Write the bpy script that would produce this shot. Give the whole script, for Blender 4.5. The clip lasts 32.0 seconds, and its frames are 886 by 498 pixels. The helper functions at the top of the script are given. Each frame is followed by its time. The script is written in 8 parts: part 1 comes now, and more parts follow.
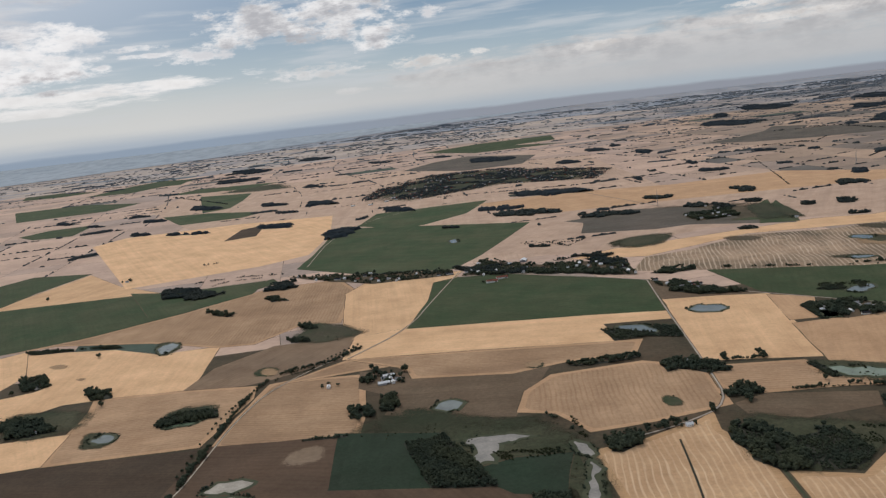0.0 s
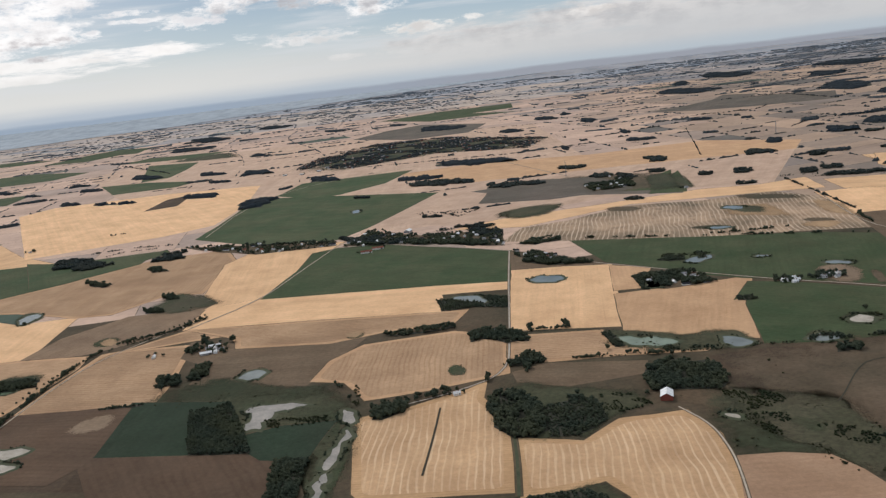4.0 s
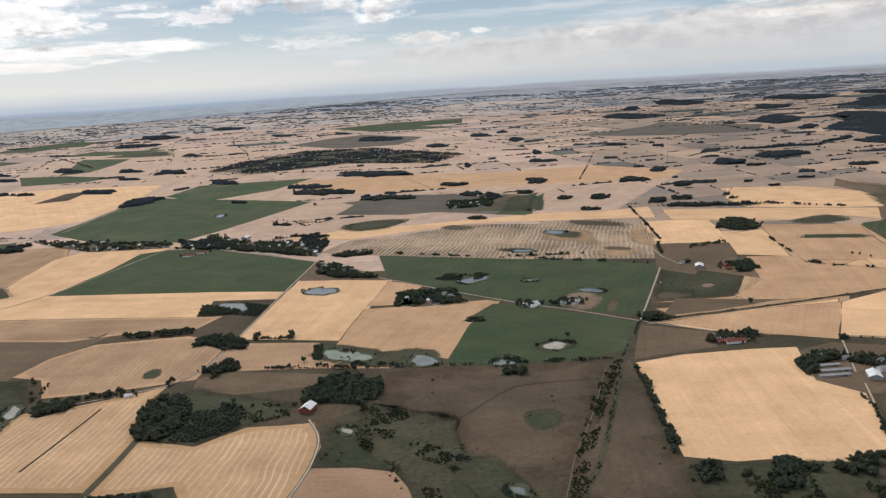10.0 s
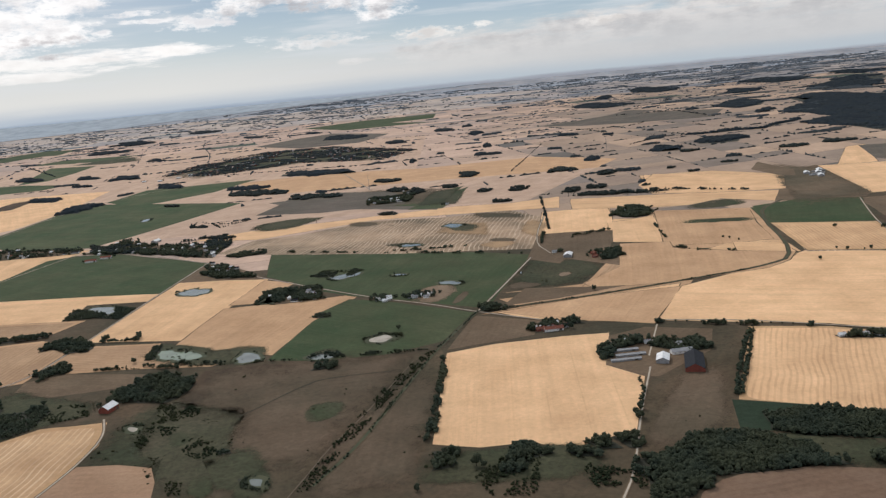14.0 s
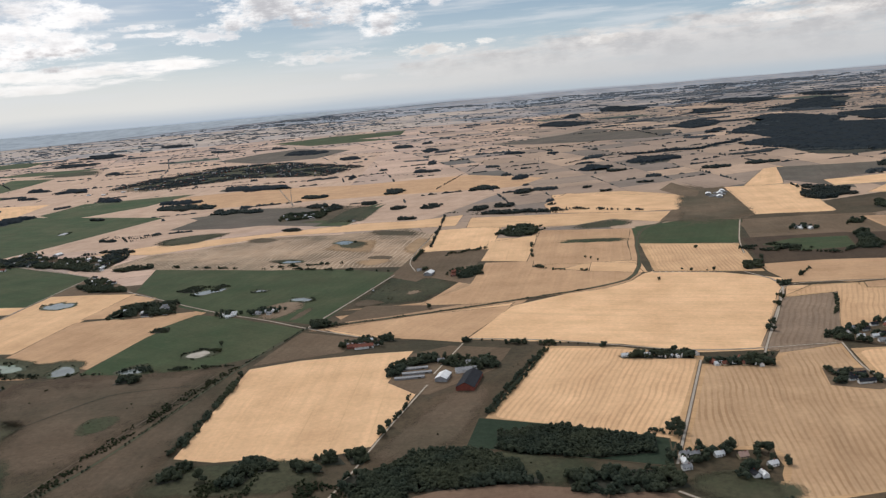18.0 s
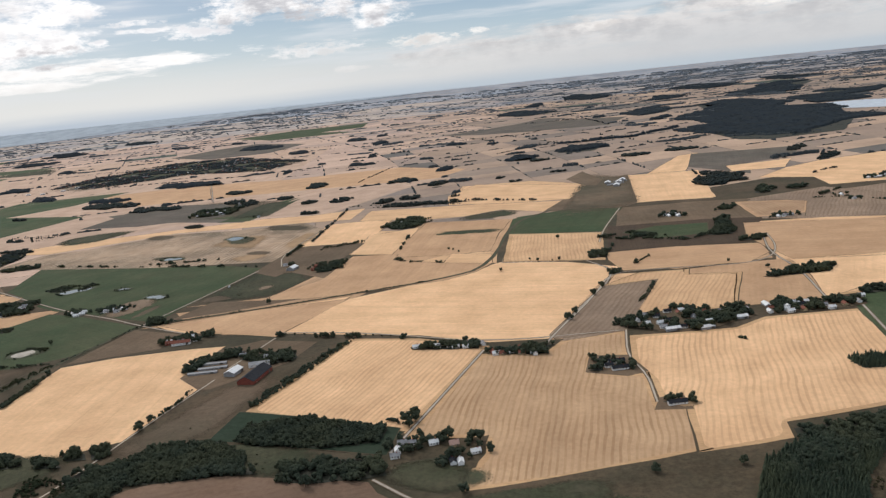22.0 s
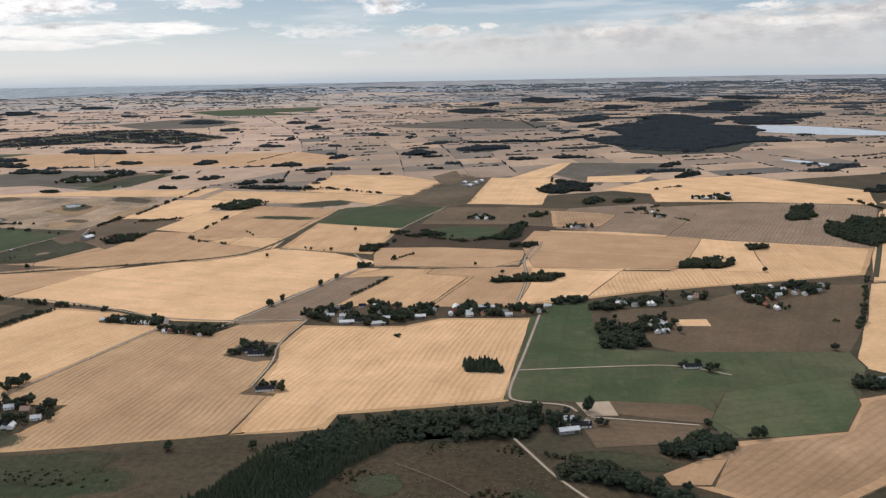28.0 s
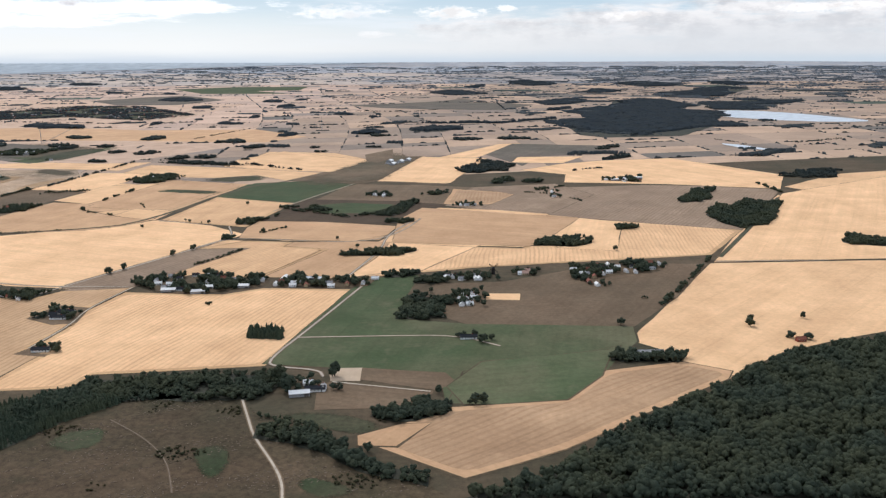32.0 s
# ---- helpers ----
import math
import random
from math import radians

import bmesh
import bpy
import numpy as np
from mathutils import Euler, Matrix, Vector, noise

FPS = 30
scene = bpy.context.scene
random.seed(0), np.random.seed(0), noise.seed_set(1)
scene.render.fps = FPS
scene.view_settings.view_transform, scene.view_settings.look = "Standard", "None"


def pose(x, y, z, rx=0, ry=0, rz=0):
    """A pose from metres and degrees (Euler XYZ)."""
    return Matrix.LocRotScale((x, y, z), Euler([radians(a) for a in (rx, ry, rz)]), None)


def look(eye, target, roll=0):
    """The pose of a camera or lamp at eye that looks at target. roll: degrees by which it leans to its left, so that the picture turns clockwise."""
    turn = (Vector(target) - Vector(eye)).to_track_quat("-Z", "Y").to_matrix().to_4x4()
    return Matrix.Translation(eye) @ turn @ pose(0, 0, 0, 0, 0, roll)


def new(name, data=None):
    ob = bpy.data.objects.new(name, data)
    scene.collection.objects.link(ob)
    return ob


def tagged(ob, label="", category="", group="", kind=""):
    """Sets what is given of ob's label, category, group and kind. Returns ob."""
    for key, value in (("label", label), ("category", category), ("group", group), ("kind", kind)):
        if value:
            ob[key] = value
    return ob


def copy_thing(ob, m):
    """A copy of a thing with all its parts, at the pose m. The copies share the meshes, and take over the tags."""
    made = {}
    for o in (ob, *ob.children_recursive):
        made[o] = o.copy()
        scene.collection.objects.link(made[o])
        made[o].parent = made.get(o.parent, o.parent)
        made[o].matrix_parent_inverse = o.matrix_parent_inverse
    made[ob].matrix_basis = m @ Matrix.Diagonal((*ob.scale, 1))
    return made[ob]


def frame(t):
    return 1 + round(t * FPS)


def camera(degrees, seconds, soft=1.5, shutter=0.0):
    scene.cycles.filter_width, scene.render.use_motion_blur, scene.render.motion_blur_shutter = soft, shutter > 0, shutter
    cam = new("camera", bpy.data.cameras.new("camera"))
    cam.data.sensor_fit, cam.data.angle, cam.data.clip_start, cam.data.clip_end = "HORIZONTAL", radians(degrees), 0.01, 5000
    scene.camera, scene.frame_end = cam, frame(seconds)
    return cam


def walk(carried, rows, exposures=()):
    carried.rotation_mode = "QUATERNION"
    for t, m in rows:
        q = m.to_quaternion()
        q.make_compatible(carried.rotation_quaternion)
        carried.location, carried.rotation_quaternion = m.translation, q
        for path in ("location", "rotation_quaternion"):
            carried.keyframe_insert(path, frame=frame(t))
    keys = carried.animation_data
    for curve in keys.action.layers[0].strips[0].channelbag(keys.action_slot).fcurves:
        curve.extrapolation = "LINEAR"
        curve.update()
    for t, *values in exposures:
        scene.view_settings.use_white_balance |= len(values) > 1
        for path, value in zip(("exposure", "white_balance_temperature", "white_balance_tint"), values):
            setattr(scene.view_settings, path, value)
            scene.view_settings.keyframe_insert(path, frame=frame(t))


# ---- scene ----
cam = camera(56.2, 32.0, 1.3)
METRES, EYE, TILT, LEAN, TURN = 1200.0, 240.0, -10.36, 6.53, 0.0
ROWS = [
    (0.0, -0.00032, 0.00133, 0.00008, 0.00, 0.00, 0.00),
    (0.5, 0.01609, -0.00024, 0.00053, -0.14, -0.40, 0.07),
    (1.0, 0.03243, -0.00177, 0.00100, -0.37, -1.13, 0.11),
    (1.5, 0.04872, -0.00326, 0.00149, -0.59, -1.63, 0.17),
    (2.0, 0.06495, -0.00473, 0.00199, -0.62, -1.72, 0.25),
    (2.5, 0.08113, -0.00617, 0.00252, -0.52, -1.75, 0.27),
    (4.5, 0.14540, -0.01165, 0.00475, -0.48, -2.89, -0.00),
    (5.0, 0.16136, -0.01296, 0.00534, -0.68, -3.81, 0.07),
    (5.5, 0.17730, -0.01426, 0.00594, -0.83, -4.62, 0.20),
    (6.0, 0.19320, -0.01553, 0.00655, -0.88, -5.14, 0.33),
    (6.5, 0.20907, -0.01679, 0.00717, -0.82, -5.12, 0.41),
    (7.0, 0.22492, -0.01803, 0.00780, -0.68, -4.90, 0.33),
    (7.5, 0.24074, -0.01925, 0.00844, -0.53, -4.91, -1.12),
    (8.0, 0.25654, -0.02046, 0.00908, -0.63, -4.14, -3.09),
    (8.5, 0.27232, -0.02166, 0.00973, -0.93, -1.89, -3.61),
    (9.0, 0.28808, -0.02284, 0.01039, -0.95, -1.13, -3.32),
    (9.5, 0.30382, -0.02402, 0.01105, -0.84, -1.23, -3.17),
    (10.0, 0.31954, -0.02519, 0.01171, -0.73, -1.46, -3.18),
    (10.5, 0.33525, -0.02634, 0.01238, -0.63, -1.59, -3.18),
    (11.0, 0.35094, -0.02749, 0.01306, -0.55, -1.66, -3.06),
    (11.5, 0.36663, -0.02863, 0.01373, -0.50, -1.75, -2.85),
    (12.0, 0.38230, -0.02977, 0.01441, -0.44, -1.97, -2.58),
    (12.5, 0.39795, -0.03090, 0.01509, -0.34, -2.20, -2.24),
    (13.0, 0.41360, -0.03202, 0.01578, -0.19, -2.11, -1.90),
    (13.5, 0.42924, -0.03314, 0.01646, -0.08, -1.82, -1.52),
    (14.0, 0.44487, -0.03426, 0.01715, -0.05, -1.83, -1.22),
    (14.5, 0.46049, -0.03538, 0.01784, -0.21, -1.88, -1.81),
    (16.5, 0.52288, -0.03982, 0.02060, -0.12, -0.17, -1.64),
    (17.0, 0.53846, -0.04092, 0.02129, -0.12, -0.23, -1.65),
    (17.5, 0.55402, -0.04203, 0.02198, -0.09, -0.64, -1.62),
    (18.0, 0.56958, -0.04313, 0.02268, -0.01, -0.74, -1.83),
    (18.5, 0.58512, -0.04424, 0.02337, 0.04, -0.33, -2.19),
    (19.0, 0.60065, -0.04534, 0.02406, 0.07, 0.18, -2.36),
    (19.5, 0.61617, -0.04645, 0.02475, 0.05, 0.36, -2.39),
    (20.0, 0.63168, -0.04756, 0.02545, -0.12, 0.25, -2.16),
    (20.5, 0.64717, -0.04866, 0.02614, -0.28, -0.15, -1.54),
    (21.0, 0.66264, -0.04977, 0.02684, -0.32, -0.43, -0.99),
    (21.5, 0.67810, -0.05087, 0.02753, -0.22, -0.88, -0.64),
    (22.0, 0.69353, -0.05198, 0.02823, -0.19, -1.39, -0.67),
    (22.5, 0.70895, -0.05309, 0.02893, -0.24, -1.94, -0.72),
    (23.0, 0.72434, -0.05419, 0.02963, -0.30, -2.26, -0.82),
    (23.5, 0.73971, -0.05530, 0.03033, -0.24, -2.26, -0.61),
    (24.0, 0.75505, -0.05640, 0.03103, -0.07, -2.00, -0.14),
    (24.5, 0.77036, -0.05750, 0.03174, 0.06, -1.96, 0.36),
    (25.0, 0.78564, -0.05860, 0.03245, 0.08, -2.38, -0.14),
    (25.5, 0.80088, -0.05970, 0.03316, -0.30, -2.96, -2.64),
    (26.0, 0.81609, -0.06079, 0.03388, -0.73, -3.37, -4.20),
    (26.5, 0.83126, -0.06188, 0.03460, -1.02, -2.74, -4.74),
    (28.5, 0.89148, -0.06620, 0.03755, -0.58, -0.91, -5.64),
    (29.0, 0.90640, -0.06726, 0.03830, -0.11, 0.50, -4.79),
    (29.5, 0.92127, -0.06832, 0.03906, 0.14, 0.59, -4.84),
    (30.0, 0.93608, -0.06937, 0.03983, 0.31, 0.41, -4.78),
    (30.5, 0.95082, -0.07040, 0.04061, 0.52, -0.54, -4.23),
    (31.0, 0.96549, -0.07143, 0.04141, 0.88, -1.50, -3.32),
    (31.5, 0.98009, -0.07244, 0.04221, 0.93, -2.20, -4.43),
    (32.0, 0.99461, -0.07345, 0.04302, 0.33, -3.12, -6.52),
]
EXPOSURES = [(t, stops, warm, 12.5) for t, stops, warm in ((0, -0.34, 6330), (2.5, -0.16, 6330), (5, 0.0, 6400), (6, 0.16, 6350), (8, 0.14, 6250), (9, 0.0, 6380), (10, 0.0, 6380), (12, -0.08, 6350), (14, -0.07, 6380), (20, -0.06, 6380),
                                                             (24, 0.07, 6350), (26.5, 0.02, 6380), (29.5, -0.08, 6350), (31, 0.0, 6300), (32, 0.30, 6150))]
walk(cam, [(t, pose(0, 0, EYE, TILT, LEAN, TURN) @ pose(METRES * x, METRES * y, METRES * z, 90 + pitch, roll, yaw)) for t, x, y, z, yaw, pitch, roll in ROWS], EXPOSURES)

# ---- sky, sun ----
SUN_AZIMUTH, SUN_HEIGHT = -30.0, 42.0    # degrees from +y towards +x, and above the horizon
world = bpy.data.worlds.new("sky")
scene.world = world
world.use_nodes = True


class Nodes:
    """Short hand for wiring nodes in a tree."""

    def __init__(self, tree):
        self.tree = tree

    def put(self, value, socket):
        if isinstance(value, bpy.types.NodeSocket):
            self.tree.links.new(value, socket)
        elif value is not None:
            socket.default_value = value

    def node(self, kind, inputs=(), **settings):
        n = self.tree.nodes.new(kind)
        for key, value in settings.items():
            setattr(n, key, value)
        for key, value in dict(inputs).items():
            self.put(value, n.inputs[key])
        return n

    def math(self, op, a, b=None, clamp=False):
        return self.node("ShaderNodeMath", {0: a, 1: b}, operation=op, use_clamp=clamp).outputs[0]

    def mix(self, fac, a, b, blend="MIX"):
        n = self.node("ShaderNodeMix", data_type="RGBA", blend_type=blend)
        self.put(fac, n.inputs[0])
        self.put(a, n.inputs[6])
        self.put(b, n.inputs[7])
        return n.outputs[2]

    def noise(self, vector, scale, detail=4.0, rough=0.55, out=0):
        return self.node("ShaderNodeTexNoise", {"Vector": vector, "Scale": scale, "Detail": detail, "Roughness": rough}).outputs[out]

    def span(self, value, a, b, c=0.0, d=1.0, smooth=False):
        return self.node("ShaderNodeMapRange", {0: value, 1: a, 2: b, 3: c, 4: d}, interpolation_type="SMOOTHSTEP" if smooth else "LINEAR").outputs[0]

    def stretch(self, vector, scale, turn=0.0, move=(0, 0, 0)):
        return self.node("ShaderNodeMapping", {0: vector, 1: move, 2: (0, 0, radians(turn)), 3: scale}).outputs[0]


def grey(v):
    return (v, v, v, 1)


w = Nodes(world.node_tree)
sky = w.node("ShaderNodeTexSky", sky_type="NISHITA", sun_disc=False)
sky.sun_elevation, sky.sun_rotation = radians(SUN_HEIGHT), radians(SUN_AZIMUTH)
sky.air_density, sky.dust_density, sky.ozone_density = 1.0, 1.2, 1.5
direction = w.node("ShaderNodeTexCoord").outputs["Generated"]
axes = w.node("ShaderNodeSeparateXYZ", {0: direction})
# azimuth and height of every direction, in degrees
AZIMUTH = w.math("MULTIPLY", w.math("ARCTAN2", axes.outputs[0], axes.outputs[1]), 180 / math.pi)
HEIGHT = w.math("MULTIPLY", w.math("ARCSINE", axes.outputs[2]), 180 / math.pi)
blue = w.mix(1.0, sky.outputs[0], grey(0.11), "MULTIPLY")
blue = w.mix(0.8, blue, w.mix(w.span(HEIGHT, 1.5, 6.5), (0.40, 0.52, 0.60, 1), (0.135, 0.245, 0.375, 1)))


def cloud_noise(across, up, seed, detail=10.0, rough=0.6, lift=0.0):
    """Cloud texture in degrees of azimuth and height, drawn out sideways."""
    spot = w.node("ShaderNodeCombineXYZ", {0: w.math("MULTIPLY", AZIMUTH, across), 1: w.math("MULTIPLY", w.math("ADD", HEIGHT, lift), up), 2: float(seed)})
    return w.noise(spot.outputs[0], 1.0, detail, rough)


def bank(clouds):
    """How deep inside the nearest cloud a direction lies: 1 at its heart, 0 at its rim, less outside. Each: azimuth, height, half width, half depth, slope."""
    best = None
    for azimuth, height, wide, deep, slope in clouds:
        u = w.math("DIVIDE", w.math("SUBTRACT", AZIMUTH, azimuth), wide)
        level = w.math("ADD", height, w.math("MULTIPLY", w.math("SUBTRACT", AZIMUTH, azimuth), slope)) if slope else height
        v = w.math("DIVIDE", w.math("SUBTRACT", HEIGHT, level), deep)
        inner = w.math("SUBTRACT", 1.0, w.math("ADD", w.math("MULTIPLY", u, u), w.math("MULTIPLY", v, v)))
        best = inner if best is None else w.math("SMOOTH_MAX", best, inner)
    return w.math("MAXIMUM", best, -1.5)


def laid(below, depth, billow, ragged, edge, bright, dull, strength=1.0, bias=0.0):
    """Lays clouds over the sky: ragged rims, pale edges and duller undersides."""
    thick = w.math("ADD", depth, w.math("MULTIPLY", w.math("SUBTRACT", billow, 0.5), ragged))
    cover = w.math("MULTIPLY", w.span(thick, 0.0, edge, smooth=True), strength)
    tone = w.math("ADD", w.math("MULTIPLY", thick, 0.30), w.math("ADD", w.math("MULTIPLY", w.math("SUBTRACT", LIFTED, 0.5), 3.0), w.math("MULTIPLY", w.math("SUBTRACT", FINE, 0.5), 1.5)))
    return w.mix(cover, below, w.mix(w.span(tone, -0.15 - bias, 0.95 - bias, smooth=True), (*bright, 1), (*dull, 1)))


BILLOW = cloud_noise(0.45, 1.05, 2.6, 14.0, 0.66)
LIFTED = cloud_noise(0.45, 1.05, 2.6, 6.0, 0.6, 0.5)
RAGS = cloud_noise(0.24, 1.5, 7.3, 13.0, 0.66)
FINE = cloud_noise(0.9, 2.4, 5.1, 10.0, 0.66)
THIN = cloud_noise(0.12, 1.3, 11.7, 8.0, 0.55)
WHITE, GREY = (0.95, 0.94, 0.91), (0.50, 0.50, 0.51)
# thin veils high up, then the bigger banks
fill = w.mix(w.span(THIN, 0.46, 0.70, 0.0, 0.6, smooth=True), blue, (0.66, 0.69, 0.70, 1))
# unseen white cloud cover high above, added to fill in the shaded sides
unseen_cover = w.noise(direction, 4.0, 8.0, 0.6)
fill = w.mix(w.math("MULTIPLY", w.span(unseen_cover, 0.40, 0.58, smooth=True), w.span(HEIGHT, 11, 22)), fill, (0.90, 0.91, 0.93, 1))
fill = laid(fill, bank(((-12, 6.0, 3.8, 1.4, 0), (-6.2, 6.3, 4.6, 1.9, 0.03), (-4.2, 4.5, 2.8, 0.9, 0), (-1.0, 8.6, 6.0, 1.4, 0))), BILLOW, 5.5, 1.0, WHITE, GREY, 0.97)
fill = laid(fill, bank(((-24.5, 6.3, 3.2, 1.3, 0), (-27.5, 4.6, 4.0, 1.6, 0), (-24.0, 4.4, 3.0, 0.9, 0), (-31.0, 3.5, 5.0, 2.2, 0))), BILLOW, 4.6, 1.0, (1.0, 0.985, 0.95), (0.72, 0.71, 0.70), 0.97, -0.15)
fill = laid(fill, bank(((-15.8, 4.4, 2.5, 0.6, 0), (-19.5, 5.2, 1.9, 0.25, 0), (-18.6, 4.7, 2.2, 0.2, 0), (-0.2, 5.7, 0.9, 0.4, 0), (-21.6, 4.1, 0.8, 0.3, 0))), FINE, 4.6, 1.1, WHITE, (0.74, 0.74, 0.74), 0.95)
# long flat streaks below them
fill = laid(fill, bank(((-22.5, 2.75, 10.0, 0.55, 0.02), (-27.5, 1.9, 8.0, 0.5, 0.02))), RAGS, 4.0, 0.9, (0.98, 0.96, 0.915), (0.84, 0.82, 0.78), 0.95, -0.1)
fill = laid(fill, bank(((-8.2, 2.6, 3.8, 0.5, 0.02), (-6.2, 1.15, 1.4, 0.27, 0), (-1.4, 1.05, 2.4, 0.25, 0))), FINE, 4.2, 1.1, (0.90, 0.88, 0.85), (0.68, 0.68, 0.66), 0.85)
# grey rags against the bright bank
fill = laid(fill, bank(((-30.0, 7.6, 6.5, 1.5, -0.12), (-25.0, 8.8, 4.0, 0.9, 0))), RAGS, 3.4, 1.4, (0.60, 0.60, 0.61), (0.42, 0.42, 0.44), 0.9)
fill = laid(fill, bank(((-24.6, 3.95, 2.8, 0.34, 0), (-28.0, 3.75, 2.0, 0.25, 0), (-8.6, 5.0, 1.8, 0.8, 0), (-25.0, 3.0, 1.7, 0.22, 0))), FINE, 4.4, 1.4, (0.68, 0.65, 0.63), (0.47, 0.45, 0.45), 0.85)
# a broad sheet that climbs to the right, with brighter heaps along its brow
sheet = w.math("DIVIDE", w.math("SUBTRACT", w.math("ADD", 2.55, w.math("MULTIPLY", AZIMUTH, 0.062)), HEIGHT), 0.9)
sheet = w.math("MINIMUM", w.math("MINIMUM", sheet, 1.1), w.math("MULTIPLY", w.math("ADD", AZIMUTH, 5.0), 0.20))
fill = laid(fill, sheet, RAGS, 3.6, 1.2, (0.73, 0.705, 0.67), (0.48, 0.47, 0.465), 0.95)
fill = laid(fill, bank(((-1.0, 2.5, 2.8, 0.5, 0), (2.6, 2.75, 0.8, 0.3, 0), (10.6, 2.25, 1.8, 0.4, 0), (23.0, 2.6, 4.2, 0.4, 0.02), (20.6, 3.6, 1.8, 0.34, 0))), FINE, 4.4, 1.1, (0.93, 0.90, 0.84), (0.68, 0.65, 0.61), 0.9)
fill = laid(fill, bank(((18.6, 4.7, 4.4, 0.6, 0.05), (12.2, 6.5, 4.4, 0.6, 0.03), (25.5, 5.2, 2.8, 0.4, 0.06), (19.5, 6.1, 3.0, 0.25, 0.03))), RAGS, 4.2, 1.2, (0.82, 0.80, 0.78), (0.48, 0.475, 0.475), 0.92)
# the brighter quarter below the sun
a, e = radians(SUN_AZIMUTH - 6), radians(SUN_HEIGHT)
toward = w.node("ShaderNodeVectorMath", {0: direction, 1: (math.sin(a) * math.cos(e), math.cos(a) * math.cos(e), math.sin(e))}, operation="DOT_PRODUCT").outputs["Value"]
fill = w.mix(w.span(toward, 0.72, 0.90, 0.0, 0.55, smooth=True), fill, (1.0, 0.99, 0.96, 1))
# milky air towards the horizon, bluer at its foot, with the far shore fading below it
milk = w.span(w.math("ADD", HEIGHT, w.math("MULTIPLY", w.math("SUBTRACT", THIN, 0.5), 1.6)), 0.2, 3.1, 0.92, 0.0, smooth=True)
fill = w.mix(milk, fill, w.mix(w.span(AZIMUTH, -18, 14), (0.71, 0.71, 0.67, 1), (0.55, 0.56, 0.555, 1)))
low = w.span(w.math("ADD", HEIGHT, w.math("MULTIPLY", w.math("SUBTRACT", THIN, 0.5), 0.5)), -0.85, 0.25, 0.85, 0.0, smooth=True)
fill = w.mix(low, fill, w.mix(w.span(AZIMUTH, -22, 10), (0.40, 0.47, 0.54, 1), (0.43, 0.50, 0.545, 1)))
deep = w.span(w.math("ADD", HEIGHT, w.math("MULTIPLY", w.math("SUBTRACT", RAGS, 0.5), 0.35)), -1.05, -0.8, 1.0, 0.0, smooth=True)
fill = w.mix(deep, fill, w.mix(w.span(w.math("ADD", AZIMUTH, w.math("MULTIPLY", FINE, 8.0)), -12, 8), (0.31, 0.38, 0.46, 1), (0.315, 0.335, 0.375, 1)))
background = world.node_tree.nodes["Background"]
w.put(fill, background.inputs[0])
background.inputs[1].default_value = 1.12

sun = new("sun", bpy.data.lights.new("sun", "SUN"))
sun.data.energy, sun.data.angle, sun.data.color = 1.5, radians(4.0), (1.0, 0.965, 0.925)
a, e = radians(SUN_AZIMUTH), radians(SUN_HEIGHT)
sun.matrix_world = look((3000 * math.sin(a) * math.cos(e), 3000 * math.cos(a) * math.cos(e), 3000 * math.sin(e)), (0, 0, 0))


# ---- materials ----
def material(name, rough=0.9, spec=0.2):
    m = bpy.data.materials.new(name)
    m.use_nodes = True
    n = Nodes(m.node_tree)
    shader = m.node_tree.nodes["Principled BSDF"]
    shader.inputs["Roughness"].default_value = rough
    shader.inputs["Specular IOR Level"].default_value = spec
    return m, n, shader


def scaled(c, k):
    return (c[0] * k, c[1] * k, c[2] * k, 1)


def bumped(n, shader, height, strength, distance):
    b = n.node("ShaderNodeBump", {"Strength": strength, "Distance": distance, "Height": height})
    n.put(b.outputs[0], shader.inputs["Normal"])


FIELD_LOOKS = {}


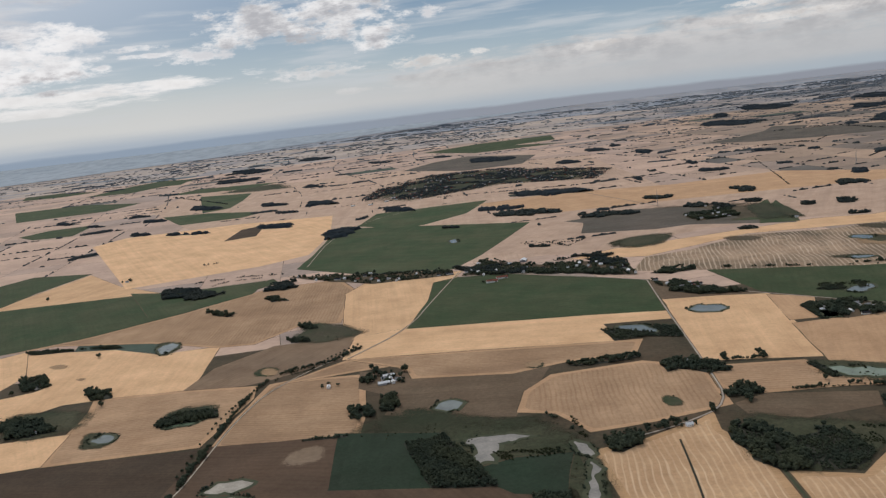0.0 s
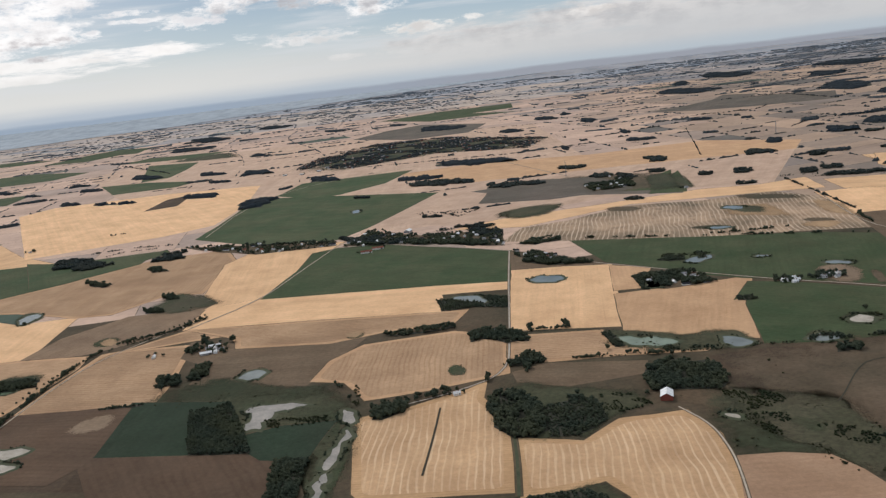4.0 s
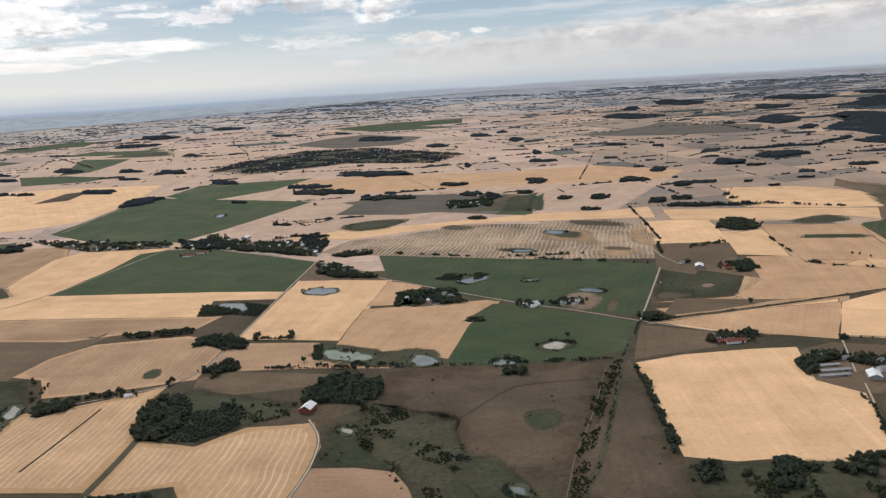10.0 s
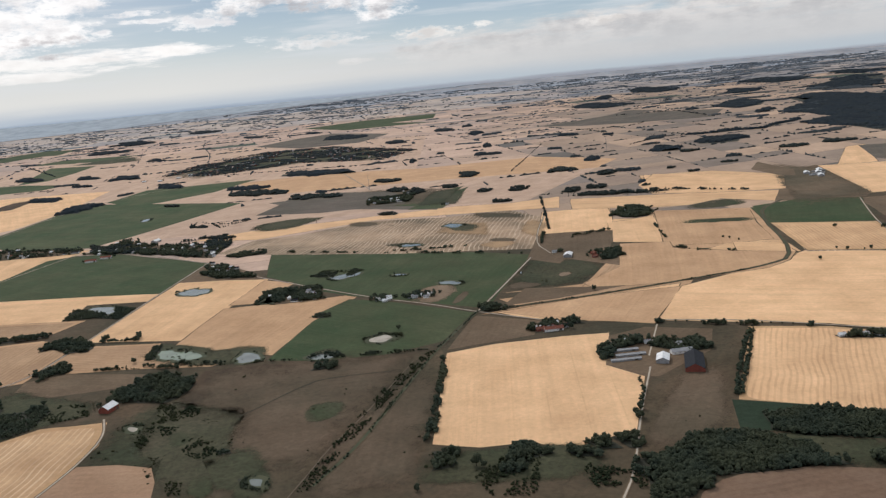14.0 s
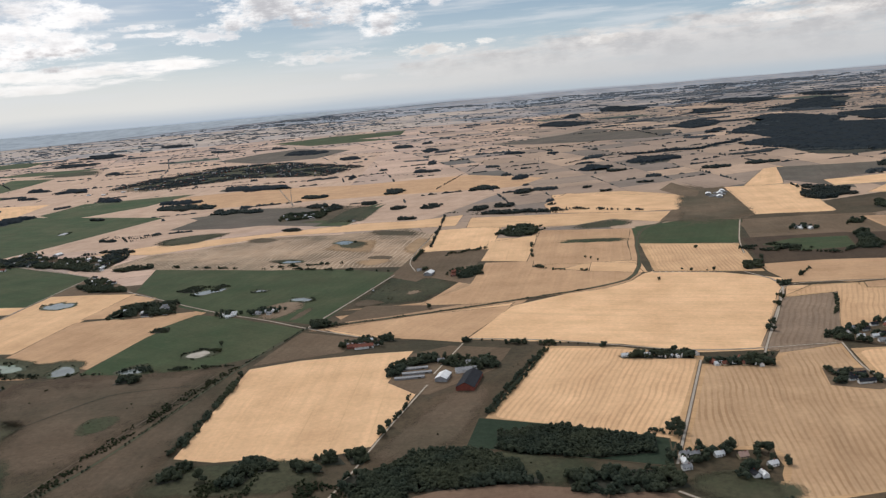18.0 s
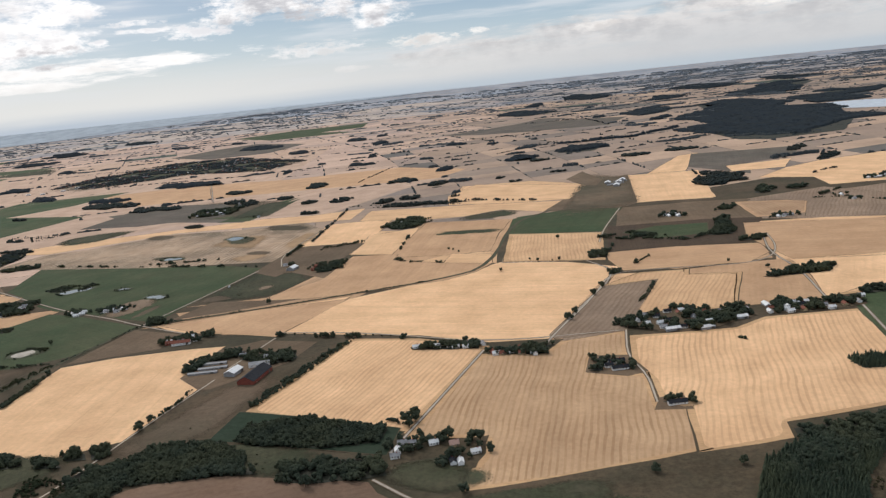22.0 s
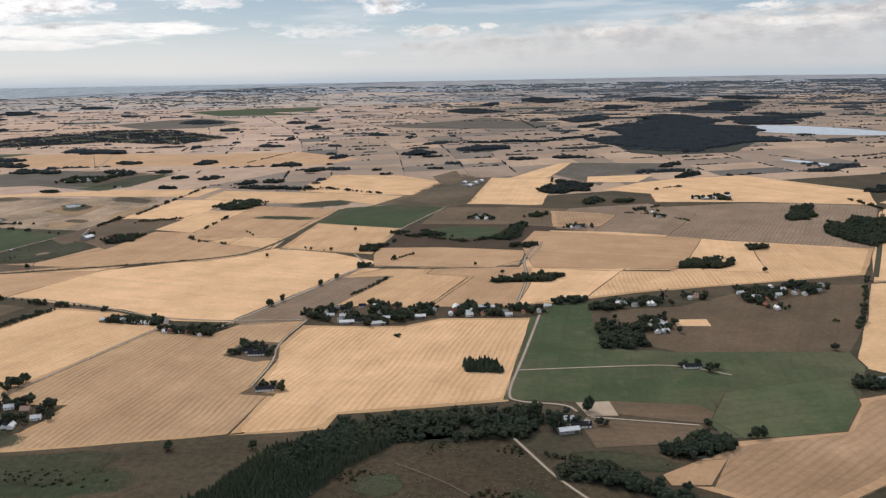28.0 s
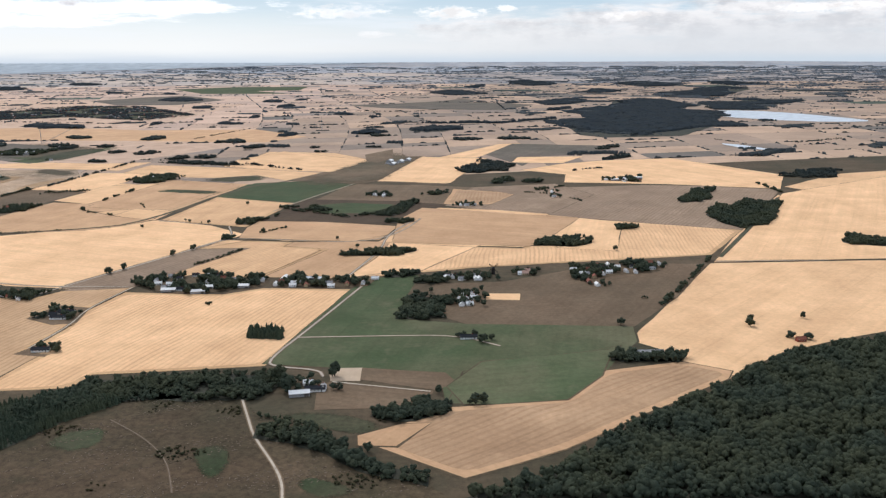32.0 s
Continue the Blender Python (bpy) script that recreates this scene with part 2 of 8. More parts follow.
def field_look(kind, colour, second, patch=0.5, rows=0.0, pitch=6.0, tracks=0.0, grain=0.25):
    """Crop or soil: large stains, fine grain, rows along the field's own direction, wheel tracks."""
    m, n, shader = material("field_" + kind, 0.95, 0.1)
    if colour[0] > colour[1] * 1.15:
        colour, second = [(c[0] * 1.0, c[1] * 0.97, c[2] * 0.93) for c in (colour, second)]
    spot = n.node("ShaderNodeNewGeometry").outputs["Position"]
    along = n.node("ShaderNodeUVMap").outputs[0]
    tone = n.node("ShaderNodeObjectInfo").outputs["Random"]
    broad = n.span(n.noise(spot, 0.011, 5.0, 0.6), 0.36, 0.66)
    base = n.mix(n.math("MULTIPLY", broad, patch), (*colour, 1), (*second, 1))
    fine = n.noise(spot, 0.30, 7.0, 0.8)
    base = n.mix(1.0, base, n.mix(n.span(fine, 0.25, 0.75), grey(1 - grain), grey(1 + grain)), "MULTIPLY")
    drift = n.noise(n.stretch(along, (0.008, 0.22, 1)), 1.0, 5.0, 0.7)
    base = n.mix(1.0, base, n.mix(n.span(drift, 0.3, 0.7), grey(0.945), grey(1.045)), "MULTIPLY")
    swath = n.noise(n.stretch(along, (0.0035, 0.075, 1)), 1.0, 6.0, 0.62)
    base = n.mix(1.0, base, n.mix(n.span(swath, 0.34, 0.66), grey(0.94), grey(1.055)), "MULTIPLY")
    cloudy = n.noise(spot, 0.028, 4.0, 0.6)
    base = n.mix(1.0, base, n.mix(n.span(cloudy, 0.32, 0.68), (0.88, 0.85, 0.82, 1), (1.07, 1.07, 1.06, 1)), "MULTIPLY")
    blot = n.span(n.noise(spot, 0.045, 5.0, 0.65), 0.56, 0.72)
    base = n.mix(n.math("MULTIPLY", blot, patch * 0.8), base, (*second, 1))
    if rows:
        pale = kind in ("stripes", "pale")
        bend = n.noise(spot, 0.014, 2.0, 0.5)
        side = n.node("ShaderNodeSeparateXYZ", {0: along}).outputs[1]
        side = n.math("ADD", side, n.math("MULTIPLY", bend, pitch * 2.6))
        side = n.math("ADD", side, n.math("MULTIPLY", n.noise(n.stretch(along, (0.02, 0.4, 1)), 1.0, 3.0), pitch * 0.5))
        wave = n.math("SINE", n.math("MULTIPLY", side, 2 * math.pi / pitch))
        patchy = n.span(n.noise(n.stretch(along, (0.02, 0.05, 1)), 1.0, 3.0), 0.35, 0.65, 0.25, 1.0)
        dark = n.math("MULTIPLY", n.math("MULTIPLY", n.span(wave, 0.45 if pale else 0.0, 0.95 if pale else 0.75, smooth=True), patchy), rows)
        base = n.mix(dark, base, ((0.80, 0.60, 0.40, 1) if kind == "stripes" else (0.66, 0.51, 0.37, 1)) if pale else n.mix(1.0, base, (0.62, 0.56, 0.50, 1), "MULTIPLY"))
    if tracks:
        side = n.node("ShaderNodeSeparateXYZ", {0: along}).outputs[1]
        step = n.math("PINGPONG", n.math("ADD", side, 4.0), 11.0)
        line = n.math("MULTIPLY", n.span(step, 0.25, 0.7, 1.0, 0.0), n.span(n.noise(n.stretch(along, (0.03, 0.1, 1)), 1.0, 3.0), 0.4, 0.6))
        base = n.mix(n.math("MULTIPLY", line, tracks), base, n.mix(1.0, base, (0.7, 0.66, 0.6, 1), "MULTIPLY"))
    shift = n.span(tone, 0.0, 1.0, 0.9, 1.08)
    base = n.mix(1.0, base, n.node("ShaderNodeCombineColor", {0: shift, 1: shift, 2: shift}).outputs[0], "MULTIPLY")
    n.put(base, shader.inputs["Base Color"])
    bumped(n, shader, fine, 0.5, 0.4)
    FIELD_LOOKS[kind] = m
    return m


field_look("straw", (0.72, 0.47, 0.272), (0.635, 0.41, 0.235), 0.6, 0.0, 5.0, 0.25, 0.14)
field_look("stripes", (0.55, 0.362, 0.21), (0.43, 0.28, 0.163), 0.7, 0.42, 4.6, 0.0, 0.2)
field_look("strawrows", (0.70, 0.456, 0.264), (0.60, 0.385, 0.222), 0.6, 0.48, 3.8, 0.0, 0.14)
field_look("stubblerows", (0.50, 0.335, 0.20), (0.43, 0.282, 0.167), 0.6, 0.62, 3.8, 0.0, 0.16)
field_look("stubble", (0.46, 0.308, 0.19), (0.33, 0.215, 0.132), 0.9, 0.38, 4.2, 0.3, 0.2)
field_look("pale", (0.45, 0.325, 0.222), (0.155, 0.122, 0.084), 1.0, 0.72, 5.8, 0.0, 0.3)
field_look("lightbrown", (0.52, 0.335, 0.198), (0.44, 0.28, 0.165), 0.7, 0.1, 5.0, 0.25, 0.16)
field_look("brownstubble", (0.30, 0.222, 0.160), (0.225, 0.165, 0.12), 0.8, 0.5, 4.2, 0.0, 0.24)
field_look("brown", (0.170, 0.122, 0.082), (0.118, 0.090, 0.060), 0.8, 0.1, 5.0, 0.25, 0.26)
field_look("plough", (0.088, 0.062, 0.042), (0.060, 0.046, 0.033), 0.8, 0.2, 3.6, 0.15, 0.26)
field_look("meadow", (0.118, 0.086, 0.056), (0.062, 0.056, 0.036), 0.9, 0.0, 5.0, 0.0, 0.45)
field_look("darkmeadow", (0.072, 0.068, 0.040), (0.040, 0.048, 0.026), 1.0, 0.0, 5.0, 0.0, 0.5)
field_look("green", (0.048, 0.075, 0.034), (0.080, 0.090, 0.046), 1.0, 0.12, 7.0, 0.3, 0.25)
field_look("dustygreen", (0.066, 0.092, 0.043), (0.125, 0.122, 0.070), 1.0, 0.1, 7.0, 0.3, 0.24)
field_look("darkgreen", (0.025, 0.041, 0.024), (0.034, 0.045, 0.029), 0.8, 0.0, 9.0, 0.0, 0.3)
field_look("greenpatch", (0.042, 0.058, 0.028), (0.075, 0.066, 0.041), 1.0, 0.0, 9.0, 0.0, 0.4)
field_look("clearcut", (0.094, 0.068, 0.044), (0.050, 0.046, 0.028), 1.0, 0.0, 9.0, 0.0, 0.65)
field_look("headland", (0.55, 0.355, 0.195), (0.44, 0.285, 0.16), 0.7, 0.25, 2.6, 0.0, 0.18)
field_look("pasture", (0.142, 0.104, 0.072), (0.090, 0.074, 0.050), 0.9, 0.0, 5.0, 0.2, 0.3)
# straw greyed and blued: distance haze painted into the crop colour
field_look("hazystraw", (0.505, 0.364, 0.272), (0.445, 0.323, 0.245), 0.7, 0.0, 5.0, 0.3, 0.16)
field_look("stain", (0.40, 0.27, 0.158), (0.30, 0.21, 0.128), 0.9, 0.0, 5.0, 0.2, 0.25)
field_look("softbrown", (0.150, 0.112, 0.076), (0.075, 0.068, 0.045), 0.9, 0.0, 5.0, 0.2, 0.3)
field_look("darkgrass", (0.052, 0.056, 0.031), (0.082, 0.070, 0.045), 1.0, 0.0, 5.0, 0.0, 0.55)
field_look("barestubble", (0.36, 0.235, 0.152), (0.30, 0.195, 0.128), 0.7, 0.1, 5.0, 0.2, 0.2)
field_look("drysoil", (0.120, 0.080, 0.054), (0.092, 0.064, 0.045), 0.8, 0.25, 5.5, 0.2, 0.22)
field_look("barepatch", (0.25, 0.185, 0.13), (0.165, 0.125, 0.088), 0.9, 0.0, 5.0, 0.0, 0.3)
field_look("dustysoil", (0.225, 0.150, 0.104), (0.165, 0.112, 0.080), 0.8, 0.2, 5.5, 0.2, 0.22)
field_look("greyfallow", (0.150, 0.127, 0.106), (0.105, 0.098, 0.080), 0.9, 0.1, 5.0, 0.2, 0.3)
field_look("combed", (0.25, 0.178, 0.12), (0.18, 0.128, 0.088), 0.8, 0.6, 4.2, 0.0, 0.24)
field_look("sand", (0.50, 0.40, 0.30), (0.42, 0.33, 0.24), 0.5, 0.0, 9.0, 0.0, 0.1)


def soften(kind):
    """Rough growth that thins out raggedly towards its edge, over whatever it grows on."""
    m = FIELD_LOOKS[kind]
    n, shader = Nodes(m.node_tree), m.node_tree.nodes["Principled BSDF"]
    full = n.node("ShaderNodeAttribute", attribute_name="growth").outputs["Fac"]
    spot = n.node("ShaderNodeNewGeometry").outputs["Position"]
    ragged = n.math("ADD", n.math("MULTIPLY", n.noise(spot, 0.06, 6.0, 0.65), 1.5), n.math("MULTIPLY", n.noise(spot, 1.3, 6.0, 0.85), 3.0))
    n.put(n.span(n.math("ADD", full, ragged), 2.72, 2.78), shader.inputs["Alpha"])


for soft_kind in ("barepatch", "darkmeadow", "darkgrass", "greenpatch", "softbrown", "pasture", "stain"):
    soften(soft_kind)


def patchwork_look(name, stops):
    """Far country: every parcel picks a tone of its set; haze and shade are painted into the sets."""
    m, n, shader = material(name, 0.95, 0.1)
    geometry = n.node("ShaderNodeNewGeometry")
    pick = geometry.outputs["Random Per Island"]
    ramp = n.node("ShaderNodeValToRGB", {0: pick})
    ramp.color_ramp.interpolation = "CONSTANT"
    for i, (place_at, c) in enumerate(stops):
        stop = ramp.color_ramp.elements[0] if i == 0 else ramp.color_ramp.elements.new(place_at)
        stop.position, stop.color = place_at, (*c, 1)
    extra = ramp.color_ramp.elements
    while len(extra) > len(stops):
        extra.remove(extra[-1])
    spot = geometry.outputs["Position"]
    base = ramp.outputs[0]
    base = n.mix(1.0, base, n.mix(n.span(n.noise(spot, 0.008, 5.0, 0.6), 0.3, 0.7), grey(0.8), grey(1.12)), "MULTIPLY")
    base = n.mix(1.0, base, n.mix(n.span(n.noise(spot, 0.09, 4.0, 0.6), 0.3, 0.7), grey(0.9), grey(1.08)), "MULTIPLY")
    n.put(base, shader.inputs["Base Color"])
    return m


def plain_look(name, colour, second, scale, rough=0.9, spec=0.2, metal=0.0, strength=0.3, distance=0.05):
    """A surface with two scales of stain and a fine relief."""
    m, n, shader = material(name, rough, spec)
    spot = n.node("ShaderNodeTexCoord").outputs["Object"]
    big, small = n.noise(spot, scale, 4.0), n.noise(spot, scale * 9, 3.0)
    base = n.mix(n.span(big, 0.35, 0.65), (*colour, 1), (*second, 1))
    base = n.mix(1.0, base, n.mix(n.span(small, 0.3, 0.7), grey(0.85), grey(1.1)), "MULTIPLY")
    n.put(base, shader.inputs["Base Color"])
    shader.inputs["Metallic"].default_value = metal
    bumped(n, shader, small, strength, distance)
    return m


def leaf_look(name, dark, light):
    """Foliage: each clump has its own green."""
    m, n, shader = material(name, 0.95, 0.04)
    geometry = n.node("ShaderNodeNewGeometry")
    spot = geometry.outputs["Position"]
    base = n.mix(geometry.outputs["Random Per Island"], (*dark, 1), (*light, 1))
    base = n.mix(n.span(n.noise(spot, 0.03, 3.0), 0.4, 0.62), base, (light[0] * 1.1, light[1] * 1.0, light[2] * 0.9, 1))
    base = n.mix(1.0, base, n.mix(n.span(n.noise(spot, 2.0, 4.0, 0.7), 0.3, 0.7), grey(0.78), grey(1.16)), "MULTIPLY")
    n.put(base, shader.inputs["Base Color"])
    bumped(n, shader, n.noise(spot, 3.0, 4.0, 0.7), 0.5, 0.2)
    through_leaves = n.node("ShaderNodeBsdfTranslucent", {0: base})
    both = n.node("ShaderNodeMixShader", {0: 0.4, 1: shader.outputs[0], 2: through_leaves.outputs[0]})
    n.put(both.outputs[0], m.node_tree.nodes["Material Output"].inputs[0])
    return m


def water_look(name, colour, rough):
    m, n, shader = material(name, rough, 0.5)
    spot = n.node("ShaderNodeNewGeometry").outputs["Position"]
    n.put(n.mix(n.span(n.noise(spot, 0.05, 4.0), 0.35, 0.65), (*colour, 1), scaled(colour, 1.5)), shader.inputs["Base Color"])
    shader.inputs["IOR"].default_value = 1.33
    bumped(n, shader, n.noise(spot, 0.8, 3.0), 0.06, 0.1)
    return m


SOIL = field_look("ground", (0.100, 0.075, 0.050), (0.050, 0.048, 0.031), 0.9, 0.0, 5.0, 0.0, 0.35)
# far parcel colours turn greyer by tier: aerial haze painted in
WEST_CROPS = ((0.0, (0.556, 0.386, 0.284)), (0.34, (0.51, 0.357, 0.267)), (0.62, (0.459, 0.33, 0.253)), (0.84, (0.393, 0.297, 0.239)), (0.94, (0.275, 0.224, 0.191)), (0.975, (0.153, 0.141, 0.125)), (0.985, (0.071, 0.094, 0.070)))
# darker eastern tones: cloud shade painted into the parcel colours
SHADED_EAST_CROPS = ((0.0, (0.469, 0.325, 0.223)), (0.14, (0.383, 0.272, 0.192)), (0.36, (0.337, 0.244, 0.179)), (0.62, (0.296, 0.222, 0.166)), (0.84, (0.23, 0.182, 0.144)), (0.94, (0.153, 0.133, 0.112)), (0.97, (0.071, 0.089, 0.065)))
HAZED_CROPS = ((0.0, (0.475, 0.383, 0.310)), (0.32, (0.435, 0.36, 0.302)), (0.60, (0.395, 0.34, 0.30)), (0.80, (0.345, 0.315, 0.296)), (0.91, (0.285, 0.277, 0.276)), (0.96, (0.205, 0.219, 0.23)), (0.98, (0.165, 0.195, 0.195)))
HAZED_SHADED_EAST = ((0.0, (0.39, 0.325, 0.275)), (0.16, (0.325, 0.28, 0.25)), (0.40, (0.28, 0.25, 0.232)), (0.62, (0.245, 0.23, 0.222)), (0.80, (0.205, 0.203, 0.207)), (0.90, (0.165, 0.175, 0.187)), (0.97, (0.14, 0.16, 0.165)))


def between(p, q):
    """Tones half way between two sets of parcel colours."""
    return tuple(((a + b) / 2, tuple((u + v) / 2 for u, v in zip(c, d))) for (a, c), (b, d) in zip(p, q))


PARCELS, HALF_SHADED_PARCELS, SHADED_PARCELS = (patchwork_look(n, c) for n, c in (("far_parcels", WEST_CROPS), ("half_shaded_parcels", between(WEST_CROPS, SHADED_EAST_CROPS)), ("shaded_eastern_parcels", SHADED_EAST_CROPS)))
HAZED_PARCELS, HAZED_HALF_SHADED_PARCELS, HAZED_SHADED_PARCELS = (patchwork_look(n, c) for n, c in (("hazed_parcels", HAZED_CROPS), ("hazed_half_shaded_parcels", between(HAZED_CROPS, HAZED_SHADED_EAST)), ("hazed_shaded_parcels", HAZED_SHADED_EAST)))
# painted haze turns the last parcels pale blue grey
HAZED_HORIZON_PARCELS = patchwork_look("hazed_horizon_parcels", ((0.0, (0.385, 0.355, 0.342)), (0.26, (0.355, 0.342, 0.339)), (0.44, (0.33, 0.331, 0.34)), (0.60, (0.305, 0.32, 0.34)), (0.74, (0.287, 0.311, 0.337)),
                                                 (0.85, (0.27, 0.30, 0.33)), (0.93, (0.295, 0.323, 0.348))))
ASPHALT = plain_look("pale_asphalt", (0.42, 0.36, 0.29), (0.34, 0.29, 0.235), 0.05, 0.95, 0.05)
GRAVEL = plain_look("gravel", (0.46, 0.39, 0.30), (0.38, 0.32, 0.245), 0.08)
WATER = water_look("water", (0.085, 0.10, 0.09), 0.1)
# pale silver base: the sky's reflection painted into the lake colour
LAKE = water_look("sky_glare_lake", (0.40, 0.42, 0.43), 0.3)
# matte pale colour, with the haze over the water painted in
SEA = plain_look("hazed_sea", (0.35, 0.39, 0.415), (0.38, 0.415, 0.435), 0.002, 0.9, 0.02, 0.0, 0.0)
ALGAE = water_look("green_water", (0.105, 0.135, 0.085), 0.15)
MUD = plain_look("drying_mud", (0.30, 0.27, 0.23), (0.20, 0.185, 0.16), 0.06, 0.6)
PALE_MUD = plain_look("pale_dry_mud", (0.42, 0.37, 0.30), (0.27, 0.24, 0.19), 0.08, 0.8)
REEDS = plain_look("reeds", (0.045, 0.055, 0.028), (0.075, 0.075, 0.04), 0.09)
BROADLEAF = leaf_look("broadleaf", (0.058, 0.073, 0.053), (0.084, 0.102, 0.069))
# leaf copies tinted bluer with distance: air haze painted into the colour
HAZED_WOOD_LEAVES = leaf_look("hazed_wood_leaves", (0.046, 0.059, 0.057), (0.069, 0.084, 0.078))
HAZED_FOREST_LEAVES = leaf_look("hazed_forest_leaves", (0.029, 0.04, 0.05), (0.043, 0.056, 0.066))
HAZED_FAR_LEAVES = leaf_look("hazed_distant_leaves", (0.05, 0.063, 0.07), (0.074, 0.089, 0.096))
HAZED_FARTHER_LEAVES = leaf_look("hazed_farther_leaves", (0.075, 0.091, 0.104), (0.105, 0.123, 0.136))
HAZED_RIM_LEAVES = leaf_look("hazed_rim_leaves", (0.12, 0.14, 0.162), (0.16, 0.182, 0.204))
HAZED_HORIZON_LEAVES = leaf_look("hazed_horizon_leaves", (0.205, 0.235, 0.268), (0.245, 0.277, 0.308))
TUFTS = leaf_look("grass_tufts", (0.034, 0.040, 0.021), (0.062, 0.062, 0.036))
SCRUB = leaf_look("scrub_leaves", (0.034, 0.047, 0.026), (0.058, 0.068, 0.038))
# near black: shade under the crowns painted in; the brook shares the colour
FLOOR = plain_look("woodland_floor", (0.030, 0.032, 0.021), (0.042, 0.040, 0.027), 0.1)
NEEDLES = leaf_look("needles", (0.05, 0.068, 0.047), (0.074, 0.096, 0.064))
BRASH = plain_look("cut_branches", (0.20, 0.15, 0.11), (0.13, 0.10, 0.075), 0.3)
BARK = plain_look("bark", (0.09, 0.07, 0.05), (0.05, 0.04, 0.03), 1.5)
WHITE_WALL = plain_look("whitewash", (0.82, 0.80, 0.76), (0.74, 0.71, 0.66), 0.4)
YELLOW_WALL = plain_look("yellow_brick", (0.45, 0.34, 0.20), (0.36, 0.27, 0.16), 0.6)
RED_WALL = plain_look("red_brick", (0.26, 0.07, 0.045), (0.19, 0.055, 0.04), 0.6)
RED_TILE = plain_look("red_tile", (0.27, 0.10, 0.065), (0.19, 0.075, 0.05), 0.9)
PINK_TILE = plain_look("faded_tile", (0.52, 0.33, 0.25), (0.42, 0.27, 0.21), 0.8)
SLATE = plain_look("dark_slate", (0.038, 0.039, 0.043), (0.026, 0.027, 0.030), 0.7, 0.9, 0.08)
FIBRE = plain_look("grey_fibre_cement", (0.34, 0.33, 0.32), (0.25, 0.245, 0.24), 0.5, 0.7)
WHITE_ROOF = plain_look("white_sheet_roof", (0.78, 0.77, 0.74), (0.66, 0.65, 0.62), 0.3, 0.5)
PANE = water_look("window_pane", (0.03, 0.035, 0.04), 0.08)
DOOR = plain_look("painted_door", (0.12, 0.10, 0.08), (0.08, 0.07, 0.06), 2.0, 0.5)
STEEL = plain_look("galvanised_steel", (0.35, 0.36, 0.37), (0.26, 0.27, 0.28), 1.0, 0.5, 0.5, 0.6)
PAINT = plain_look("white_car_paint", (0.80, 0.80, 0.80), (0.74, 0.74, 0.74), 0.5, 0.25, 0.5)
RUBBER = plain_look("tyre_rubber", (0.03, 0.03, 0.03), (0.02, 0.02, 0.02), 3.0)
TAR = plain_look("tarred_boards", (0.035, 0.028, 0.024), (0.025, 0.021, 0.019), 1.0)

# ---- land ----
FLAT, BEND, MID = 3000.0, 2000.0, 600.0


def place(x, far, z=0.0):
    """A place on the land: flat to FLAT metres, then drawn in and raised towards the far rim of the sheet to fit the
    camera's view.
    """
    if far <= FLAT:
        return (x, far, z)
    y = FLAT + BEND * (far - FLAT) / (far - FLAT + BEND)
    up = 205 * (1 - y / far) - 58 * ((y - FLAT) / 1833) ** 2
    return (MID + (x - MID) * y / far, y, up + z)


def rim(steps):
    ranges = [-3000.0, -500.0, 0.0, 500.0, 1000.0, 2000.0, 3000.0]
    while ranges[-1] < 24500:
        ranges.append(ranges[-1] * steps)
    return ranges


def mesh_of(name, verts, faces, mat, uvs=None):
    me = bpy.data.meshes.new(name)
    me.from_pydata(verts, [], faces)
    me.materials.append(mat)
    if uvs is not None:
        layer = me.uv_layers.new(name="UVMap")
        layer.data.foreach_set("uv", np.array([uvs[i] for f in faces for i in f], dtype=np.float32).ravel())
    return me


def land_sheet():
    ranges, columns = rim(1.04), [k / 12 for k in range(-24, 25)]
    verts = [place(MID + c * max(9000, far * 1.1), far, -0.75 if far < 2900 else -3.5) for far in ranges for c in columns]
    wide = len(columns)
    faces = [(r * wide + c, r * wide + c + 1, (r + 1) * wide + c + 1, (r + 1) * wide + c) for r in range(len(ranges) - 1) for c in range(wide - 1)]
    ob = new("ground", mesh_of("ground", verts, faces, SOIL, [(v[0], v[1]) for v in verts]))
    # the far faces take the parcel colour with haze painted in
    ob.data.materials.append(HAZED_HORIZON_PARCELS)
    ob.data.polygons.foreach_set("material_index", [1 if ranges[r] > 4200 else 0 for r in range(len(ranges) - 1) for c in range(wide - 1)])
    return tagged(ob, "rolling farmland of dry grass and soil reaching the horizon", "ground", kind="structure")


land_sheet()


def outline(points, step=22.0, wobble=1.0):
    """The edge of a field with small bends."""
    out = []
    for (x0, y0), (x1, y1) in zip(points, points[1:] + points[:1]):
        long = math.hypot(x1 - x0, y1 - y0)
        n = max(1, int(long / step))
        for i in range(n):
            k = i / n
            x, y = x0 + (x1 - x0) * k, y0 + (y1 - y0) * k
            s = wobble if i else 0.0
            out.append((x + s * noise.noise(Vector((x / 30, y / 30, 1))), y + s * noise.noise(Vector((x / 30, y / 30, 5)))))
    return out


def spread(points, by):
    """The outline moved outwards, so that neighbours meet."""
    n, out = len(points), []
    area = sum(points[i][0] * points[(i + 1) % n][1] - points[(i + 1) % n][0] * points[i][1] for i in range(n))
    sign = 1 if area > 0 else -1
    for i in range(n):
        (xa, ya), (x, y), (xb, yb) = points[i - 1], points[i], points[(i + 1) % n]
        la, lb = math.hypot(x - xa, y - ya) or 1, math.hypot(xb - x, yb - y) or 1
        nx, ny = (y - ya) / la + (yb - y) / lb, -(x - xa) / la - (xb - x) / lb
        long = math.hypot(nx, ny)
        k = sign * by * min(2.0, 2 / long) / long if long > 0.2 else 0.0
        out.append((x + nx * k, y + ny * k))
    return out


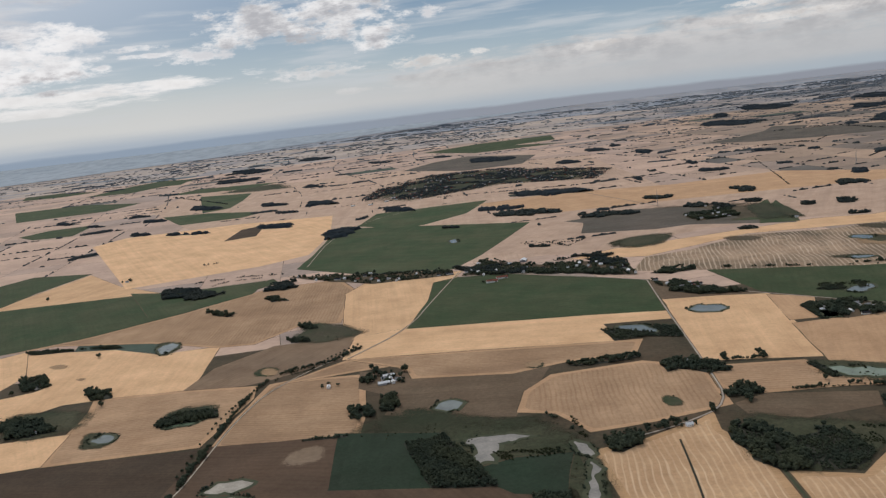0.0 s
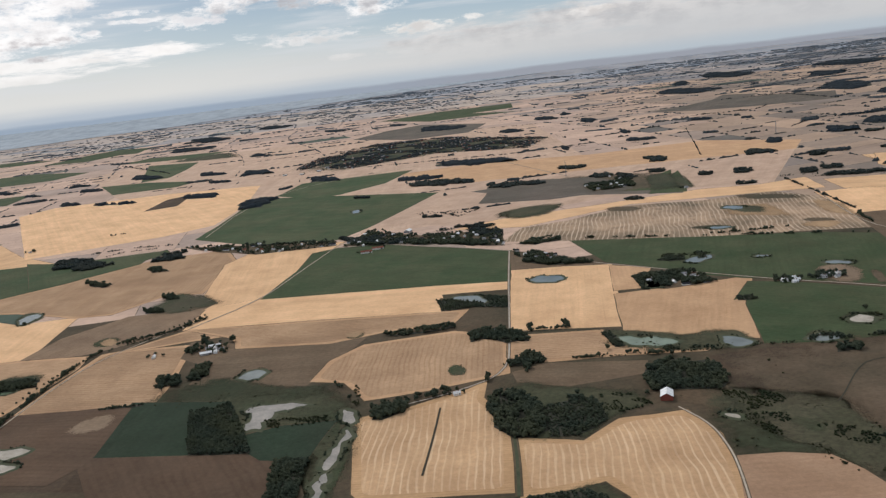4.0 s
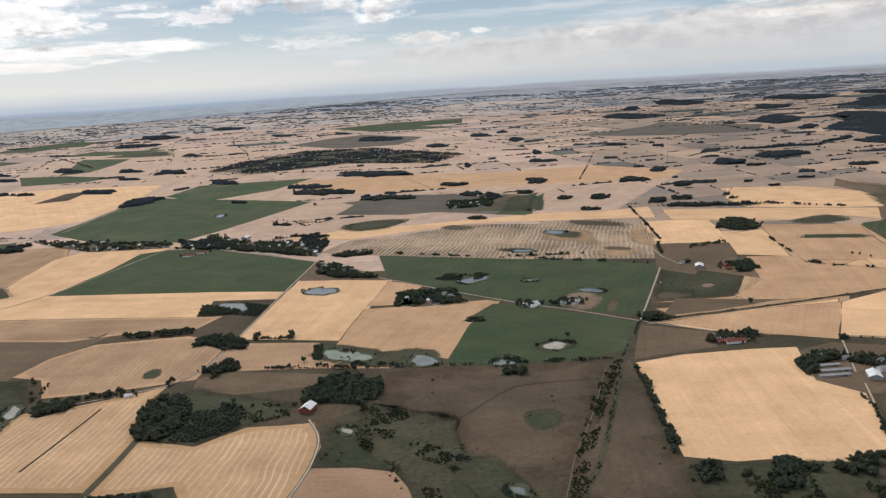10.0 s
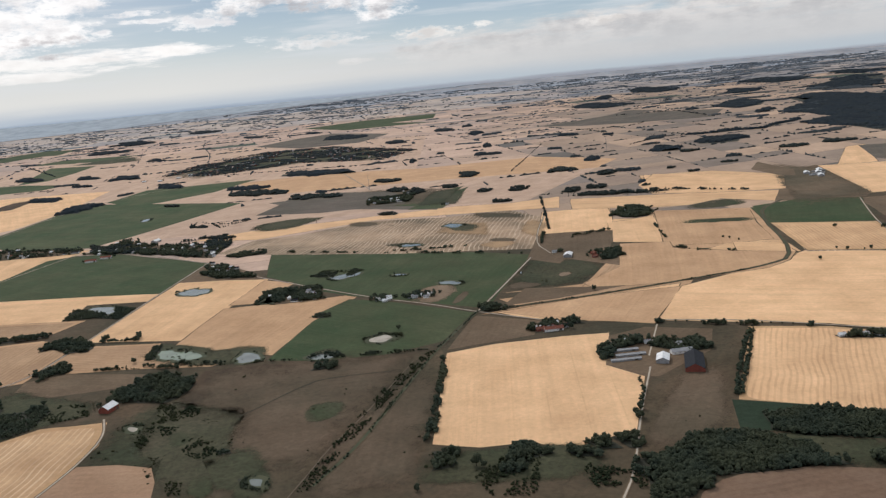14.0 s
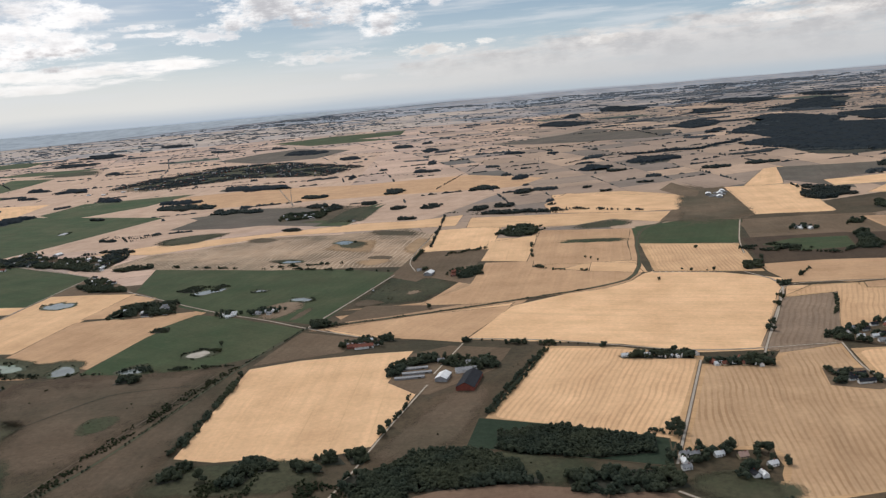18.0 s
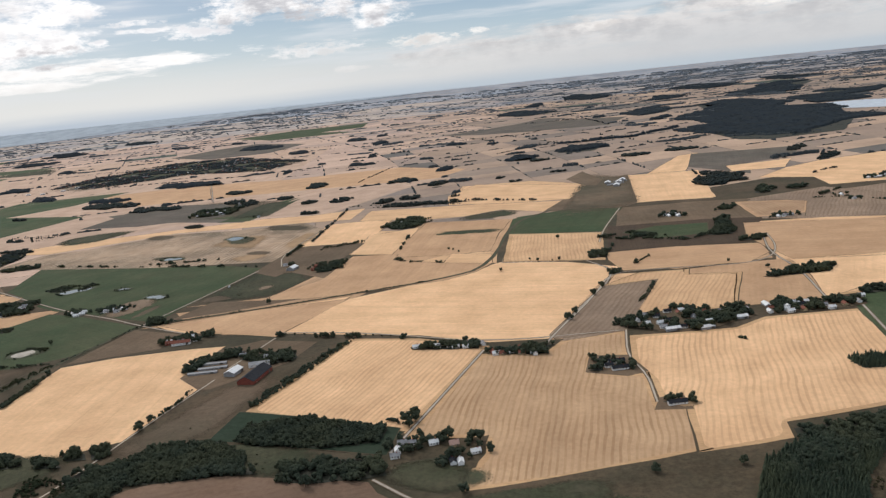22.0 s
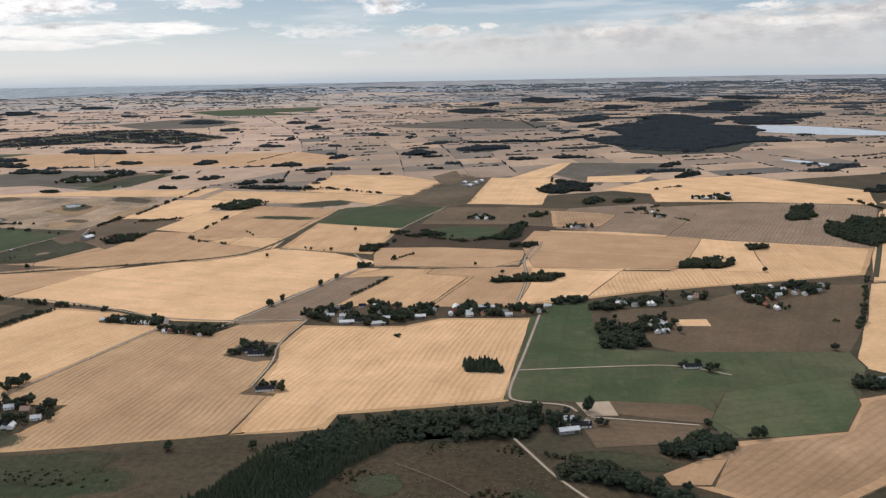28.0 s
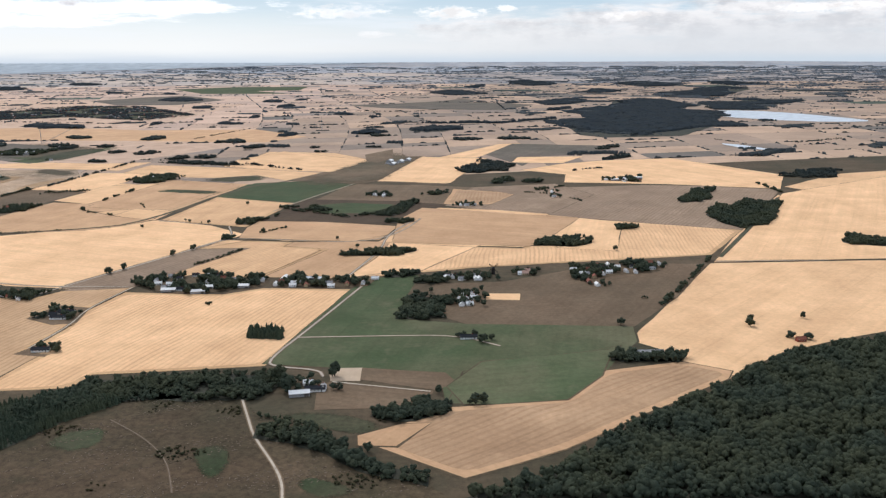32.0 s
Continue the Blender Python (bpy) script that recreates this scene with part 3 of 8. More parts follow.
def sea(coast):
    """A broad inlet that lies over the far land, to the left of its coast."""
    verts, faces, wide = [], [], 12
    ranges = [coast[0][1]]
    while ranges[-1] < coast[-1][1]:
        ranges.append(ranges[-1] * 1.03)
    for far in ranges:
        shore = float(np.interp(far, [p[1] for p in coast], [p[0] for p in coast])) + 260 * noise.noise(Vector((far / 900, 2, 7)))
        verts += [place(shore + (-24000 - shore) * (c / wide) ** 2, far, 1.2) for c in range(wide + 1)]
    for r in range(len(ranges) - 1):
        faces += [(r * (wide + 1) + c, r * (wide + 1) + c + 1, (r + 1) * (wide + 1) + c + 1, (r + 1) * (wide + 1) + c) for c in range(wide)]
    return tagged(new("sea", mesh_of("sea", verts, faces, SEA)), "sea along the far coast, haze painted into matte blue grey", "sea", kind="structure")


dice = random.Random(7)
PARCEL_EDGES = []


def parcels():
    """Guillotine cuts through the far country, turned and warped; each parcel is an island of its own."""
    verts, faces, tiers = [], [], {}

    def warp(u, v):
        bend = noise.noise(Vector((u / 1700, v / 1700, 0.3)))
        bend2 = noise.noise(Vector((u / 1700, v / 1700, 9.3)))
        x, y = u + 170 * bend, v + 150 * bend2
        turn = radians(11)
        return x * math.cos(turn) - y * math.sin(turn), x * math.sin(turn) + y * math.cos(turn)

    def cut(u0, v0, u1, v1):
        mid = max(900, (v0 + v1) / 2)
        size = 78 + 0.040 * min(mid, 9000)
        du, dv = u1 - u0, v1 - v0
        if du > size * 2.6 or (du > size * 1.5 and dice.random() < 0.75):
            k = u0 + du * dice.uniform(0.35, 0.65)
            cut(u0, v0, k, v1), cut(k, v0, u1, v1)
        elif dv > size * 1.6 or (dv > size * 0.9 and dice.random() < 0.6):
            k = v0 + dv * dice.uniform(0.35, 0.65)
            cut(u0, v0, u1, k), cut(u0, k, u1, v1)
        else:
            gap = 0.3
            n = max(1, int(dv / 220) + 1)
            m = max(1, int(du / 400) + 1)
            # tiers by distance, each with more haze painted into its colours
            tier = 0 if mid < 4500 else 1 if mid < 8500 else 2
            # parcels to the east take the sets darkened in place of cloud shade
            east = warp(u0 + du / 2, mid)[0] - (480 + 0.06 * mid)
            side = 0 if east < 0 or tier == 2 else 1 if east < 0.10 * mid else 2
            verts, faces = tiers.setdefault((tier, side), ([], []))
            first = len(verts)
            for i in range(n + 1):
                for j in range(m + 1):
                    x, y = warp(u0 + gap + (du - 2 * gap) * j / m, v0 + gap + (dv - 2 * gap) * i / n)
                    verts.append(place(x, y, -0.7))
            for i in range(n):
                for j in range(m):
                    a = first + i * (m + 1) + j
                    faces.append((a, a + 1, a + m + 2, a + m + 1))
            PARCEL_EDGES.append((warp(u0, v0), warp(u1, v0), warp(u0, v1)))

    def band(v0, v1, half):
        cut(MID - half + v0 * 0.2, v0, MID + half + v0 * 0.2, v1)

    band(900, 2200, 2600), band(2200, 4500, 4200), band(4500, 8500, 7000), band(8500, 29000, 19000)
    for tier, (name, mats, label) in enumerate((("distant_fields", (PARCELS, HALF_SHADED_PARCELS, SHADED_PARCELS), "patchwork of harvested straw, stubble and green fields far off"),
                                                ("hazed_rim_backdrop", (HAZED_PARCELS, HAZED_HALF_SHADED_PARCELS, HAZED_SHADED_PARCELS), "fields of the raised far rim, haze painted into dull brown and grey"),
                                                ("hazed_horizon_backdrop", (HAZED_HORIZON_PARCELS,), "country along the horizon, haze painted into pale blue grey"))):
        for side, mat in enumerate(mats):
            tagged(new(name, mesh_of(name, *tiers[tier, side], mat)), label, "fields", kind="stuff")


parcels()
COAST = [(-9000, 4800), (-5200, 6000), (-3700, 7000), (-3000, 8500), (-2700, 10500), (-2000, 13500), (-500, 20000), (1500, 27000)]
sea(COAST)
SOFT, FIELD_AREAS = ("barepatch", "darkmeadow", "darkgrass", "greenpatch", "softbrown", "pasture", "stain"), []
FIELD_COUNT, ROUGH_FIELDS, ROUGH = [0], [], ("meadow", "darkmeadow", "darkgrass", "clearcut", "greenpatch")
FIELD_WORDS = {"greyfallow": "grey fallow field with thin dry growth", "dustysoil": "dusty brown bare field along a hollow", "combed": "dark combed stubble field in broad rows", "barepatch": "pale bare patch of dry soil", "darkgrass": "rough dark green scrubby grass", "barestubble": "pinkish brown bare stubble field", "drysoil": "dry brown tilled soil field", "straw": "pale golden harvested grain field", "stripes": "striped stubble field with bands of straw", "strawrows": "pale golden stubble field combed in wavy rows", "stubblerows": "tan stubble field in fine rows",
               "stubble": "light brown stubble field", "pale": "pale striped field with dark damp stains", "lightbrown": "light brown harvested field",
               "brownstubble": "grey brown stubble field in rows", "brown": "dull brown dried-out field", "plough": "dark brown bare soil field", "meadow": "dry brown pasture with faded grass",
               "darkmeadow": "dark olive meadow with rough grass", "pasture": "brown pasture of withered grass", "hazystraw": "broad straw field far off, paled by painted haze", "stain": "dull damp stain in a straw field", "softbrown": "brown faded patch of withered grass", "green": "green crop field", "dustygreen": "dusty pale green field", "darkgreen": "dark green crop field",
               "greenpatch": "green patch of damp grass", "clearcut": "felled clearing with brown brash and stumps", "sand": "pale sandy paddock"}


def soft_line(points, rounds=2, closed=False):
    """Chaikin's corner cutting."""
    for _ in range(rounds):
        out = []
        pairs = list(zip(points, points[1:] + points[:1])) if closed else list(zip(points, points[1:]))
        for (x0, y0), (x1, y1) in pairs:
            out += [(x0 * 0.75 + x1 * 0.25, y0 * 0.75 + y1 * 0.25), (x0 * 0.25 + x1 * 0.75, y0 * 0.25 + y1 * 0.75)]
        points = out if closed else [points[0], *out, points[-1]]
    return points


COMBED = {"stripes": 4.5, "stubblerows": 2.2, "strawrows": 2.2, "stubble": 3.0}


MARGINED = ("straw", "strawrows", "stubble", "stubblerows", "stripes", "lightbrown", "green", "dustygreen", "darkgreen", "brownstubble")


def area_of(points):
    return 0.5 * sum(x0 * y1 - x1 * y0 for (x0, y0), (x1, y1) in zip(points, points[1:] + points[:1]))


def field(kind, points, heading=None):
    FIELD_COUNT[0] += 1
    z = 0.0008 * FIELD_COUNT[0] - 0.69
    if heading is None:
        sides = [(math.hypot(q[0] - p[0], q[1] - p[1]), math.degrees(math.atan2(q[1] - p[1], q[0] - p[0]))) for p, q in zip(points, points[1:] + points[:1])]
        heading = max(sides)[1]
    c, s = math.cos(radians(heading)), math.sin(radians(heading))
    if kind != "hazystraw":
        FIELD_AREAS.append((min(p[0] for p in points), max(p[0] for p in points), min(p[1] for p in points), max(p[1] for p in points), points))
    if kind in SOFT:
        line = outline(soft_line(outline(points, 40.0, 0.0), 2, True), 9.0, 5.0)
        k = len(line)
        cx, cy = sum(p[0] for p in line) / k, sum(p[1] for p in line) / k
        rings = [[(cx + (x - cx) * grow, cy + (y - cy) * grow) for x, y in line] for grow in (1.15, 0.9, 0.62, 0.3)]
        spots = [p for ring in rings for p in ring] + [(cx, cy)]
        faces = [(r * k + i, r * k + (i + 1) % k, (r + 1) * k + (i + 1) % k, (r + 1) * k + i) for r in range(3) for i in range(k)] + [(3 * k + i, 3 * k + (i + 1) % k, 4 * k) for i in range(k)]
        me = mesh_of("growth", [place(x, y, z) for x, y in spots], faces, FIELD_LOOKS[kind], [(x * c + y * s, y * c - x * s) for x, y in spots])
        layer = me.attributes.new("growth", "FLOAT", "POINT")
        layer.data.foreach_set("value", [v for v in (0.0, 0.5, 0.9, 1.0) for _ in range(k)] + [1.0])
        if kind in ROUGH:
            ROUGH_FIELDS.append((kind, points))
        return tagged(new("rough_growth", me), FIELD_WORDS[kind], "field", kind="structure")
    edge = outline(spread(points, 0.8 + 0.0022 * points[0][1]))
    whole = edge
    if kind in COMBED:
        inner = spread(points, -COMBED[kind])
        share = area_of(inner) / (area_of(points) or 1)
        if 0.5 < share < 0.97 and abs(area_of(points)) > 2500:
            rim_edge = edge
            border = mesh_of("headland", [place(x, y, z - 0.0004) for x, y in rim_edge], [tuple(range(len(rim_edge)))], FIELD_LOOKS["headland" if kind != "stubble" else "lightbrown"],
                             [(x * s - y * c, x * c + y * s) for x, y in rim_edge])
            tagged(new("headland", border), "lighter headland strip round the field", "field", kind="structure")
            edge = outline(soft_line(outline(inner, 14.0, 0.0), 2, True), 22.0, 1.5)
    if kind in MARGINED and sum(p[1] for p in points) / len(points) < 1500:
        n, outer = len(whole), spread(whole, 0.5)
        inner = [(x + (a - x) * k, y + (b - y) * k) for (x, y), (a, b), k in zip(outer, spread(whole, -1.0), [0.45 + 0.9 * noise.noise(Vector((x / 17, y / 17, 9))) for x, y in whole])]
        ring = mesh_of("margin", [place(x, y, z + 0.0004) for x, y in outer + inner], [(i, (i + 1) % n, n + (i + 1) % n, n + i) for i in range(n)], FIELD_LOOKS["meadow"], outer + inner)
        tagged(new("field_margin", ring), "thin dark grass margin between fields", "margin", kind="structure")
    me = mesh_of("field", [place(x, y, z) for x, y in edge], [tuple(range(len(edge)))], FIELD_LOOKS[kind], [(x * c + y * s, y * c - x * s) for x, y in edge])
    ob = new("field", me)
    if kind in ROUGH:
        ROUGH_FIELDS.append((kind, points))
    return tagged(ob, FIELD_WORDS[kind], "field", kind="structure")


LANES = [0]


def lane(kind, points):
    width, mat, words = {"road": (1.4, ASPHALT, "narrow pale grey asphalt country road"), "track": (1.1, GRAVEL, "pale gravel farm track"), "ditch": (2.0, REEDS, "overgrown grassy ditch between fields"), "rut": (0.4, BRASH, "pale wheel rut over the felled clearing"),
                         "brook": (0.7, FLOOR, "narrow dark brook winding through pasture")}[kind]
    LANES[0] += 1
    z = -0.46 + 0.0012 * LANES[0]

    def strip(name, half, mat, z):
        line, verts = soft_line(points), []
        for i, (x, y) in enumerate(line):
            x0, y0 = line[max(0, i - 1)]
            x1, y1 = line[min(len(line) - 1, i + 1)]
            long = math.hypot(x1 - x0, y1 - y0) or 1
            nx, ny = -(y1 - y0) / long * half, (x1 - x0) / long * half
            verts += [place(x + nx, y + ny, z), place(x - nx, y - ny, z)]
        return mesh_of(name, verts, [(2 * i, 2 * i + 1, 2 * i + 3, 2 * i + 2) for i in range(len(line) - 1)], mat, [(v[0], v[1]) for v in verts])

    tagged(new("verge", strip("verge", width * 0.5 + (1.3 if kind == "ditch" else 0.4 if kind in ("rut", "brook") else 0.6), FIELD_LOOKS["meadow" if kind in ("ditch", "brook", "rut") else "brown"], z - 0.03)), "dry grass verge", kind="structure")
    ob = tagged(new("ditch" if kind == "ditch" else "road", strip("road", width * 0.5, mat, z)), words, "ditch" if kind == "ditch" else "road", kind="structure")
    return ob


BANKS = []


def pond(kind, points):
    mat, words = {"pond": (WATER, "small farm pond with reedy banks reflecting the sky"), "lake": (LAKE, "lake among woods, sky reflection painted into its pale colour"), "algae": (ALGAE, "pond covered with green algae"),
                  "mud": (MUD, "half dry pond with grey mud"), "dry": (PALE_MUD, "dried out pond with pale mud")}[kind]
    edge = soft_line(soft_line(points, 1, True), 1, True) if len(points) < 6 else soft_line(points, 1, True)
    if kind != "lake":
        edge = [(x + 5.0 * noise.noise(Vector((x / 9, y / 9, 6))), y + 5.0 * noise.noise(Vector((x / 9, y / 9, 7)))) for x, y in outline(edge, 3.0, 0.0)]
    bank = [(x + 1.5 * noise.noise(Vector((x / 6, y / 6, 2))), y + 1.5 * noise.noise(Vector((x / 6, y / 6, 3)))) for x, y in spread(edge, 1.0 if kind == "lake" else 3.4)]
    n = len(edge)
    ob = new("pond", mesh_of("pond", [place(x, y, -0.44) for x, y in edge], [tuple(range(n))], mat))
    tagged(ob, words, "pond", kind="structure")
    ring = [place(x, y, -0.36) for x, y in edge] + [place(x, y, -0.5) for x, y in bank]
    rim_ob = new("bank", mesh_of("bank", ring, [(i, (i + 1) % n, n + (i + 1) % n, n + i) for i in range(n)], REEDS))
    tagged(rim_ob, "dark reedy bank", kind="structure")
    BANKS.append((kind, bank))
    if kind == "lake":
        FIELD_AREAS.append((min(p[0] for p in bank), max(p[0] for p in bank), min(p[1] for p in bank), max(p[1] for p in bank), bank))
    return ob


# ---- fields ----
field("hazystraw", [(-973, 2607), (-893, 3110), (-511, 3057), (-95, 2966), (280, 2819), (442, 2749), (443, 1277), (202, 1193), (33, 1186), (-452, 1619)])
field("hazystraw", [(25, 1270), (107, 1502), (191, 1585), (351, 1571), (492, 1573), (728, 1574), (801, 1542), (632, 1219), (497, 1266), (335, 1245), (234, 1141), (136, 1179)])
field("lightbrown", [(48, 1824), (229, 1864), (464, 1790), (716, 1811), (858, 1651), (801, 1542), (492, 1573), (191, 1585)])
field("straw", [(-516, 937), (-408, 915), (-342, 874), (-277, 880), (-267, 740), (-340, 745), (-387, 739), (-425, 700), (-464, 773), (-436, 785), (-423, 805), (-474, 843)])
field("straw", [(-548, 931), (-527, 949), (-477, 844), (-482, 808)])
field("straw", [(-717, 1246), (-663, 1453), (-556, 1310), (-449, 1212), (-615, 1218), (-700, 1215)])
field("green", [(-821, 1441), (-788, 1499), (-671, 1467), (-707, 1335), (-717, 1246)])
field("green", [(-700, 1215), (-615, 1218), (-452, 1221), (-341, 1161), (-289, 1228), (-276, 1202), (-371, 1072), (-473, 990), (-560, 952)])
field("stubble", [(-557, 947), (-471, 984), (-369, 1065), (-276, 1165), (-179, 1171), (-150, 1096), (-149, 929), (-196, 936), (-236, 877), (-277, 880), (-368, 931), (-497, 966)])
field("combed", [(-209, 857), (-164, 860), (-122, 887), (-114, 822), (-135, 783), (-187, 749), (-210, 738), (-270, 739), (-257, 800)], -117)
field("stubble", [(-355, 740), (-268, 738), (-202, 729), (-198, 697), (-217, 600), (-335, 594), (-343, 643), (-346, 706)])
field("straw", [(-399, 651), (-344, 655), (-339, 595), (-366, 591)])
field("plough", [(-364, 586), (-332, 588), (-217, 591), (-217, 516), (-341, 544)])
field("stubble", [(-102, 729), (-172, 734), (-187, 730), (-199, 651), (-204, 595), (-93, 575), (-92, 631), (-97, 678)])
field("brown", [(-103, 736), (-52, 715), (67, 705), (26, 595), (-43, 610), (-72, 625), (-64, 661), (-100, 694)])
field("stubble", [(-123, 777), (68, 765), (67, 721), (-52, 715), (-73, 748), (-110, 743), (-176, 729)])
field("plough", [(-205, 590), (-93, 573), (-100, 492), (-101, 458), (-215, 483), (-210, 522), (-205, 556)])
field("plough", [(-105, 496), (-41, 491), (23, 466), (31, 450), (28, 429), (-105, 459)])
field("straw", [(-155, 1073), (-124, 1154), (-65, 1146), (-5, 1137), (-43, 990), (-69, 874), (-122, 855), (-113, 878), (-139, 912)])
field("straw", [(-120, 855), (-68, 869), (127, 843), (204, 833), (200, 803), (131, 810), (136, 748), (6, 771), (-125, 784)])
field("green", [(-64, 872), (-43, 990), (-38, 1082), (-6, 1100), (54, 1087), (217, 969), (204, 833), (127, 848)])
field("green", [(-258, 1293), (-249, 1406), (-244, 1587), (-199, 1666), (127, 1498), (67, 1341), (23, 1232), (-15, 1161), (-141, 1190)])
field("green", [(-200, 1696), (-175, 1857), (68, 1879), (17, 1711), (-65, 1620), (-107, 1600)])
field("stubble", [(-120, 780), (131, 746), (156, 744), (143, 710), (81, 706), (32, 691), (-54, 706), (-60, 735)])
field("stubble", [(31, 601), (40, 642), (65, 674), (144, 684), (187, 656), (182, 573), (123, 557), (77, 551), (58, 591)])
field("straw", [(213, 872), (266, 864), (315, 851), (285, 651), (194, 671)])
field("lightbrown", [(299, 741), (391, 747), (428, 752), (375, 591), (332, 612), (284, 634)])
field("lightbrown", [(316, 845), (350, 824), (323, 755), (302, 756)])
field("stubble", [(191, 656), (266, 645), (265, 604), (345, 593), (331, 575), (269, 585), (212, 588), (186, 606)])
field("brown", [(187, 572), (212, 583), (283, 566), (275, 545), (221, 537), (189, 554)])
field("brown", [(219, 959), (274, 911), (311, 858), (263, 870), (214, 877)])
field("stripes", [(81, 416), (72, 518), (109, 528), (151, 549), (165, 561), (160, 531), (176, 490), (170, 399), (86, 408)], 86)
field("stripes", [(177, 463), (218, 449), (245, 474), (287, 476), (296, 441), (292, 392), (277, 328), (170, 349), (171, 360), (225, 359), (231, 381), (222, 402), (204, 397), (175, 393)], 86)
field("straw", [(1404, 600), (1462, 722), (1576, 930), (1622, 960), (1641, 891), (1662, 844), (1551, 615)], 61)
field("straw", [(1721, 1108), (1808, 1143), (1698, 919), (1642, 895), (1626, 969), (1611, 996)])
field("straw", [(1398, 592), (1546, 605), (1459, 426), (1420, 409), (1380, 388), (1334, 344), (1278, 297), (1238, 262), (1194, 235), (1147, 268), (1187, 302), (1246, 314), (1272, 353), (1316, 367), (1319, 380), (1296, 404), (1331, 468)], 49)
field("greenpatch", [(44, 699), (52, 707), (64, 714), (63, 699), (52, 694)])
field("green", [(296, 988), (350, 961), (418, 941), (481, 916), (549, 893), (607, 856), (549, 669), (454, 734), (424, 750), (393, 777), (348, 833), (315, 866)])
field("green", [(422, 734), (452, 720), (538, 654), (517, 590), (471, 568), (420, 567), (377, 577), (398, 671), (407, 695), (394, 689)])
field("stubble", [(566, 711), (647, 708), (720, 730), (762, 742), (784, 784), (694, 769), (686, 777), (644, 715)])
field("darkmeadow", [(606, 840), (663, 822), (686, 777), (644, 715), (568, 721)])
field("lightbrown", [(549, 649), (589, 661), (702, 693), (738, 696), (682, 590), (631, 606), (606, 642)])
field("pale", [(217, 1025), (247, 1093), (311, 1108), (408, 1167), (508, 1142), (607, 1152), (646, 1073), (613, 890), (574, 900), (454, 929), (330, 977), (262, 1001)], 78)
field("brown", [(629, 951), (691, 951), (709, 920), (681, 807), (606, 840)])
field("meadow", [(331, 568), (420, 561), (496, 561), (469, 489), (434, 371), (356, 379), (357, 396), (313, 473), (286, 494)])
field("plough", [(331, 562), (378, 565), (416, 552), (423, 526), (403, 498), (379, 482), (354, 490), (331, 493)])
field("darkmeadow", [(301, 497), (328, 508), (379, 478), (382, 432), (385, 376), (350, 380), (338, 404), (296, 413)])
field("meadow", [(509, 572), (513, 544), (504, 417), (494, 364), (446, 369), (471, 453)])
field("straw", [(517, 555), (553, 566), (605, 570), (638, 569), (627, 508), (648, 494), (623, 402), (582, 384), (572, 389), (565, 396), (534, 395), (509, 404)])
field("brown", [(540, 644), (591, 615), (582, 583), (545, 574), (519, 567)])
field("meadow", [(641, 450), (663, 473), (684, 470), (735, 552), (742, 550), (693, 431), (670, 377), (618, 369)])
field("straw", [(562, 650), (641, 667), (725, 689), (682, 592), (624, 611), (584, 627)])
field("straw", [(683, 592), (728, 680), (800, 716), (873, 767), (935, 740), (979, 700), (928, 593), (891, 514), (847, 519), (798, 551)])
field("stubble", [(567, 689), (640, 697), (710, 855), (790, 803), (857, 758), (835, 732), (724, 701), (640, 675), (580, 663)])
field("brown", [(628, 856), (710, 861), (689, 781), (653, 819), (622, 841)])
field("stubble", [(954, 649), (1000, 644), (936, 508), (892, 511), (928, 593)])
field("straw", [(972, 674), (1049, 658), (984, 531), (952, 540), (996, 635), (959, 643)])
field("strawrows", [(743, 556), (795, 540), (844, 508), (820, 447), (791, 376), (750, 397), (692, 428)], 68)
field("darkgreen", [(692, 425), (750, 396), (789, 375), (781, 357), (759, 362), (719, 375), (695, 386), (696, 409)])
field("straw", [(654, 1007), (737, 1099), (737, 1099), (725, 1025), (706, 920), (715, 981), (658, 975)])
field("straw", [(717, 1020), (774, 1002), (760, 866), (705, 888)])
field("lightbrown", [(783, 1049), (909, 1007), (868, 819), (827, 811), (769, 822), (760, 851)])
field("straw", [(825, 835), (870, 818), (866, 770), (791, 808)])
field("pale", [(899, 902), (992, 869), (956, 742), (876, 766)], 80)
field("green", [(892, 912), (918, 1011), (970, 1031), (1046, 1020), (993, 876)])
field("straw", [(1119, 1301), (1218, 1279), (1166, 1024), (1071, 1045)])
field("straw", [(1156, 1307), (1261, 1504), (1296, 1519), (1210, 1301)])
field("straw", [(851, 1378), (964, 1359), (1052, 1250), (1000, 1126), (922, 1158), (827, 1193)])
field("brown", [(1004, 1124), (1093, 1296), (1121, 1300), (1068, 1037), (1023, 1013), (970, 1031)])
field("brown", [(1046, 1011), (1135, 1002), (1216, 982), (1114, 785), (1097, 857), (1011, 861)])
field("stubblerows", [(841, 492), (885, 483), (900, 506), (943, 511), (933, 462), (911, 467), (906, 441), (923, 427), (938, 427), (932, 375), (954.5, 371.0), (943.5, 322.5), (871, 307), (823, 303), (823, 312), (837, 339), (838, 360), (793, 367)], 78)
field("strawrows", [(946, 500), (974, 497), (1018, 495), (1044, 512), (1113, 510), (1080, 359), (1044, 353), (989, 344), (985, 326), (939, 318), (951, 382), (938, 388), (941, 419), (936, 444)], 74)
field("brownstubble", [(900, 506), (947, 631), (998, 643), (965, 571), (944, 516)])
field("straw", [(954, 550), (1000, 642), (965, 661), (1030, 659), (992, 549)])
field("straw", [(996, 631), (1031, 663), (1069, 638), (1033, 546), (992, 549), (954, 547)])
field("lightbrown", [(1069, 638), (1120, 608), (1102, 546), (1034, 546)])
field("lightbrown", [(983, 702), (1000, 755), (1050, 758), (1122, 739), (1112, 681), (1026, 674)])
field("straw", [(1138, 844), (1229, 831), (1314, 792), (1278, 706), (1247, 653), (1136, 665)], 90)
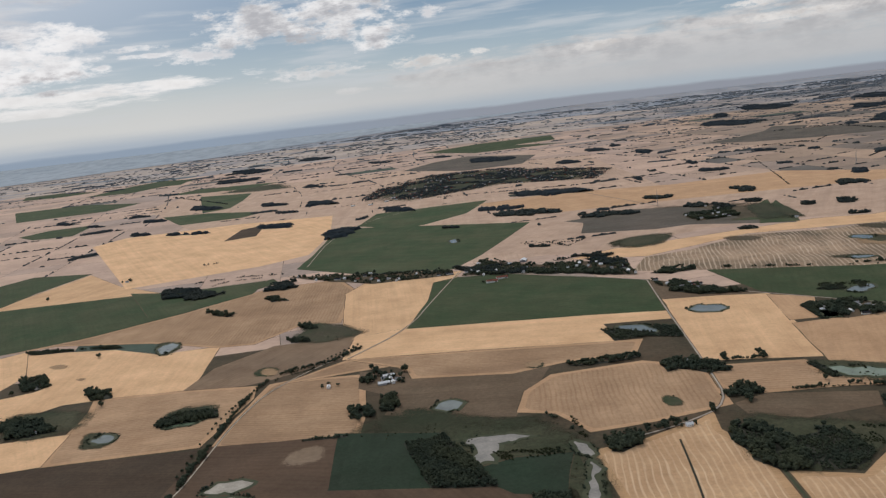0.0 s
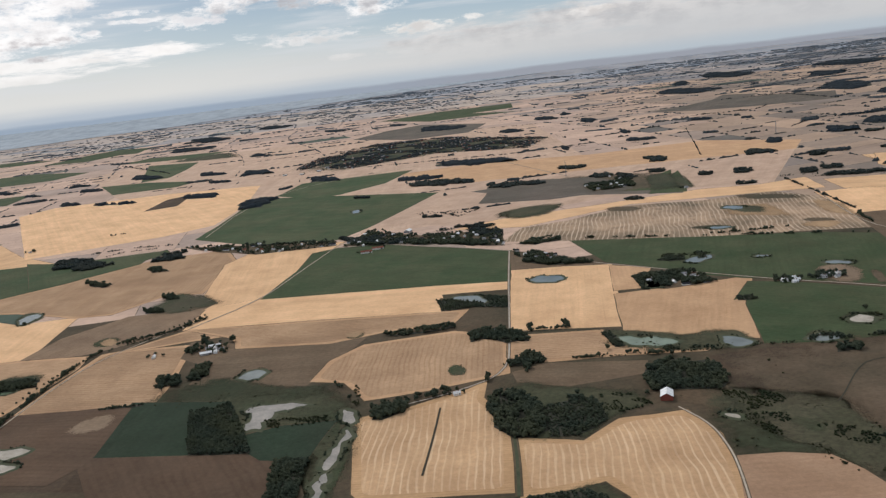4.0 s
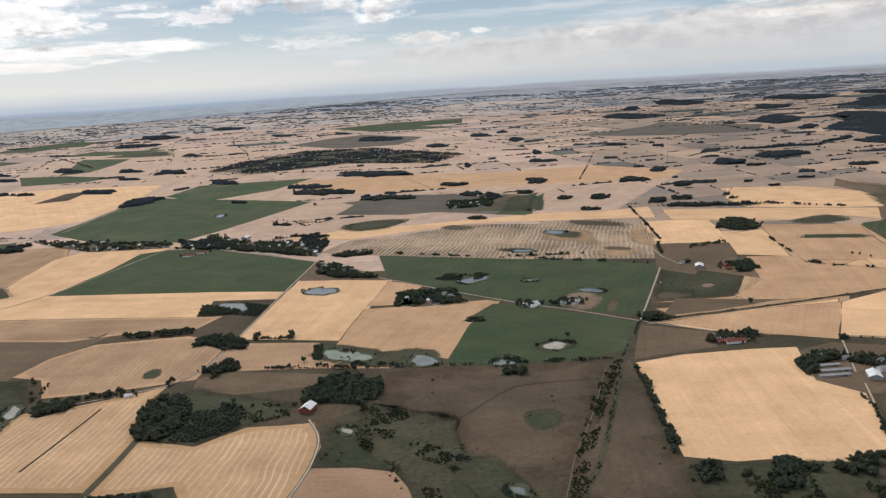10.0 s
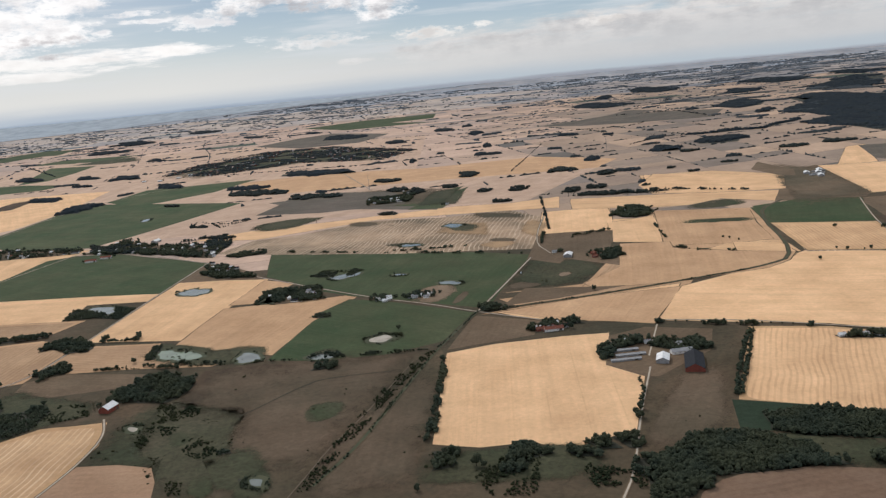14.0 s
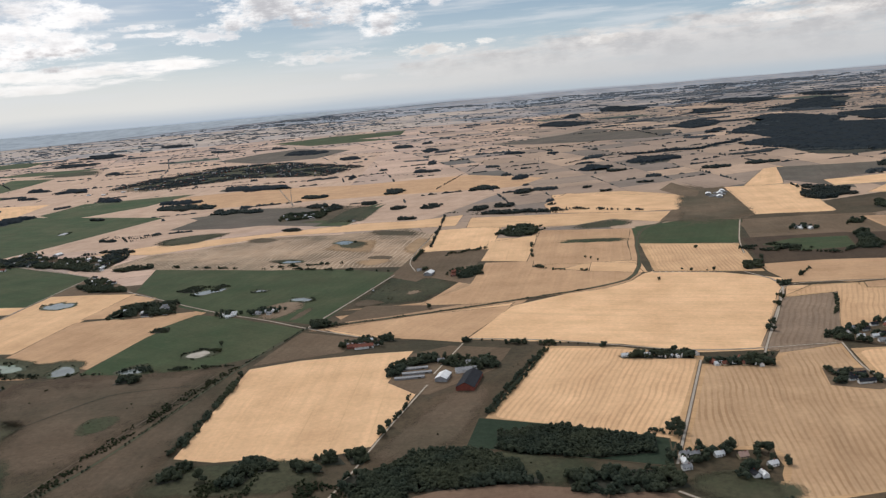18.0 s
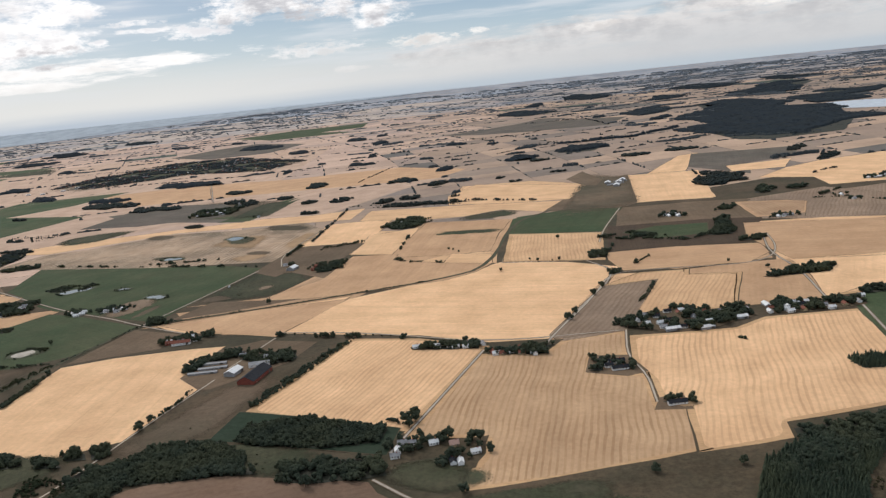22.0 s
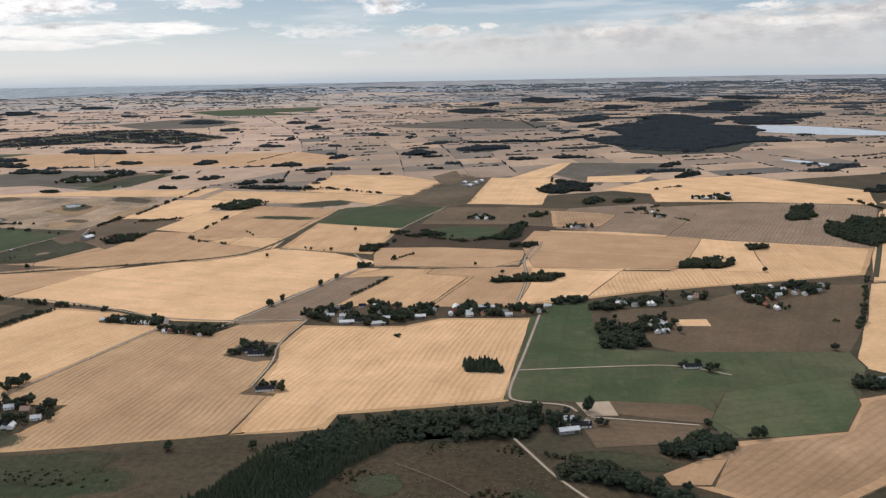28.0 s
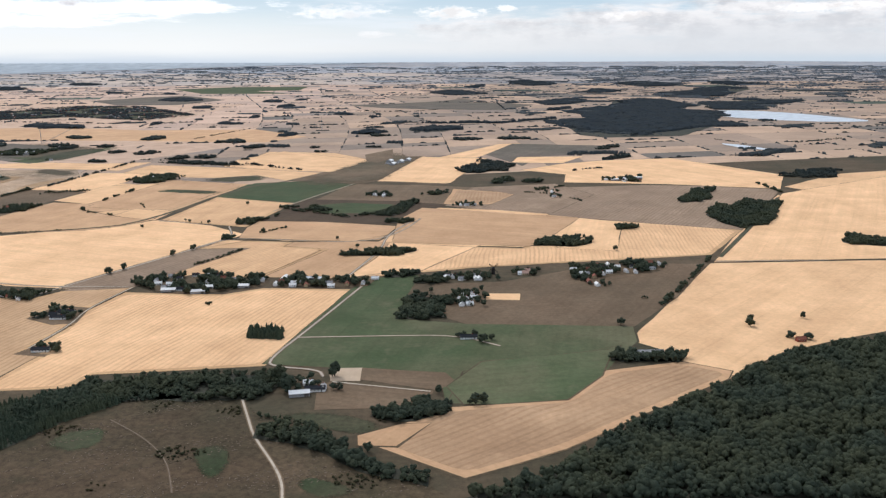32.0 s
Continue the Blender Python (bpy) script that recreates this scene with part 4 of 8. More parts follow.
field("strawrows", [(1138, 656), (1246, 644), (1315, 779), (1394, 757), (1462, 725), (1405, 625), (1329, 608), (1284, 598), (1241, 588), (1198, 578), (1126, 551), (1115, 550)], 85)
field("brownstubble", [(1164, 909), (1206, 981), (1322, 986), (1428, 1006), (1513, 999), (1588, 969), (1464, 730), (1384, 760), (1258, 815), (1167, 860)])
field("straw", [(1281, 1150), (1350, 1221), (1420, 1262), (1477, 1274), (1526, 1290), (1569, 1221), (1641, 1101), (1593, 983), (1461, 1020), (1330, 1034), (1341, 1107)])
field("dustygreen", [(1117, 541), (1155, 550), (1146, 442), (1195, 431), (1249, 433), (1300, 430), (1297, 402), (1278, 370), (1250, 315), (1227, 311), (1186, 310), (1182, 348), (1133, 356), (1082, 362)])
field("dustygreen", [(1194, 350), (1285, 392), (1250, 315), (1227, 311), (1187, 310)])
field("brown", [(1170, 528), (1203, 530), (1225, 534), (1274, 566), (1325, 593), (1391, 590), (1344, 496), (1301, 432), (1249, 434), (1195, 435), (1178, 451)])
field("straw", [(1211, 501), (1232, 501), (1231, 488), (1210, 489)])
field("brown", [(1137, 354), (1182, 348), (1188, 335), (1178, 327), (1138, 340)])
field("sand", [(1120, 353), (1135, 354), (1136, 338), (1123, 338)])
field("brown", [(1123, 335), (1176, 323), (1171, 305), (1121, 301), (1118, 325)])
field("darkmeadow", [(1099, 297), (1127, 297), (1159, 285), (1148, 270), (1117, 283)])
field("clearcut", [(987, 257), (1003, 293), (1033, 308), (1080, 312), (1093, 276), (1115, 239), (1122, 215), (1011, 213)])
field("clearcut", [(1086, 304), (1104, 276), (1139, 254), (1165, 235), (1179, 226), (1187, 217), (1123, 215), (1114, 244)])
field("meadow", [(827, 300), (937, 317), (985, 322), (965, 308), (948, 270), (937, 252), (933, 247), (846, 252), (800, 297)])
field("greenpatch", [(784, 329), (809, 334), (843, 318), (826, 301), (806, 303)])
field("greenpatch", [(833, 273), (891, 290), (915, 273), (896, 255), (847, 256)])
field("brown", [(905, 440), (912, 467), (934, 462), (939, 432), (927, 428)])
field("brown", [(932, 374), (938, 388), (949, 389), (949, 371)])
field("meadow", [(787, 364), (797, 363), (821, 349), (810, 357), (836, 359), (828, 326), (785, 330)])
field("greenpatch", [(788, 338), (815, 342), (823, 329), (816, 324), (784, 329)])
# lower end of the straw field painted browner, standing in for cloud shade
field("stubble", [(1246, 314), (1272, 353), (1316, 367), (1339, 354), (1334, 344), (1278, 297), (1238, 262), (1194, 235), (1147, 268), (1187, 302)])
field("brown", [(627, 504), (640, 562), (669, 575), (713, 558), (699, 516), (654, 477), (647, 478)])
field("lightbrown", [(1146, 271), (1164, 283), (1175, 284), (1163, 262), (1147, 263)])
field("green", [(-506, 1239), (-438, 1207), (-301, 1222), (-301, 1142), (-375, 1074), (-416, 1063)])
field("straw", [(-816, 1841), (-779, 1929), (-517, 1951), (-291, 1913), (-257, 1616), (-267, 1417), (-336, 1359), (-532, 1290)])
field("straw", [(154, 1135), (220, 1172), (364, 1197), (532, 1231), (613, 1215), (687, 1233), (675, 1143), (601, 1157), (411, 1180), (248, 1104)])
field("greyfallow", [(226, 1499), (379, 1487), (522, 1327), (498, 1225), (377, 1295), (215, 1363)])
field("green", [(459, 1244), (486, 1316), (553, 1432), (526, 1295), (506, 1232)])
field("darkmeadow", [(209, 1225), (258, 1243), (324, 1250), (278, 1181), (235, 1154)])
field("greyfallow", [(196, 1460), (274, 1483), (392, 1377), (431, 1284), (379, 1294), (275, 1352)])
field("green", [(463, 1353), (544, 1450), (493, 1261), (433, 1294)])
field("brown", [(644, 948), (705, 947), (633, 810), (607, 838)])
field("straw", [(653, 1111), (738, 1110), (730, 1031), (716, 958), (633, 966)])
field("straw", [(723, 993), (779, 1014), (759, 863), (703, 888)])
field("brown", [(632, 961), (665, 958), (714, 947), (702, 884), (670, 847), (616, 850)])
field("lightbrown", [(793, 1041), (897, 999), (879, 927), (863, 833), (825, 829), (761, 847), (759, 863)])
field("straw", [(825, 829), (863, 812), (862, 772), (816, 791)])
field("greenpatch", [(804, 973), (891, 955), (884, 930), (800, 949)])
field("greenpatch", [(834, 1065), (900, 1096), (922, 1069), (905, 1034), (834, 1031)])
field("lightbrown", [(712, 869), (760, 858), (756, 830), (809, 792), (860, 767), (844, 740), (816, 719), (729, 700), (653, 702), (648, 718), (691, 767)])
field("brown", [(568, 670), (591, 718), (653, 702), (677, 699), (615, 679)])
field("lightbrown", [(566, 650), (647, 672), (722, 678), (677, 586), (629, 609), (595, 627)])
field("straw", [(859, 1376), (1051, 1257), (999, 1129), (866, 1161), (832, 1274)])
field("straw", [(706, 1199), (846, 1166), (986, 1115), (953, 1044), (896, 1099), (841, 1071), (801, 1077), (697, 1120)])
field("green", [(908, 1008), (1038, 999), (992, 881), (891, 908)])
field("brown", [(1069, 1294), (1103, 1267), (1060, 1039), (1036, 1010), (953, 1044)])
field("straw", [(826, 1275), (874, 1382), (1046, 1245), (1001, 1130), (926, 1145), (826, 1186)])
field("straw", [(1123, 1307), (1226, 1286), (1171, 1028), (1075, 1043)])
field("brown", [(1059, 1283), (1119, 1316), (1072, 1045), (1055, 1023), (975, 1059)])
field("green", [(914, 1018), (982, 1038), (1045, 1013), (995, 877), (902, 915)])
field("strawrows", [(895, 907), (991, 867), (971, 737), (878, 771)])
field("brown", [(1037, 987), (1130, 1005), (1188, 989), (1174, 873), (1141, 867), (1117, 886), (1025, 884)])
field("plough", [(1009, 893), (1116, 882), (1170, 863), (1144, 763), (1109, 751), (1045, 765), (984, 766)])
field("green", [(1018, 852), (1057, 871), (1109, 861), (1094, 811), (1041, 811)])
field("lightbrown", [(981, 762), (1044, 760), (1124, 740), (1117, 702), (1089, 674), (982, 687), (977, 733)])
field("stubble", [(1181, 970), (1258, 940), (1225, 868), (1172, 869)])
field("brownstubble", [(1206, 986), (1311, 1016), (1348, 933), (1287, 816), (1218, 846), (1258, 934)])
field("straw", [(1165, 840), (1227, 828), (1282, 806), (1202, 653), (1129, 663), (1116, 669), (1138, 737)])
field("straw", [(1117, 666), (1199, 648), (1155, 563), (1136, 565), (1105, 548), (1116, 611)])
field("lightbrown", [(1032, 666), (1098, 670), (1122, 667), (1116, 611), (1099, 545), (1052, 546), (1036, 547), (1069, 638), (1027, 649)])
field("strawrows", [(958, 643), (992, 671), (1032, 666), (1027, 649), (1069, 638), (1034, 548), (991, 542), (951, 543), (997, 643)])
field("brownstubble", [(951, 635), (997, 641), (954, 540), (943, 520), (895, 512), (893, 520)])
field("softbrown", [(246, 1402), (315, 1513), (406, 1499), (485, 1469), (539, 1409), (520, 1276), (434, 1290), (323, 1318)])
field("greenpatch", [(229, 1159), (270, 1228), (331, 1244), (289, 1166)])
field("greenpatch", [(489, 1326), (536, 1425), (549, 1388), (531, 1250), (504, 1248)])
field("darkmeadow", [(-100, 587), (-91, 615), (-51, 636), (23, 589), (48, 597), (61, 542), (53, 518), (-2, 514), (-36, 569)])
field("greenpatch", [(-198, 868), (-191, 937), (-175, 943), (-131, 909), (-110, 880), (-123, 860), (-165, 848)])
field("greenpatch", [(136, 580), (139, 606), (151, 598), (152, 577)])
field("stain", [(40, 707), (52, 719), (65, 717), (57, 694)])
field("darkmeadow", [(313, 470), (321, 499), (349, 488), (383, 475), (371, 432), (385, 398), (376, 384), (346, 392), (336, 420), (321, 429)])
field("darkmeadow", [(422, 476), (440, 483), (445, 462), (435, 444), (424, 450)])
field("darkmeadow", [(213, 452), (214, 535), (241, 524), (271, 520), (271, 488), (241, 481), (225, 457)])
field("darkmeadow", [(258, 610), (268, 638), (323, 615), (350, 612), (373, 592), (371, 573), (342, 572), (303, 579)])
field("pasture", [(329, 564), (442, 572), (500, 564), (477, 499), (448, 411), (430, 371), (380, 383), (383, 475), (326, 498)])
field("darkmeadow", [(313, 470), (321, 499), (349, 488), (383, 475), (371, 432), (385, 398), (376, 384), (346, 392), (336, 420), (321, 429)])
field("darkmeadow", [(422, 476), (440, 483), (445, 462), (435, 444), (424, 450)])
field("pasture", [(618, 377), (667, 476), (678, 482), (702, 488), (688, 439), (673, 390), (641, 366)])
field("pasture", [(643, 328), (653, 341), (687, 342), (754, 323), (777, 309), (777, 303)])
field("darkgreen", [(678, 387), (687, 427), (743, 403), (787, 380), (782, 350), (739, 367), (693, 385)])
field("darkmeadow", [(685, 363), (690, 384), (720, 375), (749, 359), (730, 331), (715, 338)])
field("greenpatch", [(784, 321), (792, 340), (813, 339), (813, 302), (795, 309)])
field("dustygreen", [(1186, 330), (1204, 365), (1280, 386), (1267, 347), (1245, 315), (1207, 309), (1194, 309)])
field("darkmeadow", [(-399, 651), (-438, 725), (-381, 726), (-337, 709), (-343, 654)])
field("darkmeadow", [(-322, 624), (-325, 647), (-304, 653), (-292, 640), (-295, 619), (-312, 616)])
field("greenpatch", [(-217, 767), (-205, 792), (-185, 777), (-191, 749)])
field("greenpatch", [(483, 432), (504, 437), (508, 421), (492, 415)])
field("darkmeadow", [(372, 395), (392, 428), (413, 404), (416, 365), (372, 369)])
field("darkmeadow", [(492, 356), (505, 393), (586, 389), (611, 387), (590, 346)])
field("softbrown", [(964, 1003), (1005, 1169), (1067, 1376), (1121, 1302), (1079, 1041), (1031, 1003)])
field("darkmeadow", [(-244, 2161), (-233, 2368), (-63, 2671), (156, 2632), (437, 2265), (357, 2064), (128, 2177), (-14, 2089), (-121, 2028)])
field("darkmeadow", [(166, 478), (164, 537), (187, 557), (274, 512), (271, 488), (238, 477), (221, 454), (177, 463)])
field("straw", [(1587, 942), (1780, 1087), (1551, 615), (1409, 607)])
field("lightbrown", [(1147, 839), (1316, 782), (1279, 699), (1252, 657), (1129, 669), (1126, 774)])
field("straw", [(1316, 782), (1354, 764), (1325, 640), (1279, 651), (1278, 693)])
field("greenpatch", [(1073, 253), (1081, 265), (1092, 254), (1094, 233), (1084, 231)])
field("greenpatch", [(1002, 257), (1012, 279), (1030, 275), (1027, 252)])
field("greenpatch", [(1123, 234), (1142, 230), (1153, 219), (1131, 216)])
field("darkmeadow", [(399, 363), (404, 385), (415, 391), (423, 374), (419, 357), (406, 356)])
field("pasture", [(434, 350), (442, 400), (475, 486), (494, 521), (511, 510), (504, 407), (496, 343)])
field("stain", [(490, 1038), (525, 1083), (573, 1083), (571, 983)])
field("stain", [(548, 933), (585, 955), (605, 926), (576, 901)])
field("stain", [(606, 995), (629, 1078), (650, 1033), (627, 935)])
field("greenpatch", [(514, 1049), (530, 1081), (559, 1057), (549, 1016)])
field("darkmeadow", [(167, 367), (171, 383), (189, 394), (217, 402), (230, 388), (227, 374), (210, 358), (187, 363)])

field("green", [(-693, 2076), (-811, 2301), (-686, 2278), (-505, 2165), (-544, 2091)])
field("green", [(-701, 2309), (-860, 2836), (-677, 2759), (-652, 2533), (-646, 2357)])
field("green", [(-1043, 3049), (-985, 3201), (-652, 3109), (-754, 2950)])
field("darkmeadow", [(-819, 2876), (-802, 3071), (-627, 3036), (-533, 2797), (-672, 2801)])
field("green", [(-1432, 3708), (-1549, 4184), (-1338, 4089), (-1236, 3674)])
field("green", [(-176, 4025), (82, 4351), (442, 4414), (442, 3896), (249, 3804), (442, 3532), (94, 3508)])
field("greyfallow", [(-164, 2954), (-58, 3202), (58, 3326), (301, 3007), (226, 2718), (41, 2699)])
field("greyfallow", [(201, 1328), (224, 1438), (314, 1513), (409, 1467), (443, 1378), (443, 1312), (310, 1294)])
field("darkmeadow", [(219, 1222), (251, 1254), (330, 1254), (286, 1183), (233, 1170)])
field("plough", [(-481, 1702), (-480, 1847), (-442, 1883), (-428, 1725)])
field("greyfallow", [(823, 2682), (970, 2778), (1097, 2898), (1181, 3054), (1262, 2948), (1177, 2843), (1304, 2809), (1417, 2706), (1303, 2448), (1096, 2483), (939, 2552)])
field("darkmeadow", [(464, 1263), (491, 1428), (539, 1435), (512, 1259)])
field("brown", [(1026, 1337), (1062, 1411), (1071, 1292), (1053, 1241), (1039, 1255)])
field("green", [(-1610, 3040), (-1366, 3051), (-1092, 2863), (-1145, 2704), (-1410, 2658)])
field("green", [(-1574, 3520), (-1590, 4040), (-1546, 4235), (-1272, 3981), (-1297, 3762), (-1362, 3457)])
field("green", [(-2186, 4137), (-2021, 4147), (-1704, 3868), (-1809, 3772), (-2019, 3820)])
field("green", [(-1174, 2209), (-1132, 2291), (-1017, 2309), (-992, 2110), (-1090, 2116)])
field("darkgrass", [(312.8, 505.4), (336.0, 499.0), (361.1, 482.4), (385.5, 475.0), (379.5, 445.5), (390.5, 414.0), (387.7, 401.0), (375.3, 401.2), (384.5, 385.2), (396.4, 358.7), (358.6, 364.6), (345.0, 402.6), (326.9, 425.3), (316.1, 457.4), (316.8, 486.3)])
field("greenpatch", [(336.8, 451.3), (353.0, 451.4), (358.5, 427.8), (346.4, 427.9)])
field("greenpatch", [(371.2, 387.4), (384.5, 388.7), (393.0, 359.9), (376.0, 363.1)])
field("greenpatch", [(422.7, 472.5), (436.6, 482.4), (450.3, 477.0), (447.5, 453.0), (432.8, 446.6)])
field("barestubble", [(283.1, 355.6), (297.6, 410.7), (321.6, 408.9), (343.3, 401.4), (351.3, 383.6), (358.1, 353.5), (359.9, 335.8), (292.3, 339.8)])
field("darkmeadow", [(-85.3, 589.7), (-34.2, 597.4), (56.4, 576.2), (70.6, 550.4), (77.4, 500.4), (68.2, 397.0), (55.6, 396.7), (48.4, 466.3), (57.2, 519.5), (-2.8, 508.1), (-48.5, 543.3)])
field("drysoil", [(-117.3, 508.5), (-44.2, 494.7), (4.0, 483.6), (24.3, 464.4), (26.4, 435.0), (30.4, 415.6), (28.7, 391.8), (31.5, 368.3), (-46.1, 378.2)])
field("darkgreen", [(-2.9, 510.8), (21.1, 519.9), (58.1, 519.3), (50.7, 491.7), (45.8, 465.4), (17.2, 472.3), (6.3, 484.6)])
field("greenpatch", [(60.7, 548.0), (71.8, 544.9), (77.4, 491.7), (71.8, 453.0), (69.0, 399.8), (57.0, 402.4), (58.7, 448.7), (63.6, 493.5)])
field("greenpatch", [(787.4, 338.5), (812.9, 338.0), (828.1, 328.2), (823.5, 303.3), (808.6, 303.7), (783.0, 317.0)])
field("greenpatch", [(788.7, 336.1), (813.1, 335.8), (826.3, 326.5), (822.5, 305.3), (808.5, 305.5), (784.8, 317.6)])
field("darkgrass", [(816.6, 275.8), (816.3, 298.6), (830.6, 297.8), (871.6, 302.8), (893.3, 305.2), (888.8, 263.2)])
field("stain", [(938.5, 377.8), (953.4, 381.5), (960.7, 376.0), (947.1, 371.4)])
field("darkmeadow", [(-348.2, 875.7), (-365.5, 934.0), (-321.1, 914.7), (-326.0, 863.2)])
field("stain", [(-465.7, 873.4), (-456.6, 882.6), (-439.2, 873.2), (-438.9, 859.9), (-454.6, 863.0)])
field("stain", [(-409.9, 814.8), (-403.6, 819.8), (-394.2, 813.7), (-398.0, 807.0)])
field("stain", [(-207.9, 764.3), (-203.3, 787.2), (-187.3, 771.9), (-186.6, 752.6)])
field("darkmeadow", [(-321.0, 624.2), (-331.8, 655.1), (-318.9, 657.0), (-296.0, 649.5), (-294.3, 629.9), (-306.2, 620.4)])
field("darkmeadow", [(-269.0, 651.7), (-272.4, 682.8), (-259.3, 695.9), (-233.7, 697.8), (-219.7, 686.6), (-221.7, 664.6), (-233.0, 646.6), (-254.4, 645.6)])
field("barepatch", [(477.9, 698.8), (493.8, 769.5), (532.8, 754.3), (512.8, 696.4)])
field("darkmeadow", [(443.2, 608.7), (457.3, 623.0), (477.6, 618.2), (482.5, 602.1), (467.6, 590.1), (448.2, 595.1)])
field("darkmeadow", [(402.7, 572.3), (415.3, 594.2), (432.8, 588.3), (432.6, 567.6), (415.8, 566.3)])
field("darkmeadow", [(331.4, 611.0), (346.3, 621.6), (371.1, 607.7), (372.9, 585.8), (365.1, 572.4), (347.4, 576.9)])
field("darkmeadow", [(268.2, 602.4), (264.6, 650.3), (278.5, 643.0), (326.1, 618.3), (327.3, 599.1), (306.9, 593.2)])
field("softbrown", [(517.6, 687.1), (531.2, 732.6), (539.5, 726.4), (526.5, 685.4)])
field("barepatch", [(623.3, 763.8), (637.4, 769.5), (642.4, 759.6), (629.5, 747.9)])
field("pasture", [(577.2, 743.9), (592.3, 744.9), (610.2, 729.0), (591.7, 717.0), (572.3, 721.0)])
field("darkgreen", [(-104.3, 503.9), (-106.3, 549.7), (-108.7, 593.9), (-72.3, 585.3), (-32.0, 575.7), (-31.4, 490.4), (-66.1, 497.0)])
field("drysoil", [(-216.4, 516.8), (-207.7, 595.0), (-151.8, 590.7), (-109.5, 589.2), (-104.9, 504.0), (-107.5, 492.6), (-120.2, 469.9), (-211.3, 489.2)])
field("barepatch", [(-146.0, 548.9), (-143.0, 569.8), (-125.3, 579.7), (-112.3, 573.4), (-111.6, 551.0), (-128.6, 542.0)])
field("dustysoil", [(638.4, 324.1), (651.0, 334.6), (669.0, 340.9), (692.6, 341.9), (740.9, 328.3), (774.9, 318.8), (780.3, 307.0), (791.8, 295.2), (803.9, 282.8), (815.9, 264.3), (625.3, 296.3)], 12)
field("greenpatch", [(1010.7, 477.4), (1015.2, 481.0), (1017.0, 475.5), (1012.6, 470.7)])
field("softbrown", [(560.7, 953.0), (597.1, 932.1), (602.6, 953.7), (573.3, 968.9)])
field("darkgrass", [(509.5, 1071.9), (559.9, 1034.2), (560.7, 1066.5), (513.7, 1100.0)])
field("softbrown", [(551.4, 1123.5), (622.0, 1082.3), (624.6, 1122.2), (555.9, 1164.3)])
field("darkgrass", [(437.1, 973.3), (486.9, 954.4), (487.9, 977.9), (444.1, 991.4)])
field("softbrown", [(364.9, 1151.8), (406.1, 1116.3), (425.1, 1143.5), (383.5, 1180.7)])
field("greyfallow", [(1287.7, 1509.1), (1375.1, 1488.7), (1468.2, 1472.9), (1404.7, 1349.3), (1318.4, 1317.6), (1281.7, 1202.2), (1254.9, 1281.4), (1232.7, 1338.9)])
field("straw", [(1283.5, 1301.3), (1384.6, 1310.2), (1344.6, 1232.4), (1271.3, 1238.8)])

# ---- ponds and lakes ----
pond("pond", [(-352, 894), (-347, 919), (-328, 912), (-330, 886), (-338, 873)])
pond("pond", [(-316, 636), (-311, 646), (-297, 640), (-297, 629), (-307, 625)])
pond("algae", [(-263, 651), (-256, 668), (-232, 667), (-232, 651), (-250, 646)])
pond("dry", [(-188, 517), (-182, 531), (-155, 528), (-162, 515), (-182, 516)])
pond("dry", [(-196, 507), (-181, 509), (-155, 501), (-160, 493), (-175, 494)])
pond("pond", [(-34, 624), (-30, 640), (-15, 638), (-13, 620), (-27, 619)])
pond("pond", [(142, 789), (152, 795), (178, 783), (175, 756), (155, 764)])
pond("pond", [(223, 824), (236, 838), (256, 831), (264, 816), (248, 807), (234, 811)])
pond("algae", [(274, 616), (275, 626), (320, 605), (309, 593), (282, 598)])
pond("pond", [(347, 591), (354, 602), (368, 588), (366, 574), (353, 576)])
pond("pond", [(406, 575), (418, 584), (429, 577), (422, 565), (412, 567)])
pond("dry", [(453, 605), (463, 615), (473, 607), (467, 597), (454, 598)])
pond("pond", [(387, 829), (404, 846), (425, 846), (414, 828), (399, 822)])
pond("pond", [(506, 767), (519, 775), (530, 761), (520, 755)])
pond("pond", [(458, 821), (468, 826), (472, 815), (463, 813)])
pond("pond", [(330, 758), (339, 784), (347, 765), (344, 745), (333, 747)])
pond("pond", [(-19, 1392), (-6, 1406), (-1, 1381), (-11, 1365)])
pond("pond", [(510, 1084), (531, 1089), (537, 1062), (520, 1056)])
pond("dry", [(310, 460), (309, 469), (316, 464), (316, 457)])
pond("pond", [(456.5, 966.0), (481.6, 956.4), (485.8, 964.9), (463.7, 976.9)])
pond("lake", [(1859, 2357), (1953, 2441), (2093, 2374), (2217, 2075), (2183, 2006), (2028, 2020), (1870, 2179)])
pond("lake", [(1675, 1526), (1715, 1488), (1744, 1403), (1717, 1409), (1685, 1461)])
pond("mud", [(-7, 518), (-5, 533), (-4, 546), (-17, 557), (-4, 560), (16, 560), (35, 555), (25, 550), (11, 549), (11, 539), (6, 530), (6, 521), (-1, 518)])
pond("pond", [(408.4, 377.1), (411.8, 378.9), (415.9, 375.9), (416.4, 369.1), (411.6, 367.2)])
pond("mud", [(62.1, 536.5), (68.9, 535.6), (71.9, 510.9), (67.8, 508.3), (62.9, 520.8)])
pond("mud", [(66.7, 503.2), (66.9, 492.7), (62.6, 470.6), (59.2, 456.0), (60.3, 446.9), (64.3, 450.3), (67.3, 469.5), (70.2, 488.4), (70.0, 498.8)])
pond("mud", [(60.0, 445.5), (58.3, 431.8), (57.6, 413.5), (58.9, 406.9), (61.9, 410.0), (62.4, 426.8), (63.9, 438.9)])
pond("pond", [(330.2, 749.6), (331.4, 778.1), (338.8, 784.6), (348.7, 779.6), (348.7, 750.6), (338.5, 746.1)])

